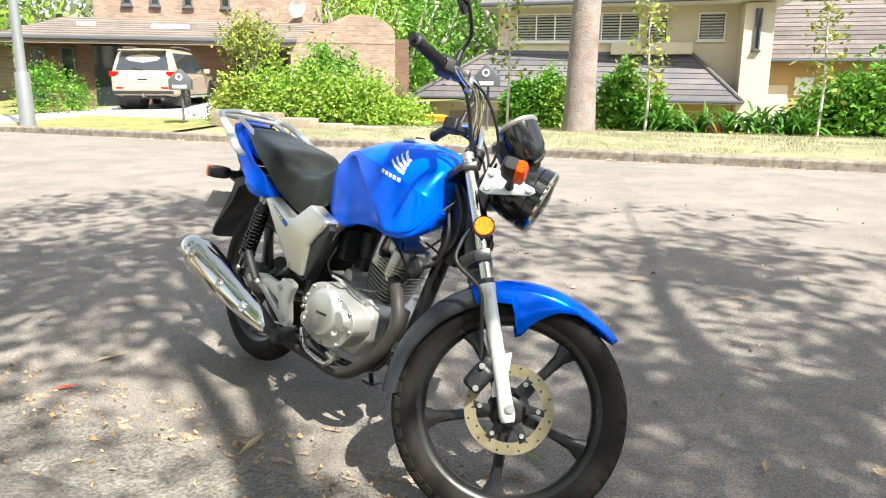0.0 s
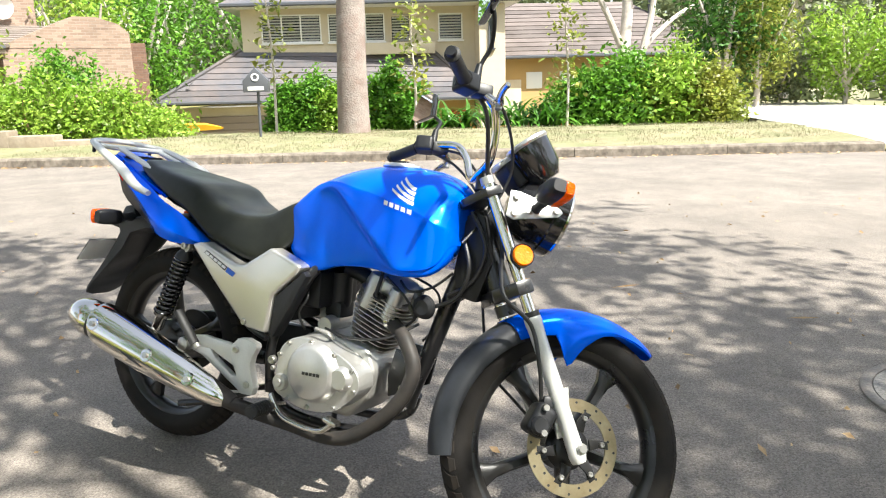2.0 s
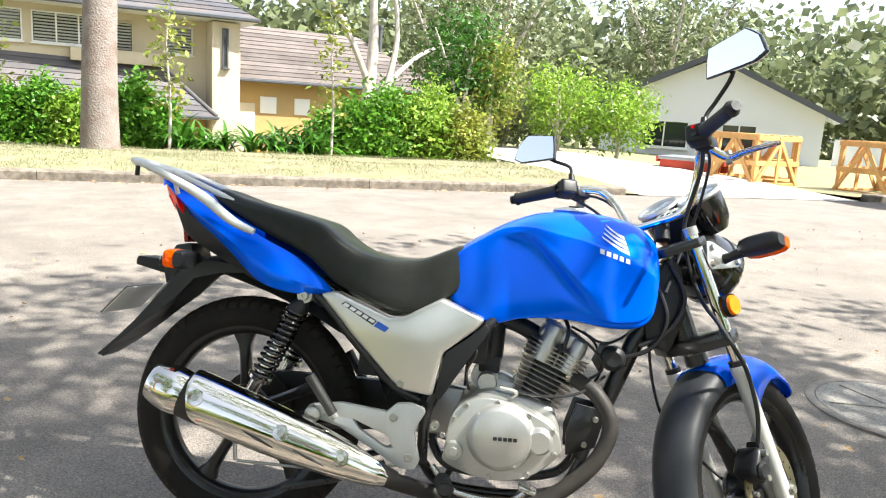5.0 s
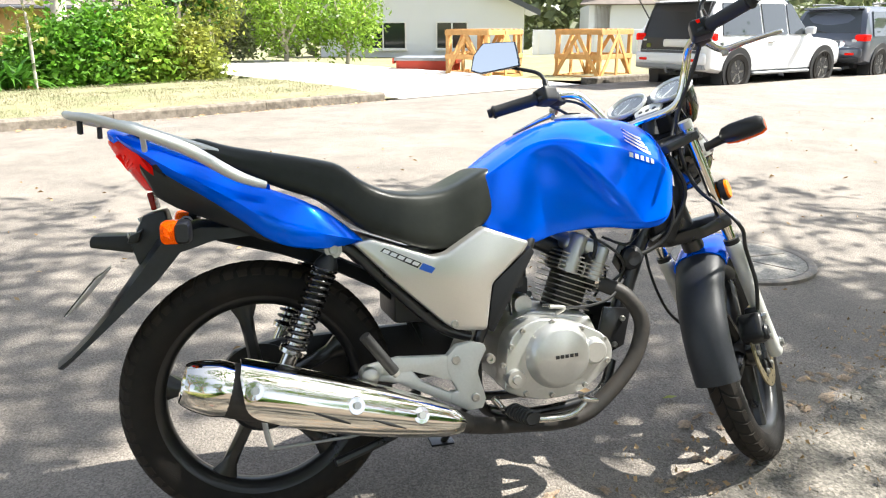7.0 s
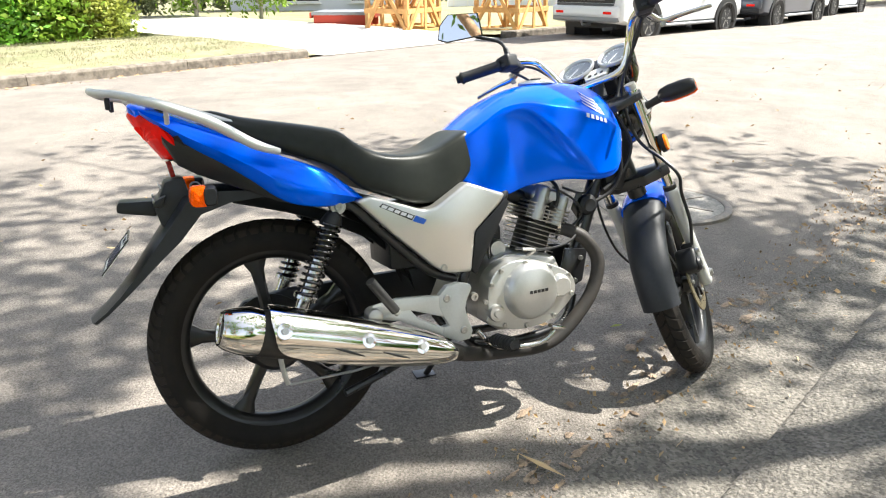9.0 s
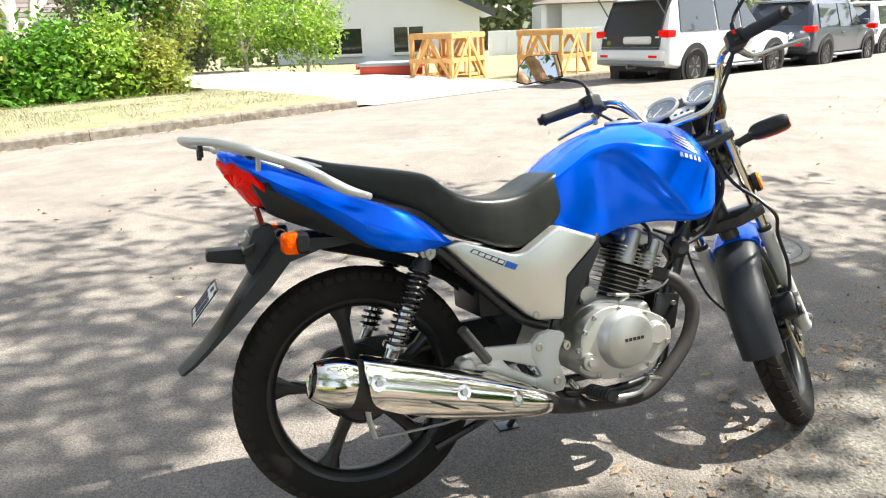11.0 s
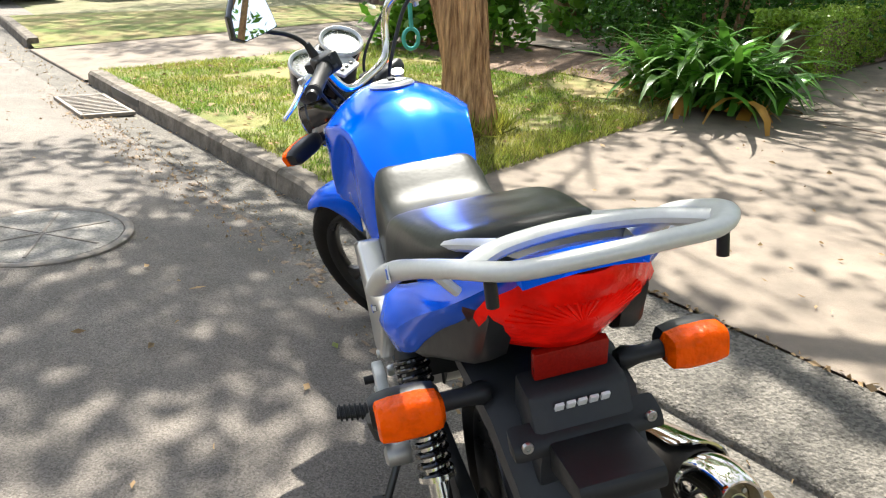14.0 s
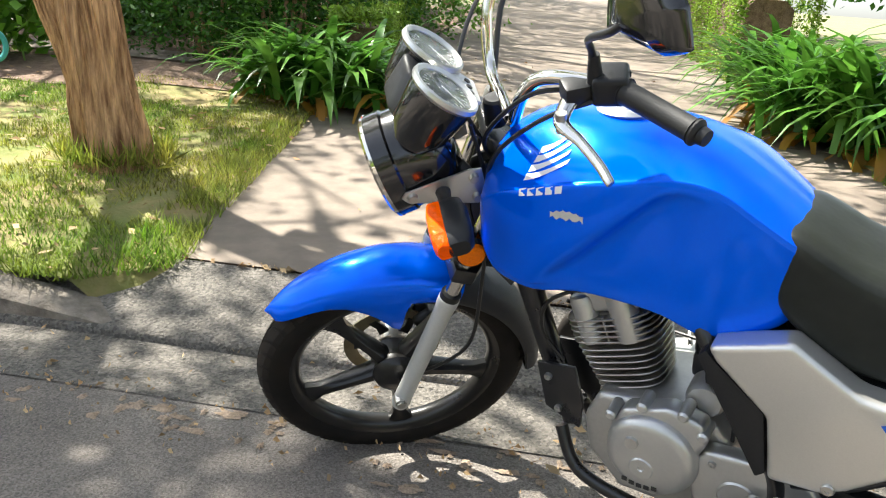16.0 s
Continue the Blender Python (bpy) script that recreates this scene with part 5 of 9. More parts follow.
fork = fpart("fork", tube([A0 + AX * 0.02, A0 + AX * 0.05], 0.03, 16, 1), FRAMEBLK, label="chrome telescopic fork with silver lower legs")
for sgn in (-1, 1):
    y = sgn * 0.098
    fpart("fork_tube", tube([fork_pt(-0.37, y), fork_pt(0.10, y)], 0.0155, 20, 1), CHROME, fork, "chrome fork tube")
    leg = fpart("fork_leg", tube([fork_pt(0.0, y), fork_pt(0.004, y), fork_pt(0.022, y), fork_pt(0.06, y), fork_pt(0.30, y), fork_pt(0.355, y), fork_pt(0.372, y)], [0.019, 0.0225, 0.0225, 0.020, 0.020, 0.022, 0.017], 20, 2), RACKSILV, fork, "silver painted fork lower leg")
    fpart("dust_seal", tube([fork_pt(-0.012, y), fork_pt(0.002, y)], 0.0215, 18, 1), CABLE, leg)
    c = fork_pt(0.345, y)
    fpart("axle_end", lathe([(0.0, c.y + sgn * 0.03), (0.010, c.y + sgn * 0.03), (0.010, c.y + sgn * 0.024), (0.014, c.y + sgn * 0.024), (0.014, c.y), (0.0, c.y)], 8, "y", (WC.x, 0, WC.z)), BOLT, leg)
    rf = fpart("reflector_bracket", box(fork_pt(-0.150, y, 0.044), (0.03, 0.04, 0.05), 0.006), BLACKPL, fork)
    rc = fork_pt(-0.150, y + sgn * 0.03, 0.036)
    fpart("reflector", lathe([(0.0, sgn * 0.012), (0.024, sgn * 0.012), (0.027, sgn * 0.007), (0.027, -sgn * 0.004), (0.0, -sgn * 0.004)], 28, "y", rc), REFLEX, rf, "round amber side reflector")
    fpart("reflector_rim", lathe([(0.0265, sgn * 0.004), (0.030, sgn * 0.006), (0.030, -sgn * 0.008), (0.0265, -sgn * 0.008), (0.0265, sgn * 0.004)], 28, "y", rc), BLACKPL, rf)
ly = prism([(-0.045, -0.05), (0.0, -0.122), (0.045, -0.118), (0.05, 0.0), (0.045, 0.118), (0.0, 0.122), (-0.045, 0.05)], -0.018, 0.018, 0.007, plane="xy")
ly.transform(Matrix.Translation(A0 + AX * 0.075) @ Euler((0, radians(-25.5), 0)).to_matrix().to_4x4())
fpart("lower_yoke", ly, FRAMEBLK, fork)
yoke_c = A0 + AX * 0.33
ty = prism([(-0.045, -0.05), (0.0, -0.125), (0.045, -0.12), (0.05, 0.0), (0.045, 0.12), (0.0, 0.125), (-0.045, 0.05)], -0.012, 0.012, 0.006, plane="xy")
ty.transform(Matrix.Translation(yoke_c) @ Euler((0, radians(-25.5), 0)).to_matrix().to_4x4())
fpart("top_yoke", ty, FRAMEBLK, fork)
for sgn in (-1, 1):
    fpart("yoke_cap", tube([fork_pt(-0.372, sgn * 0.098), fork_pt(-0.352, sgn * 0.098)], 0.0185, 16, 1), ALLOY, fork)

# mudguard: painted front with a pointed skirt ahead of each fork leg, black rear
def guard(angs, rad, ws, sds, tk=0.004):
    """A mudguard shell round the front wheel over the given angles (degrees, 90 is up)."""
    rings = []
    for a, rd, w, sd in zip(angs, rad, ws, sds):
        a = radians(a)
        m = min(sd, 0.028)
        sec = [(w * 0.97, -sd), (w * 0.985, -m - (sd - m) * 0.5), (w * 1.0, -m), (w * 0.90, -m * 0.35), (w * 0.62, 0.005), (w * 0.3, 0.011), (0, 0.013)]
        sec = sec + [(-y, h) for y, h in reversed(sec[:-1])]
        sec = sec + [(y * 0.95, h - tk) for y, h in reversed(sec)]
        rings.append([(WC.x + (rd + h) * math.cos(a), y, WC.z + (rd + h) * math.sin(a)) for y, h in sec])
    return loft(rings)


AG = list(np.concatenate([np.linspace(48, 56, 5), np.linspace(58, 94, 17), np.linspace(95, 103, 7), np.linspace(105, 124, 8)]))
gw = [float(np.interp(a, (48, 49.5, 53, 60, 75, 95, 124), (0.008, 0.028, 0.043, 0.055, 0.068, 0.074, 0.074))) for a in AG]
gs = [float(np.interp(a, (48, 52, 60, 70, 78, 88, 96, 101, 104, 124), (0.004, 0.010, 0.016, 0.026, 0.045, 0.090, 0.132, 0.140, 0.060, 0.045))) for a in AG]
gr_ = [float(np.interp(a, (48, 60, 75, 124), (0.348, 0.345, 0.343, 0.343))) for a in AG]
mg = fpart("front_mudguard", guard(AG, gr_, gw, gs), BLUE, label="glossy blue front mudguard with black rear half", sharp=55)
AG = list(np.linspace(122, 190, 20))
fpart("mudguard_rear", guard(AG, [0.340] * 20, list(np.linspace(0.068, 0.060, 20)), list(np.linspace(0.050, 0.026, 20))), GREYPL, mg, "matt black plastic mudguard rear half", sharp=50)

# headlamp and instruments
HC = A0 + AX * 0.242 + FX * 0.168
HM = Matrix.Translation(HC + Vector((0.008, 0, 0.012))) @ Euler((0, radians(14), 0)).to_matrix().to_4x4()
BRM = Matrix.Translation(HC) @ Euler((0, radians(6), 0)).to_matrix().to_4x4()


def hpart(name, bm, material, parent=None, label="", m=HM):
    bm.transform(m)
    return fpart(name, bm, material, parent, label)


hl = hpart("headlamp", lathe([(0.0, -0.10), (0.05, -0.098), (0.076, -0.080), (0.090, -0.045), (0.094, -0.01), (0.0945, 0.006), (0.0985, 0.010), (0.0985, 0.040), (0.088, 0.042), (0.0, 0.0)], 44, "x"), GLOSSBLK, label="round gloss black headlamp with thin chrome rim")
hpart("headlamp_rim", lathe([(0.086, 0.050), (0.093, 0.051), (0.099, 0.046), (0.1000, 0.040), (0.094, 0.038), (0.086, 0.042), (0.086, 0.050)], 44, "x"), CHROME, hl, "thin chrome headlamp rim")
hpart("headlamp_glass", lathe([(0.0, 0.062), (0.03, 0.060), (0.06, 0.054), (0.088, 0.046), (0.088, 0.042), (0.0, 0.044)], 40, "x"), GLASS, hl, "clear headlamp lens")
hpart("headlamp_reflector", lathe([(0.0, 0.0), (0.03, 0.002), (0.06, 0.018), (0.086, 0.040), (0.086, 0.036), (0.0, -0.006)], 36, "x"), CHROME, hl)
for sgn in (-1, 1):
    br = hpart("headlamp_bracket", prism([(-0.122, 0.020), (-0.10, 0.024), (0.018, 0.012), (0.028, 0.002), (0.018, -0.012), (-0.10, -0.054), (-0.122, -0.048)], sgn * 0.098, sgn * 0.103, 0.002), PLATED, hl, "plated steel headlamp bracket", BRM)
    for bx, bz in ((-0.105, 0.006), (-0.102, -0.038), (0.008, 0.0)):
        hpart("bolt", lathe([(0.0, sgn * 0.112), (0.008, sgn * 0.112), (0.010, sgn * 0.102), (0.0, sgn * 0.102)], 10, "y", (bx, 0, bz)), BOLT, br, m=BRM)
    st = hpart("front_indicator", tube([(-0.046, sgn * 0.098, -0.008), (-0.046, sgn * 0.120, -0.006), (-0.044, sgn * 0.150, 0.0), (-0.043, sgn * 0.175, 0.004)], [0.015, 0.012, 0.014, 0.022], 14, 2), BLACKPL, hl, "black stalk indicator with amber lens", BRM)
    for nm, dx, mt_, wd in (("indicator_body", -0.006, BLACKPL, 0.029), ("indicator_lens", 0.018, AMBER, 0.019)):
        rr = []
        for y, k in ((0.150, 0.45), (0.160, 0.80), (0.185, 1.0), (0.228, 1.0), (0.254, 0.90), (0.266, 0.62)):
            rr.append([(-0.044 + dx + math.copysign(abs(math.cos(a)) ** 0.6, math.cos(a)) * wd * k, sgn * y, 0.006 + math.copysign(abs(math.sin(a)) ** 0.7, math.sin(a)) * 0.024 * k) for a in np.linspace(0, 2 * math.pi, 20, endpoint=False)])
        hpart(nm, loft(rr), mt_, st, "amber indicator lens" if mt_ is AMBER else "", BRM)
IC = Vector((1.190, 0.006, 1.058))
IM = Matrix.Translation(IC) @ Euler((0, radians(-40), 0)).to_matrix().to_4x4()


def ipart(name, bm, material, parent=None, label=""):
    bm.transform(IM)
    return fpart(name, bm, material, parent, label)


ins = ipart("instruments", box((0, 0, -0.035), (0.10, 0.16, 0.03), 0.012), BLACKPL, label="twin round dials in a black pod with chrome rims")
for sgn in (-1, 1):
    y = sgn * 0.068
    pod = ipart("dial_pod", lathe([(0.0, -0.105), (0.035, -0.102), (0.052, -0.07), (0.058, -0.01), (0.058, 0.004), (0.0, 0.004)], 36, "z", (0.0, y, 0)), GLOSSBLK, ins, "black dial pod")
    ipart("dial_rim", lathe([(0.050, 0.005), (0.058, 0.000), (0.0625, 0.006), (0.061, 0.013), (0.057, 0.0150), (0.051, 0.010), (0.050, 0.005)], 40, "z", (0.0, y, 0)), PLATED, pod, "silver dial rim")
    ipart("dial_face", lathe([(0.0, 0.0055), (0.052, 0.0055), (0.052, 0.0045), (0.0, 0.0045)], 32, "z", (0.0, y, 0)), DIALBLK, pod, "dark dial face")
    tick = bmesh.new()
    for i in range(21):
        a = radians(-40 + i * 13)
        ln = 0.010 if i % 2 == 0 else 0.005
        q = box((0.042 - ln / 2, 0, 0.0062), (ln, 0.0014, 0.0006))
        q.transform(Matrix.Translation((0, y, 0)) @ Matrix.Rotation(a, 4, "Z"))
        tick = join(tick, q)
    ipart("dial_marks", tick, DECALW, pod)
    nd = box((0.014, 0, 0.0068), (0.045, 0.0022, 0.0008))
    nd.transform(Matrix.Translation((0, y, 0)) @ Matrix.Rotation(radians(140), 4, "Z"))
    ipart("needle", nd, DECALW, pod)
    gl = ipart("dial_glass", lathe([(0.0, 0.0115), (0.035, 0.0108), (0.053, 0.009), (0.053, 0.008), (0.0, 0.0095)], 32, "z", (0.0, y, 0)), GLASS, pod, "clear dial glass")
    gl.visible_shadow = False
ipart("warning_panel", prism([(-0.085, -0.035), (-0.085, 0.035), (-0.045, 0.045), (-0.03, 0.018), (-0.03, -0.018), (-0.045, -0.045)], -0.008, 0.003, 0.003, plane="xy"), RACKSILV, ins, "silver warning lamp panel")
for y in (-0.02, 0.0, 0.02):
    ipart("warning_lamp", lathe([(0.0, 0.006), (0.006, 0.005), (0.0065, 0.002), (0.0, 0.002)], 12, "z", (-0.066, y, 0)), DECALK, ins)
ipart("pod_bridge", prism([(-0.075, -0.05), (-0.075, 0.05), (0.04, 0.07), (0.055, 0.03), (0.055, -0.03), (0.04, -0.07)], -0.085, -0.006, 0.012, 3, plane="xy"), BLACKPL, ins)

# handlebar
HB = [(0.895, 0.350), (0.955, 0.24), (1.040, 0.170), (1.072, 0.138), (1.082, 0.09), (1.080, 0.0)]
HZ = [1.106, 1.113, 1.112, 1.070, 0.990, 0.978]
barp = [(x, y, z) for (x, y), z in zip(HB, HZ)] + [(x, -y, z) for (x, y), z in reversed(list(zip(HB, HZ))[:-1])]
bar = fpart("handlebar", tube(barp, 0.011, 14, 6), CHROME, label="chrome handlebar with black rubber grips", sharp=60)
for sgn in (-1, 1):
    g0, g1 = Vector((0.889, sgn * 0.362, 1.106)), Vector((0.949, sgn * 0.248, 1.113))
    gd = g1 - g0
    grip = fpart("grip", tube([g0 - gd * 0.02, g0, g0 + gd * 0.03, g0 + gd * 0.07, g0 + gd * 0.12, g1 - gd * 0.06, g1], [0.010, 0.015, 0.0195, 0.0195, 0.0168, 0.0172, 0.0215], 16, 2), GRIPRUB, bar, "black rubber grip")
    fpart("bar_end", tube([g0 - gd * 0.10, g0 - gd * 0.02], [0.012, 0.0135], 14, 1), BLACKPL, grip)
    sc = g1 + gd * 0.22
    sw = fpart("switchgear", box(sc, (0.052, 0.055, 0.046), 0.010, 3, rot=(0, 0, -20 * sgn)), BLACKPL, bar, "black switch housing")
    fpart("switch_button", box(sc + Vector((-0.022, 0.0, 0.014)), (0.012, 0.014, 0.010), 0.002), GREYPL if sgn > 0 else REDLENS, sw)
    fpart("switch_button", box(sc + Vector((-0.024, 0.004 * sgn, -0.008)), (0.012, 0.016, 0.009), 0.002), GREYPL, sw)
    pc = Vector((1.006, sgn * 0.212, 1.108))
    fpart("lever_perch", box(pc, (0.05, 0.04, 0.032), 0.008), BLACKPL, bar)
    tip = Vector((1.009, 0.373, 1.060)) if sgn > 0 else Vector((1.018, -0.390, 1.050))
    pv = Vector((1.042, sgn * 0.248, 1.084 if sgn > 0 else 1.070))
    fpart("lever_pivot", tube([pv + Vector((0, 0, -0.016)), pv + Vector((0, 0, 0.016))], [0.0085, 0.0085], 12, 1), BOLT, bar, "zinc pivot bolt")
    fpart("lever", tube([pc + Vector((0.012, 0.004 * sgn, -0.008)), pv, pv.lerp(tip, 0.35) + Vector((-0.004, 0, 0)), pv.lerp(tip, 0.72) + Vector((-0.004, 0, 0)), pv.lerp(tip, 0.95), tip], [0.014, 0.012, 0.0085, 0.0075, 0.0070, 0.0058], 12, 5, flat=0.7), DULLCHROME, bar, "polished alloy hand lever")
    # mirror on a black stem
    mb = Vector((0.985, sgn * 0.222, 1.125))
    mc = Vector((0.963, 0.343, 1.288)) if sgn > 0 else Vector((0.955, -0.335, 1.285))
    mir = fpart("mirror", tube([mb, mb + Vector((0.008, sgn * 0.006, 0.05)), mb + Vector((0.02, sgn * 0.03, 0.085)), mc + Vector((0.035, -sgn * 0.025, -0.035)), mc + Vector((0.012, 0, 0))], 0.0055, 10, 5), BLACKPL, bar, "black stem mirror")
    fpart("mirror_boot", tube([mb, mb + Vector((0.004, sgn * 0.003, 0.045))], [0.012, 0.008], 12, 1), BLACKPL, mir)
    out = [(-0.060, -0.030), (0.040, -0.046), (0.066, -0.036), (0.060, 0.010), (0.036, 0.044), (-0.046, 0.042)]
    out = [(p.x, p.y) for p in spline([((a * f + c * (1 - f)) * (1.20 if sgn > 0 else -1.32), b * f + d * (1 - f), 0) for (a, b), (c, d) in zip(out, out[1:] + out[:1]) for f in (0.9, 0.1)], 3, True)]
    rot = Matrix.Translation(mc) @ Euler((radians(16), radians(-3), radians(13)) if sgn > 0 else (0, radians(-6), radians(-4))).to_matrix().to_4x4()
    rr = []
    for k, x in ((1.0, 0.0), (1.02, 0.006), (0.97, 0.016), (0.80, 0.024), (0.4, 0.029)):
        rr.append([(x, a * k, b * k) for a, b in out])
    bm = loft(rr)
    bm.transform(rot)
    fpart("mirror_shell", bm, GLOSSBLK, mir)
    bm = prism([(a * 0.95, b * 0.95) for a, b in out], -0.0015, 0.001, plane="yz")
    bm.transform(rot)
    fpart("mirror_glass", bm, MIRROR, mir, "mirror glass")
# brake caliper, hose, cables
cal_c = Vector((WC.x - 0.10, -0.075, WC.z + 0.055))
cal = fpart("brake_caliper", join(box(cal_c, (0.058, 0.070, 0.080), 0.018, 3, rot=(0, 25, 0)), lathe([(0.0, -0.118), (0.018, -0.118), (0.023, -0.112), (0.024, -0.07), (0.0, -0.07)], 20, "y", (cal_c.x - 0.008, 0, cal_c.z - 0.014)), box(cal_c + Vector((0.012, -0.01, 0.04)), (0.03, 0.04, 0.04), 0.01, 2)), BLACKPL, label="black front brake caliper")
fpart("caliper_bracket", prism([(WC.x - 0.055, WC.z + 0.135), (WC.x - 0.035, WC.z + 0.145), (WC.x - 0.018, WC.z + 0.03), (WC.x - 0.052, WC.z + 0.015), (WC.x - 0.062, WC.z + 0.05), (WC.x - 0.056, WC.z + 0.09)], -0.082, -0.09, 0.002), ALLOY, cal)
for dz in (-0.03, 0.03):
    fpart("bolt", lathe([(0.0, -0.122), (0.008, -0.122), (0.009, -0.11), (0.0, -0.11)], 8, "y", (cal_c.x, 0, cal_c.z + dz)), BOLT, cal)
fpart("brake_hose", tube([cal_c + Vector((-0.01, -0.03, 0.05)), fork_pt(0.12, -0.125, -0.01), fork_pt(0.02, -0.13, 0.0), fork_pt(-0.06, -0.15, -0.05), fork_pt(-0.12, -0.12, -0.03), fork_pt(-0.2, -0.06, 0.02), Vector((1.09, -0.07, 0.93)), Vector((1.04, -0.17, 1.06)), Vector((1.0, -0.205, 1.10))], 0.0055, 8, 6), CABLE, cal, "black brake hose")
fpart("speedo_cable", tube([(WC.x - 0.02, 0.06, WC.z + 0.02), (WC.x - 0.1, 0.11, WC.z + 0.1), fork_pt(0.1, 0.13, -0.05), fork_pt(-0.05, 0.13, -0.02), fork_pt(-0.25, 0.08, 0.03), (1.15, 0.06, 0.98)], 0.0042, 8, 6), CABLE, fork, "black speedometer cable")
for y0, pts in ((1, [(1.0, 0.2, 1.10), (1.07, 0.16, 1.08), (1.13, 0.08, 0.96), (1.10, 0.04, 0.86), (1.04, 0.03, 0.76)]), (2, [(0.985, -0.22, 1.11), (1.08, -0.17, 1.09), (1.15, -0.07, 0.99), (1.12, -0.03, 0.88), (1.05, -0.03, 0.77)]),
                (3, [(0.99, 0.235, 1.10), (1.06, 0.20, 1.06), (1.12, 0.13, 0.96), (1.13, 0.07, 0.84), (1.08, 0.04, 0.72)])):
    fpart("control_cable", tube(pts, 0.0042, 8, 6), CABLE, bar, "black control cable")
fpart("ignition_lock", lathe([(0.0, 0.0), (0.02, 0.0), (0.02, 0.05), (0.016, 0.055), (0.0, 0.055)], 20, "z", (1.095, 0.0, 0.93)), BLACKPL, fork)
fpart("wire_bundle", tube([(1.20, 0.0, 0.90), (1.16, 0.05, 0.86), (1.13, 0.04, 0.80), (1.10, 0.02, 0.74)], 0.014, 10), CABLE, fork)


# ---- plants ----
def leaf_mesh(name, C, size, material, parent=None, aspect=0.5, seed=1, droop=0.3, label="", jitter=0.4, fold=True):
    """Many small leaves, each a pointed four-cornered blade, at the points C."""
    rng = np.random.default_rng(seed)
    C = np.asarray(C, dtype=float)
    n = len(C)
    L = size * (1 + jitter * (rng.random(n) - 0.5) * 2)
    a = rng.random(n) * 2 * np.pi
    el = rng.normal(-droop, 0.5, n)
    d = np.c_[np.cos(a) * np.cos(el), np.sin(a) * np.cos(el), np.sin(el)]
    t = rng.normal(size=(n, 3))
    t -= (t * d).sum(1)[:, None] * d
    t /= np.linalg.norm(t, axis=1)[:, None]
    V = np.empty((n, 4, 3))
    V[:, 0] = C
    V[:, 1] = C + d * (L * 0.45)[:, None] + t * (L * aspect * 0.5)[:, None]
    V[:, 2] = C + d * L[:, None]
    V[:, 3] = C + d * (L * 0.45)[:, None] - t * (L * aspect * 0.5)[:, None]
    me = bpy.data.meshes.new(name)
    me.vertices.add(n * 4)
    me.vertices.foreach_set("co", V.reshape(-1))
    me.loops.add(n * 4)
    me.loops.foreach_set("vertex_index", np.arange(n * 4, dtype=np.int32))
    me.polygons.add(n)
    me.polygons.foreach_set("loop_start", np.arange(0, n * 4, 4, dtype=np.int32))
    me.polygons.foreach_set("loop_total", np.full(n, 4, dtype=np.int32))
    me.update(calc_edges=True)
    me.materials.append(material)
    ob = new(name, me)
    if parent is not None:
        ob.parent = parent
    if label:
        ob["label"] = label
    return ob


def clumps(rng, n, per, cr, shape):
    """Leaf points in small clumps; shape(rng, n) gives the clump centres."""
    c = shape(rng, n)
    p = rng.normal(size=(n, per, 3)) * cr * 0.5
    return (c[:, None, :] + p).reshape(-1, 3)


def dome(cx, cy, cz, rx, ry, rz, inner=0.55):
    def f(rng, n):
        v = rng.normal(size=(n, 3))
        v /= np.linalg.norm(v, axis=1)[:, None]
        v[:, 2] = np.abs(v[:, 2]) * 1.1 - 0.12
        k = (inner + (1 - inner) * rng.random(n) ** 0.5) * (1 + 0.16 * np.sin(v[:, 0] * 5 + cx) * np.cos(v[:, 1] * 4 + cy))
        return np.c_[cx + v[:, 0] * rx * k, cy + v[:, 1] * ry * k, cz + v[:, 2] * rz * k]
    return f


def ball(cx, cy, cz, rx, ry, rz, inner=0.3):
    def f(rng, n):
        v = rng.normal(size=(n, 3))
        v /= np.linalg.norm(v, axis=1)[:, None]
        k = inner + (1 - inner) * rng.random(n) ** 0.5
        return np.c_[cx + v[:, 0] * rx * k, cy + v[:, 1] * ry * k, cz + v[:, 2] * rz * k]
    return f


def shrub(name, p, rx, rz, material, label, leaf=0.09, n=110, per=26, seed=3, ry=None, category="shrub", group="", z0=0.0):
    t = thing(name, label, category, Matrix.Translation(p), group)
    rng = np.random.default_rng(seed)
    ry = ry or rx
    part("stem", join(*[tube([(0.1 * math.cos(a), 0.1 * math.sin(a), -0.1), (0.3 * rx * math.cos(a), 0.3 * ry * math.sin(a), rz * 0.35), (0.55 * rx * math.cos(a + 0.4), 0.55 * ry * math.sin(a + 0.4), rz * 0.7)], [0.03, 0.02, 0.008], 6, 3) for a in (0.3, 1.7, 2.9, 4.1, 5.3)]), BARK, t)
    leaf_mesh("foliage", clumps(rng, n, per, min(rx, rz) * 0.42, dome(0, 0, z0 + rz * 0.12, rx, ry, rz * 0.88)), leaf, material, t, seed=seed + 1, droop=-0.2)
    return t


def limb_tree(name, base, trunk, limbs, bark, label, crowns, material, leaf, n, per, seed, cr=0.7, category="tree"):
    """A tapered trunk, limbs along given points and a crown of leaf clumps round the limb ends."""
    t = thing(name, label, category, Matrix.Translation(base))
    part("trunk", tube([p for p, r in trunk], [r for p, r in trunk], 18, 5), bark, t, sharp=80)
    for pts in limbs:
        part("limb", tube([p for p, r in pts], [r for p, r in pts], 9, 4), bark, t, sharp=80)
    rng = np.random.default_rng(seed)
    pts = [clumps(rng, max(int(n * w), 1), per, cr, ball(*c)) for c, w in crowns]
    leaf_mesh("crown", np.concatenate(pts), leaf, material, t, seed=seed + 1, droop=0.4, aspect=0.42)
    return t


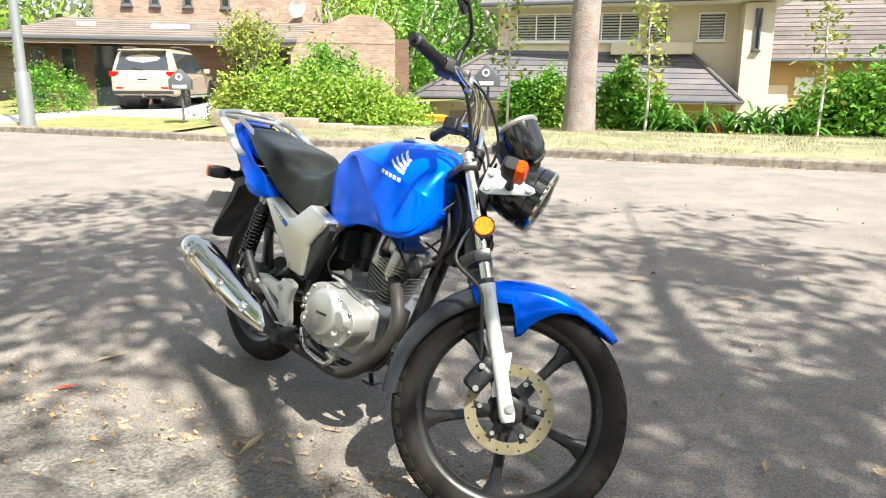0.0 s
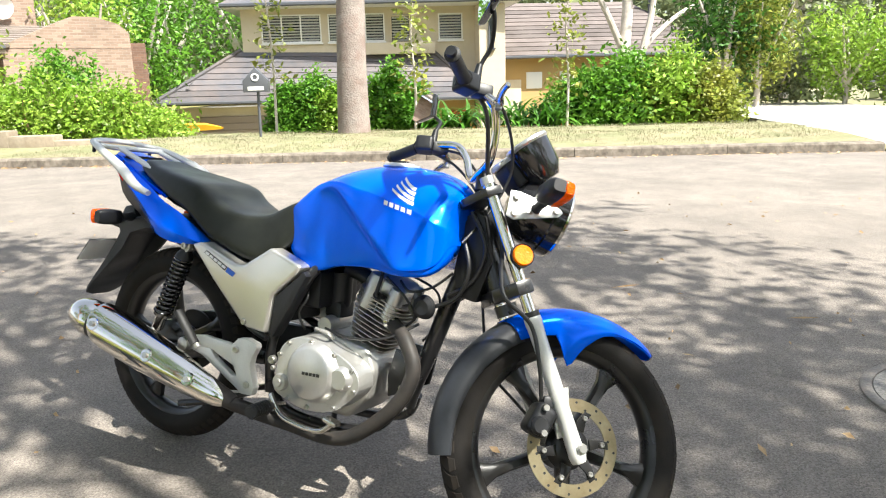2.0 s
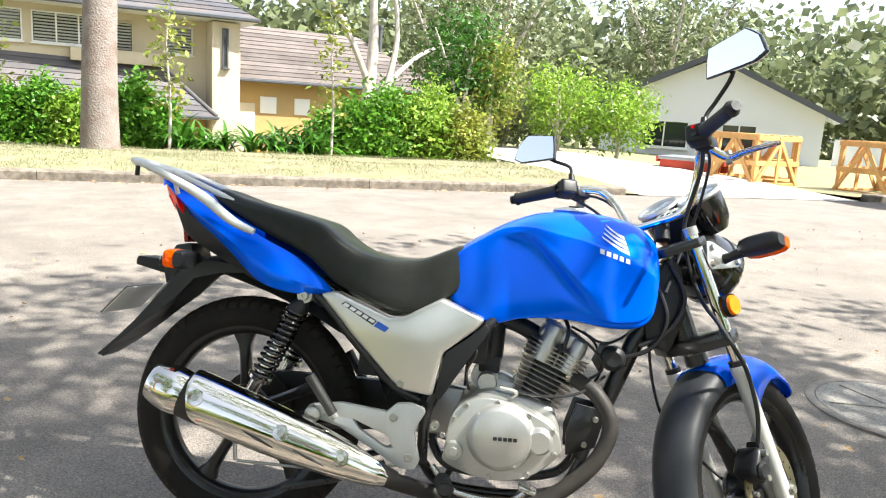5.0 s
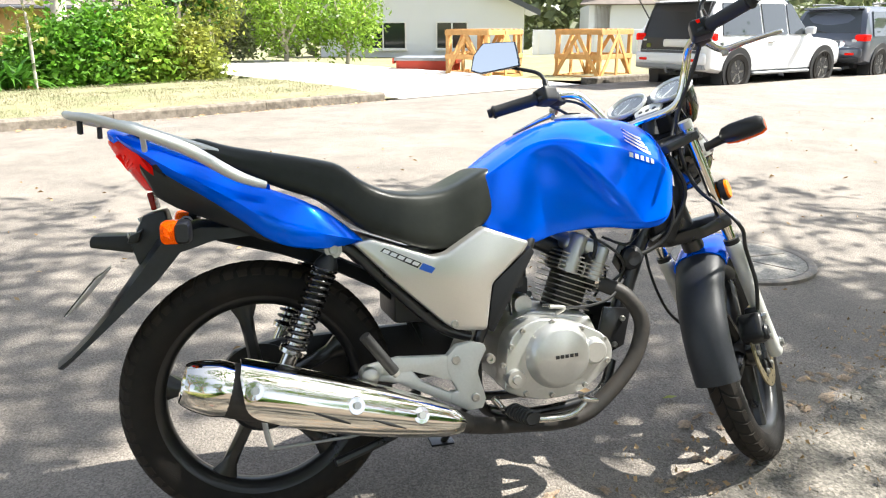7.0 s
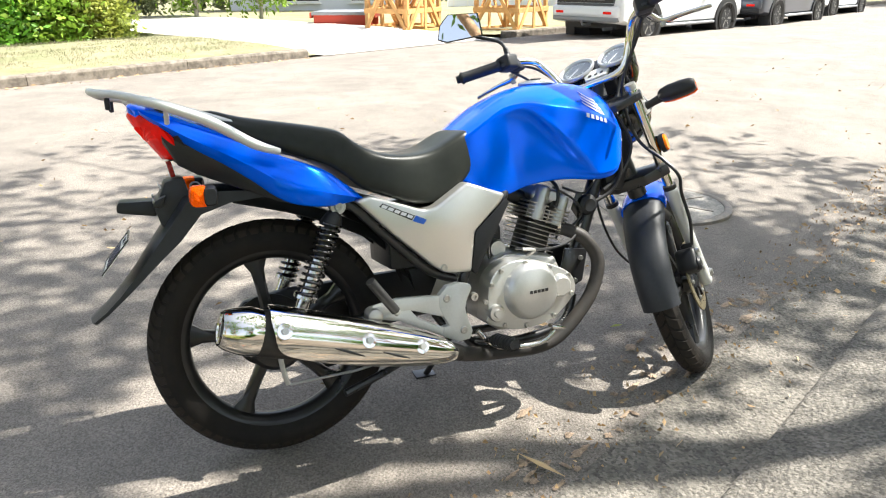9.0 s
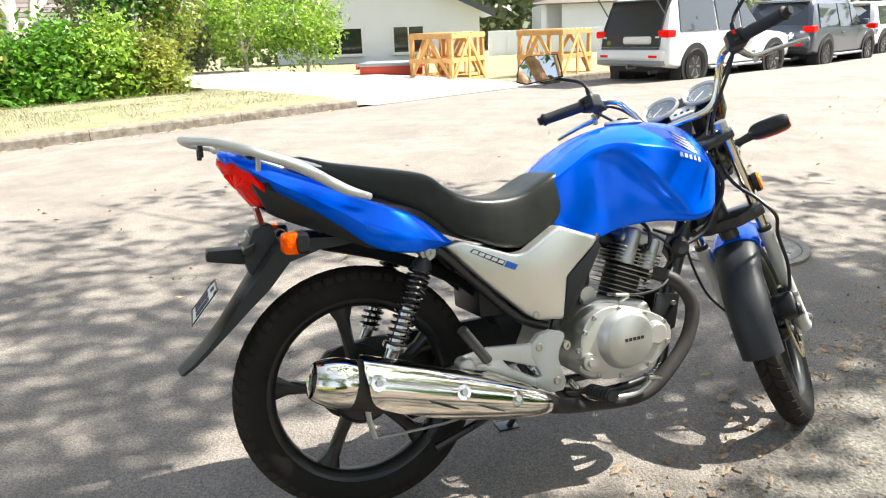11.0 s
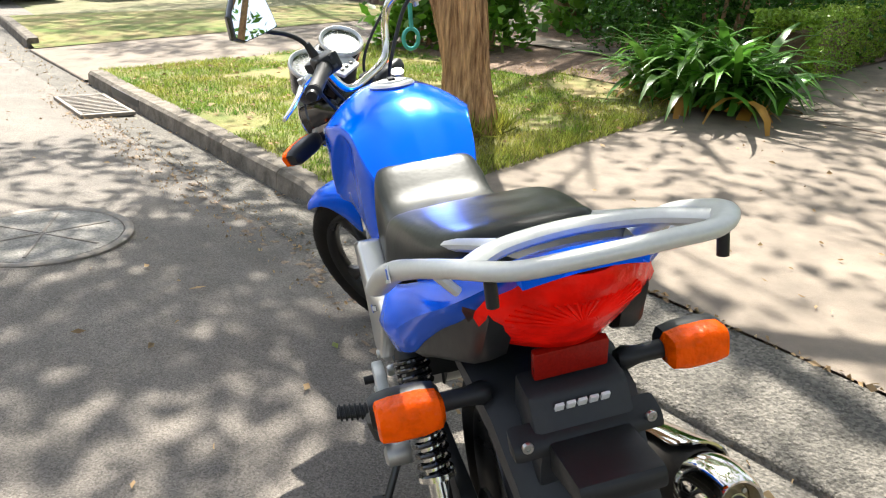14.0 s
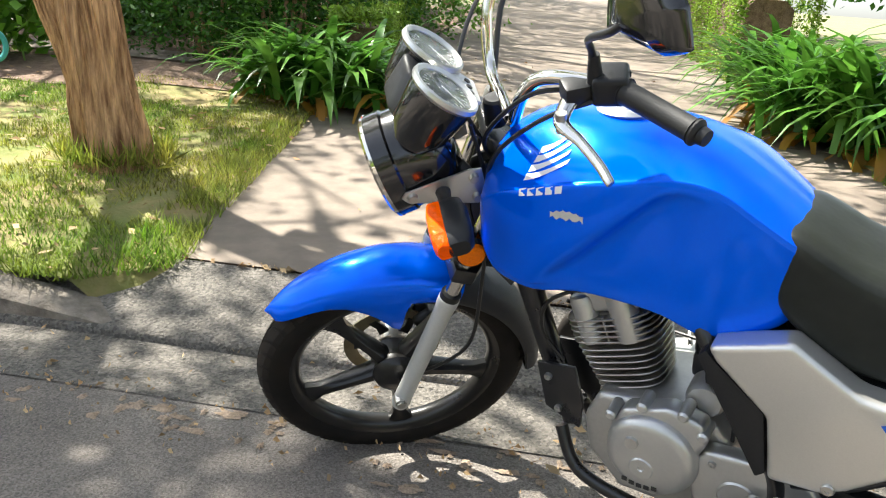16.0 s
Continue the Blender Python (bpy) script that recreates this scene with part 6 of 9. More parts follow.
# near tree with a forked, stringy-barked trunk; its crown shades the street
def stringy_trunk(pts, ridges, seed):
    rng = np.random.default_rng(seed)
    P = spline([p for p, r in pts], 10)
    R = [float(np.interp(i / 10, range(len(pts)), [r for p, r in pts])) for i in range(len(P))]
    n = 120
    ph = rng.random(ridges) * 6.28
    rings = []
    for i, p in enumerate(P):
        q = P[min(i + 1, len(P) - 1)] - P[max(i - 1, 0)]
        q.normalize()
        u = (Vector((1, 0, 0)) - q * q.x).normalized()
        v = q.cross(u)
        ring = []
        for a in np.linspace(0, 2 * math.pi, n, endpoint=False):
            k = 0.05 * math.sin(5 * a + 0.9 * i * 0.1 + ph[0]) + 0.05 * noise.noise(Vector((math.cos(a) * 7, math.sin(a) * 7, i * 0.10))) + 0.24 * abs(noise.noise(Vector((math.cos(a) * 11, math.sin(a) * 11, i * 0.05 + 9)))) + 0.09 * abs(math.sin(9 * a + 3 * noise.noise(Vector((math.cos(a) * 2, math.sin(a) * 2, i * 0.09)))))
            ring.append(p + (u * math.cos(a) + v * math.sin(a)) * R[i] * (1 + k))
        rings.append(ring)
    return loft(rings)


T0 = Vector((1.16, -0.69, 0.19))
UP = Vector((0.16, -0.47, 0.0))
near_tree = thing("street_tree", "forked tree with stringy brown bark on the lawn", "tree", Matrix.Translation(T0))
part("trunk", stringy_trunk([((0, 0, -0.15), 0.25), ((0.0, 0.0, 0.03), 0.172), ((0.05, 0.01, 0.4), 0.142), ((0.10, 0.03, 0.8), 0.135), ((0.16, 0.02, 1.3), 0.125), ((0.46, -0.4, 3.0), 0.10), ((0.56, -0.67, 4.6), 0.07)], 6, 4), STRINGY, near_tree, sharp=85)
part("fork", stringy_trunk([((0.10, 0.03, 0.35), 0.08), ((0.20, 0.02, 0.72), 0.088), ((0.34, 0.0, 1.05), 0.080), ((0.52, 0.0, 1.45), 0.074), ((0.85, 0.0, 2.2), 0.065), ((1.46, -0.17, 3.6), 0.055), ((2.06, 0.13, 5.2), 0.035)], 6, 8), STRINGY, near_tree, sharp=85)
LB = [[(0.3, -0.2, 3.0), (-0.5, 0.2, 4.0), (-1.5, 0.5, 5.0), (-2.6, 0.9, 6.0)], [(0.35, -0.2, 3.6), (0.9, -1.2, 4.8), (1.4, -2.2, 6.0)], [(0.4, -0.2, 4.4), (0.2, 0.8, 5.4), (-0.3, 1.9, 6.6)],
      [(1.3, 0.3, 3.6), (2.3, 0.0, 4.6), (3.4, -0.4, 5.6)], [(1.9, 0.6, 5.0), (2.4, 1.4, 6.0), (3.0, 2.2, 6.8)], [(-0.5, 0.2, 4.0), (-1.2, -0.8, 5.2), (-2.0, -1.8, 6.2)], [(0.4, -0.2, 4.6), (0.6, -0.2, 6.0), (0.5, 0.1, 7.4)]]
for p in LB:
    p = [Vector(q) + UP for q in p]
    part("limb", tube(p, [0.075, 0.055, 0.04, 0.02][:len(p)], 8, 5), BARK, near_tree)
    e = Vector(p[-1])
    for k in range(5):
        a = k * 1.31 + p[0].z
        part("twig", tube([Vector(p[-2]).lerp(e, 0.4 + 0.12 * k), e + Vector((0.8 * math.cos(a), 0.8 * math.sin(a), 0.3)), e + Vector((1.5 * math.cos(a), 1.5 * math.sin(a), 0.2))], [0.02, 0.012, 0.005], 5, 3), BARK, near_tree)
rng = np.random.default_rng(11)
CR = [((-2.4, 0.8, 6.0, 2.0, 1.8, 0.9), 0.2), ((1.4, -2.2, 6.0, 2.0, 2.0, 0.9), 0.05), ((-0.3, 1.8, 6.6, 2.0, 1.8, 0.9), 0.2), ((3.4, -0.4, 5.8, 2.0, 1.8, 0.9), 0.18), ((3.0, 2.0, 6.8, 1.8, 1.6, 0.9), 0.14), ((-2.0, -1.8, 6.2, 1.8, 1.8, 0.9), 0.14), ((0.5, 0.1, 7.2, 2.2, 2.2, 0.8), 0.16)]
CR += [((2.2, -0.7, 6.3, 1.5, 1.1, 0.7), 0.17), ((-1.2, 2.6, 6.6, 1.8, 1.5, 0.7), 0.14), ((2.4, 0.2, 6.2, 1.2, 1.0, 0.6), 0.08), ((0.7, 1.3, 6.5, 1.3, 1.2, 0.6), 0.12)]
NC = 200
pts = np.concatenate([clumps(rng, int(NC * w), 62, 0.42, ball(*c)) for c, w in CR])
pts = pts + np.array(UP)
gap = pts + np.array(T0) - np.array((-0.24, 2.50, 0.84))
along = gap @ np.array(SUN)
flat = gap - along[:, None] * np.array(SUN)[None, :]
long_ = flat @ np.array((0.662, -0.749, -0.031))
off = np.sqrt(np.maximum((flat ** 2).sum(1) - long_ ** 2, 0) / 0.42 ** 2 + long_ ** 2 / 0.85 ** 2)
foot = pts + np.array(T0)
foot = foot - (foot[:, 2] / SUN.z)[:, None] * np.array(SUN)[None, :]
fs, fr = foot @ np.array(RS), foot @ np.array(RR)
thin = (np.abs(fr - 1.45 - 0.12 * np.sin(fs * 5)) < 0.40) & (np.abs(fs + 1.25) < 1.0)
keep_l = ((off > 1.0) | (rng.random(len(pts)) < 0.10)) & (~thin | (rng.random(len(pts)) < 0.25))
pts = pts[keep_l]
leaf_mesh("crown", pts, 0.13, LEAF_CANOPY, near_tree, seed=12, droop=0.4, aspect=0.5)
rope = tagged(part("rope", join(tube([T0 + Vector((0.83, -0.02, 2.2)), T0 + Vector((0.66, -0.06, 1.5)), T0 + Vector((0.55, -0.09, 0.62))], 0.016, 8, 6),
             tube([T0 + Vector((0.55, -0.09, 0.62)) + Vector((0.045 * math.sin(a), 0.03 * math.sin(a), -0.07 + 0.07 * math.cos(a))) for a in np.linspace(0, 2 * math.pi, 13)[:-1]], 0.014, 8, 2, closed=True)), ROPE), "teal rope with a spliced loop hanging from the tree", "rope")

# trees added behind the garden and on the verge, out of view above, to shade the driveway, cut skylight and fill the
# mirror
for i, (p, rr, hh, sd) in enumerate((((2.6, -6.6, 0.5), 2.6, 6.0, 21), ((-7.6, 3.0, 0.1), 4.4, 9.0, 24), ((-9.0, -10.0, 1.0), 2.8, 7.0, 25), ((4.2, -11.0, 0.9), 2.6, 7.0, 26), ((-0.5, -9.2, 0.8), 2.8, 7.6, 27), ((6.5, -14.5, 1.2), 4.2, 11.0, 28), ((-2.5, -17.0, 1.4), 4.2, 11.0, 29), ((-10.5, -12.5, 1.2), 4.2, 10.5, 30), ((12.5, -13.0, 1.0), 4.0, 10.0, 31), ((-11.5, -2.5, 0.5), 3.6, 9.0, 32))):
    b = Vector(p)
    lim = []
    for k in range(7):
        a = k * 0.9 + i
        lim.append([((0, 0, hh * 0.45), 0.11), ((0.5 * rr * math.cos(a), 0.5 * rr * math.sin(a), hh * 0.75), 0.07), ((0.95 * rr * math.cos(a), 0.95 * rr * math.sin(a), hh), 0.02)])
        lim.append([((0.5 * rr * math.cos(a), 0.5 * rr * math.sin(a), hh * 0.75), 0.045), ((0.8 * rr * math.cos(a + 0.5), 0.8 * rr * math.sin(a + 0.5), hh * 0.9), 0.03), ((1.1 * rr * math.cos(a + 0.6), 1.1 * rr * math.sin(a + 0.6), hh * 1.05), 0.01)])
    limb_tree("unseen_tree", b, [((0, 0, -0.2), 0.22), ((0.05, 0, hh * 0.3), 0.17), ((0.0, 0.05, hh * 0.6), 0.12)], lim, BARK, "leafy tree out of view, added for shade and reflections", [((0, 0, hh, rr * 1.1, rr * 1.1, 1.2 if hh < 8 else 2.6), 1.0)], LEAF_CANOPY, 0.13 if hh < 8 else 0.2, 70 if hh < 8 else 170, 60, sd, 0.42 if hh < 8 else 0.7)


# strap-leaved clumps (agapanthus)
def strap_clump(name, p, n, ln, seed, label, dry=0.12, spread=0.35):
    t = thing(name, label, "plant", Matrix.Translation(p), "strap-leaved clumps")
    rng = np.random.default_rng(seed)
    for kind, mt, cnt in (("leaves", AGAP, int(n * (1 - dry))), ("dry_leaves", AGAP_DRY, int(n * dry))):
        verts, faces = [], []
        for i in range(cnt):
            a = rng.random() * 6.283
            o = Vector((rng.normal(0, spread * 0.5), rng.normal(0, spread * 0.5), 0))
            L = ln * 1.3 * (0.65 + 0.5 * rng.random()) * (0.75 if kind == "dry_leaves" else 1)
            w = 0.028 + 0.02 * rng.random()
            el0 = (1.5 if kind == "leaves" else 0.8) - 0.75 * rng.random()
            d = Vector((math.cos(a), math.sin(a), 0))
            sd = Vector((-d.y, d.x, 0))
            pos, el = o.copy(), el0
            b0 = len(verts)
            K = 7
            for k in range(K):
                q = k / (K - 1)
                ww = w * (0.6 + 0.8 * q if q < 0.5 else 2.0 * (1 - q) + 0.02)
                verts += [pos - sd * ww, pos + Vector((0, 0, -0.2 * ww)), pos + sd * ww]
                pos = pos + (d * math.cos(el) + Vector((0, 0, math.sin(el)))) * (L / (K - 1))
                el -= (0.20 + 0.24 * rng.random()) * (1 if kind == "leaves" else 1.4)
            for k in range(K - 1):
                c = b0 + k * 3
                faces += [(c, c + 1, c + 4, c + 3), (c + 1, c + 2, c + 5, c + 4)]
        if verts:
            mesh_part(kind, verts, faces, mt, t, smooth=True)
    return t


for k, (s, r, n, ln) in enumerate(((0.60, -2.10, 150, 0.70), (0.92, -2.35, 150, 0.74), (1.20, -2.2, 80, 0.56))):
    strap_clump("agapanthus", rs(s, r, 0.12 + (1.2 - r) * 0.07), n, ln, 30 + k, "green strap-leaved agapanthus clump with yellowed lower leaves")
for k, (s, r, n, ln) in enumerate(((-2.95, -2.5, 190, 0.9), (-3.4, -2.0, 180, 0.95), (-3.05, -3.3, 170, 0.95), (-3.9, -2.5, 160, 0.9), (-3.1, -4.3, 150, 0.95))):
    strap_clump("agapanthus", rs(s, r, 0.12 + (1.2 - r) * 0.07), n, ln, 40 + k, "green strap-leaved agapanthus clump with orange dry leaves", dry=0.2)


def hedge(name, s0, s1, r0, r1, h, w, material, label, leaf, n, seed, z0):
    """A clipped hedge between two points of the road frame."""
    t = thing(name, label, "hedge")
    rng = np.random.default_rng(seed)
    a, b = rs(s0, r0, z0), rs(s1, r1, z0 + (r0 - r1) * 0.068)
    d = (b - a)
    sd = Vector((-d.y, d.x, 0)).normalized()
    u, f, c = rng.random(n), rng.random(n), rng.random(n)
    P = np.empty((n, 3))
    y = np.where(f < 0.35, -1 + 0.12 * rng.random(n), np.where(f < 0.6, 1 - 0.12 * rng.random(n), rng.random(n) * 2 - 1))
    z = np.where(f < 0.6, rng.random(n), 1 - 0.10 * rng.random(n))
    wav = 1 + 0.08 * np.sin(u * 23) + 0.05 * np.sin(u * 61 + 1)
    for k in range(3):
        P[:, k] = a[k] + d[k] * u + sd[k] * y * w * 0.5 * wav
    P[:, 2] += z * h * wav + 0.03
    face = rng.random(n) < 0.035
    for k in range(3):
        P[face, k] += -d[k] * u[face] + d[k] * 0.02 * rng.random(face.sum())
    leaf_mesh("foliage", P, leaf, material, t, seed=seed, droop=-0.1)
    m = d.length
    core = loft([[a + d * q + sd * (y * w * 0.30) + Vector((0, 0, zz * h * 0.9)) for y, zz in ((-1, 0), (-1, 0.8), (-0.6, 0.88), (0.6, 0.88), (1, 0.8), (1, 0))] for q in (0.035, 0.3, 0.6, 0.97)])
    part("inner_core", core, MULCH, t)
    return t


hedge("low_hedge", 0.85, 2.2, -3.3, -13, 0.55, 0.55, LEAF_LIGHT, "low clipped green hedge along the driveway", 0.05, 42000, 51, 0.40)
hedge("tall_hedge", -3.35, -2.9, -5.6, -15, 1.3, 0.9, LEAF_LIGHT, "clipped bright green hedge beside the driveway", 0.06, 60000, 52, 0.42)
for k, (s, r, rx, rz, mt, lf) in enumerate(((1.8, -3.9, 0.75, 1.75, LEAF_DARK, 0.06), (2.7, -4.2, 0.8, 1.8, LEAF_DARK, 0.06), (2.0, -5.6, 1.2, 2.4, LEAF_DARK, 0.07), (3.6, -6.6, 1.1, 2.2, LEAF_DARK, 0.07), (1.6, -8.5, 1.3, 2.4, LEAF_MID, 0.08), (3.4, -9.5, 1.8, 3.0, LEAF_DARK, 0.09), (5.0, -8.0, 1.2, 2.4, LEAF_MID, 0.10))):
    shrub("garden_shrub", rs(s, r, 0.10 + (1.2 - r) * 0.07), rx, rz, mt, "dense dark green small-leaved shrub in the garden bed", lf, 260, 34, 60 + k, group="garden shrubs")
for k, (s, r, rx, rz) in enumerate(((4.95, -2.45, 0.50, 1.15), (4.25, -2.85, 0.48, 0.95))):
    shrub("broadleaf_shrub", rs(s, r, lawn_z(r) + 0.02), rx, rz, LEAF_MID, "broad-leaved green shrub at the back of the lawn", 0.17, 70, 16, 75 + k, group="garden shrubs")
for k, (s, r, rx, rz) in enumerate(((4.6, -5.2, 0.7, 1.0), (4.2, -6.0, 0.7, 1.2), (5.0, -6.2, 0.6, 1.1))):
    shrub("broadleaf_shrub", rs(s, r, 0.08 + (1.2 - r) * 0.07), rx, rz, LEAF_MID, "broad-leaved green shrub by the neighbour's driveway", 0.22, 60, 14, 80 + k, group="garden shrubs")
for k in range(9):
    s, r = 10.2 + 1.1 * k + 0.3 * math.sin(k * 3), -6.4 - 0.8 * math.sin(k * 1.7)
    strap_clump("bromeliad", rsx(s, r, 0.2 + (1.2 - r) * 0.06), 46, 0.5, 90 + k, "yellow-green rosette plant in the neighbour's bed", dry=0.25)
for k, (s, r, rx, rz) in enumerate(((10.5, -9, 1.5, 2.2), (13, -9.5, 1.6, 2.6), (15.5, -10, 1.8, 2.4), (18.5, -10, 1.8, 3.0), (9.2, -12, 1.6, 2.4), (7.5, -14, 1.8, 2.6))):
    shrub("garden_shrub", rsx(s, r, 0.15 + (1.2 - r) * 0.06), rx, rz, (LEAF_MID, LEAF_YEL, LEAF_LIGHT)[k % 3], "leafy shrub in the neighbour's garden", 0.12, 130, 26, 110 + k, group="garden shrubs")
logs = thing("log_edging", "weathered grey log edging round the garden bed", "edging")
for k in range(14):
    s = 9.6 + 0.23 * k
    h = 0.22 + 0.06 * math.sin(k * 2.3)
    part("log", lathe([(0.0, -0.1), (0.085, -0.1), (0.09, h - 0.02), (0.07, h), (0.0, h + 0.005)], 12, "z", rsx(s, -5.7 + 0.05 * math.sin(k), 0.52)), GUMBARK, logs)


# grass: real blades near the kerb, as one body of stuff each
def grass(name, s0, s1, r0, r1, n, h, material, seed, zf, label, keep=None):
    rng = np.random.default_rng(seed)
    s, r = s0 + (s1 - s0) * rng.random(n), r0 + (r1 - r0) * rng.random(n)
    ok = np.array([noise.noise(Vector((a * 1.3, b * 1.3, 5.0))) + 0.45 * noise.noise(Vector((a * 5, b * 5, 1.0))) > -0.36 + 0.3 * rng.random() for a, b in zip(s, r)])
    if keep:
        ok &= np.array([keep(a, b) for a, b in zip(s, r)])
    s, r = s[ok], r[ok]
    n = len(s)
    verts = np.empty((n, 3, 3))
    a = rng.random(n) * 6.283
    hh = h * (0.5 + rng.random(n))
    for i in range(n):
        p = rsx(s[i], r[i], zf(s[i], r[i]))
        dx, dy = math.cos(a[i]), math.sin(a[i])
        ln = hh[i] * (0.4 + 0.7 * rng.random())
        verts[i, 0] = (p.x - dy * 0.0035, p.y + dx * 0.0035, p.z)
        verts[i, 1] = (p.x + dy * 0.0035, p.y - dx * 0.0035, p.z)
        verts[i, 2] = (p.x + dx * ln, p.y + dy * ln, p.z + hh[i])
    me = bpy.data.meshes.new(name)
    me.from_pydata(verts.reshape(-1, 3).tolist(), [], np.arange(n * 3).reshape(-1, 3).tolist())
    me.materials.append(material)
    return tagged(new(name, me), label, "grass", kind="stuff")


lz = lambda s, r: lawn_z(r)
grass("lawn_grass", 0.4, 5.4, -2.6, 1.22, 82000, 0.030, GRASS, 131, lz, "short green and straw-coloured mown grass", keep=lambda s, r: s > lawn_edge(r) - 0.02 and (r > -1.95 or s < 2.55))
grass("lawn_grass", 0.40, 1.6, -1.4, 1.25, 16000, 0.06, GRASS, 132, lz, "longer tufts of grass along the lawn's edge", keep=lambda s, r: lawn_edge(r) - 0.05 < s < lawn_edge(r) + 0.22)
grass("side_grass", -5.0, -3.0, -1.6, 1.2, 14000, 0.04, GRASS, 133, lz, "green grass beside the driveway")
grass("verge_grass", -9, 5.0, 10.95, 16.5, 40000, 0.038, DRYGRASS, 134, lambda s, r: ground_z(r) + 0.02, "dry yellow verge grass")
rng = np.random.default_rng(140)
ang = rng.random(900) * 6.283
rad = 0.13 + 0.16 * rng.random(900)
tuft = np.c_[T0.x + rad * np.cos(ang), T0.y + rad * np.sin(ang), np.full(900, 0.19)]
tagged(leaf_mesh("tree_tufts", tuft, 0.13, GRASS, aspect=0.07, seed=141, droop=-1.2), "long grass tufts at the tree's foot", "grass", kind="stuff")


# fallen leaves and twigs
def litter(name, s0, s1, r0, r1, n, size, seed, zf, label):
    rng = np.random.default_rng(seed)
    s, r = s0 + (s1 - s0) * rng.random(n), r0 + (r1 - r0) * rng.random(n)
    P = np.array([rsx(a, b, zf(a, b) + 0.006) for a, b in zip(s, r)])
    L = size * (0.4 + 0.8 * rng.random(n) ** 2)
    a = rng.random(n) * 6.283
    V = np.empty((n, 4, 3))
    d = np.c_[np.cos(a), np.sin(a), np.zeros(n)]
    t = np.c_[-np.sin(a), np.cos(a), rng.normal(0, 0.3, n)]
    V[:, 0], V[:, 2] = P - d * L[:, None] * 0.5, P + d * L[:, None] * 0.5
    w = L * (0.12 + 0.12 * rng.random(n))
    V[:, 1], V[:, 3] = P + t * w[:, None], P - t * w[:, None]
    V[:, 1, 2] += 0.004 + 0.012 * rng.random(n)
    V[:, 0, 2] += 0.010 * rng.random(n)
    me = bpy.data.meshes.new(name)
    me.from_pydata(V.reshape(-1, 3).tolist(), [], np.arange(n * 4).reshape(-1, 4).tolist())
    me.materials.append(LITTER)
    return tagged(new(name, me), label, "leaf litter", kind="stuff")


gz = lambda s, r: ground_z(r) + 0.004
litter("road_litter", -5, 9, 1.7, 7.0, 420, 0.045, 150, gz, "scattered dry gum leaves and bark bits on the asphalt")
litter("gutter_litter", -4, 9, 1.34, 1.72, 450, 0.032, 151, gz, "brown leaf litter gathered in the gutter")
litter("joint_litter", -4, 0.6, 0.86, 0.91, 260, 0.04, 152, lambda s, r: 0.094, "leaf litter along the driveway joint")
litter("lawn_litter", 0.6, 5.2, -2.6, 1.2, 800, 0.06, 153, lambda s, r: lz(s, r) + 0.02, "dry fallen leaves on the lawn")
litter("driveway_litter", -3.0, 0.5, -6.0, 0.6, 160, 0.045, 154, lambda s, r: 0.114 + (0.65 - r) * 0.068, "a few dry leaves on the driveway")
litter("far_litter", -12, 4.6, 10.45, 10.74, 500, 0.09, 155, gz, "leaf litter along the far kerb")
for k, (x, y, ln, a, mt) in enumerate(((-1.45, 2.62, 0.09, 20, REDPAINT), (0.97, 2.04, 0.07, 70, LITTER), (0.28, 2.10, 0.06, 140, LEAF_YEL), (1.53, 3.66, 0.16, -10, LITTER), (-0.62, 2.20, 0.15, 70, LITTER), (-1.40, 2.90, 0.14, 40, LITTER), (1.06, 4.0, 0.13, 5, LITTER), (2.0, 2.9, 0.14, -30, LITTER))):
    z = ground_z(to_rs(x, y)[1]) + 0.012
    bm = loft([[(-ln / 2, 0, 0), (-ln / 2, 0.001, 0), (-ln / 2, 0, 0.001)], [(0, -0.012, 0.004), (0, 0.012, 0.006), (0, 0, 0.010)], [(ln / 2, 0, 0.006), (ln / 2, 0.001, 0.006), (ln / 2, 0, 0.007)]])
    bm.transform(Matrix.Translation((x, y, z)) @ Matrix.Rotation(radians(a), 4, "Z"))
    tagged(part("fallen_leaf", bm, mt), "single dry fallen gum leaf on the road", "leaf", group="fallen leaves")

# sandy dirt washed along the asphalt's edge
rng = np.random.default_rng(171)
verts, faces = [], []
for k in range(260):
    s, r = -3.6 + 8.6 * rng.random(), 1.69 + abs(rng.normal(0, 0.10))
    rx, ry = 0.008 + 0.035 * rng.random() ** 2, 0.006 + 0.014 * rng.random()
    b0, n = len(verts), 18
    verts.append(rsx(s, r, ground_z(r) + 0.009))
    for i in range(n):
        a = 6.283 * i / n
        q = 0.6 + 0.7 * rng.random()
        verts.append(rsx(s + rx * q * math.cos(a), max(r + ry * q * math.sin(a), 1.69), ground_z(r) + 0.003))
    faces += [(b0, b0 + 1 + i, b0 + 1 + (i + 1) % n) for i in range(n)]
tagged(mesh_part("gutter_dirt", verts, faces, SANDY), "patches of sandy brown dirt along the asphalt edge", "dirt", kind="stuff")
litter("gutter_twigs", -4, 4.5, 1.60, 1.95, 1100, 0.02, 172, gz, "fine brown twigs and bark crumbs along the asphalt edge")

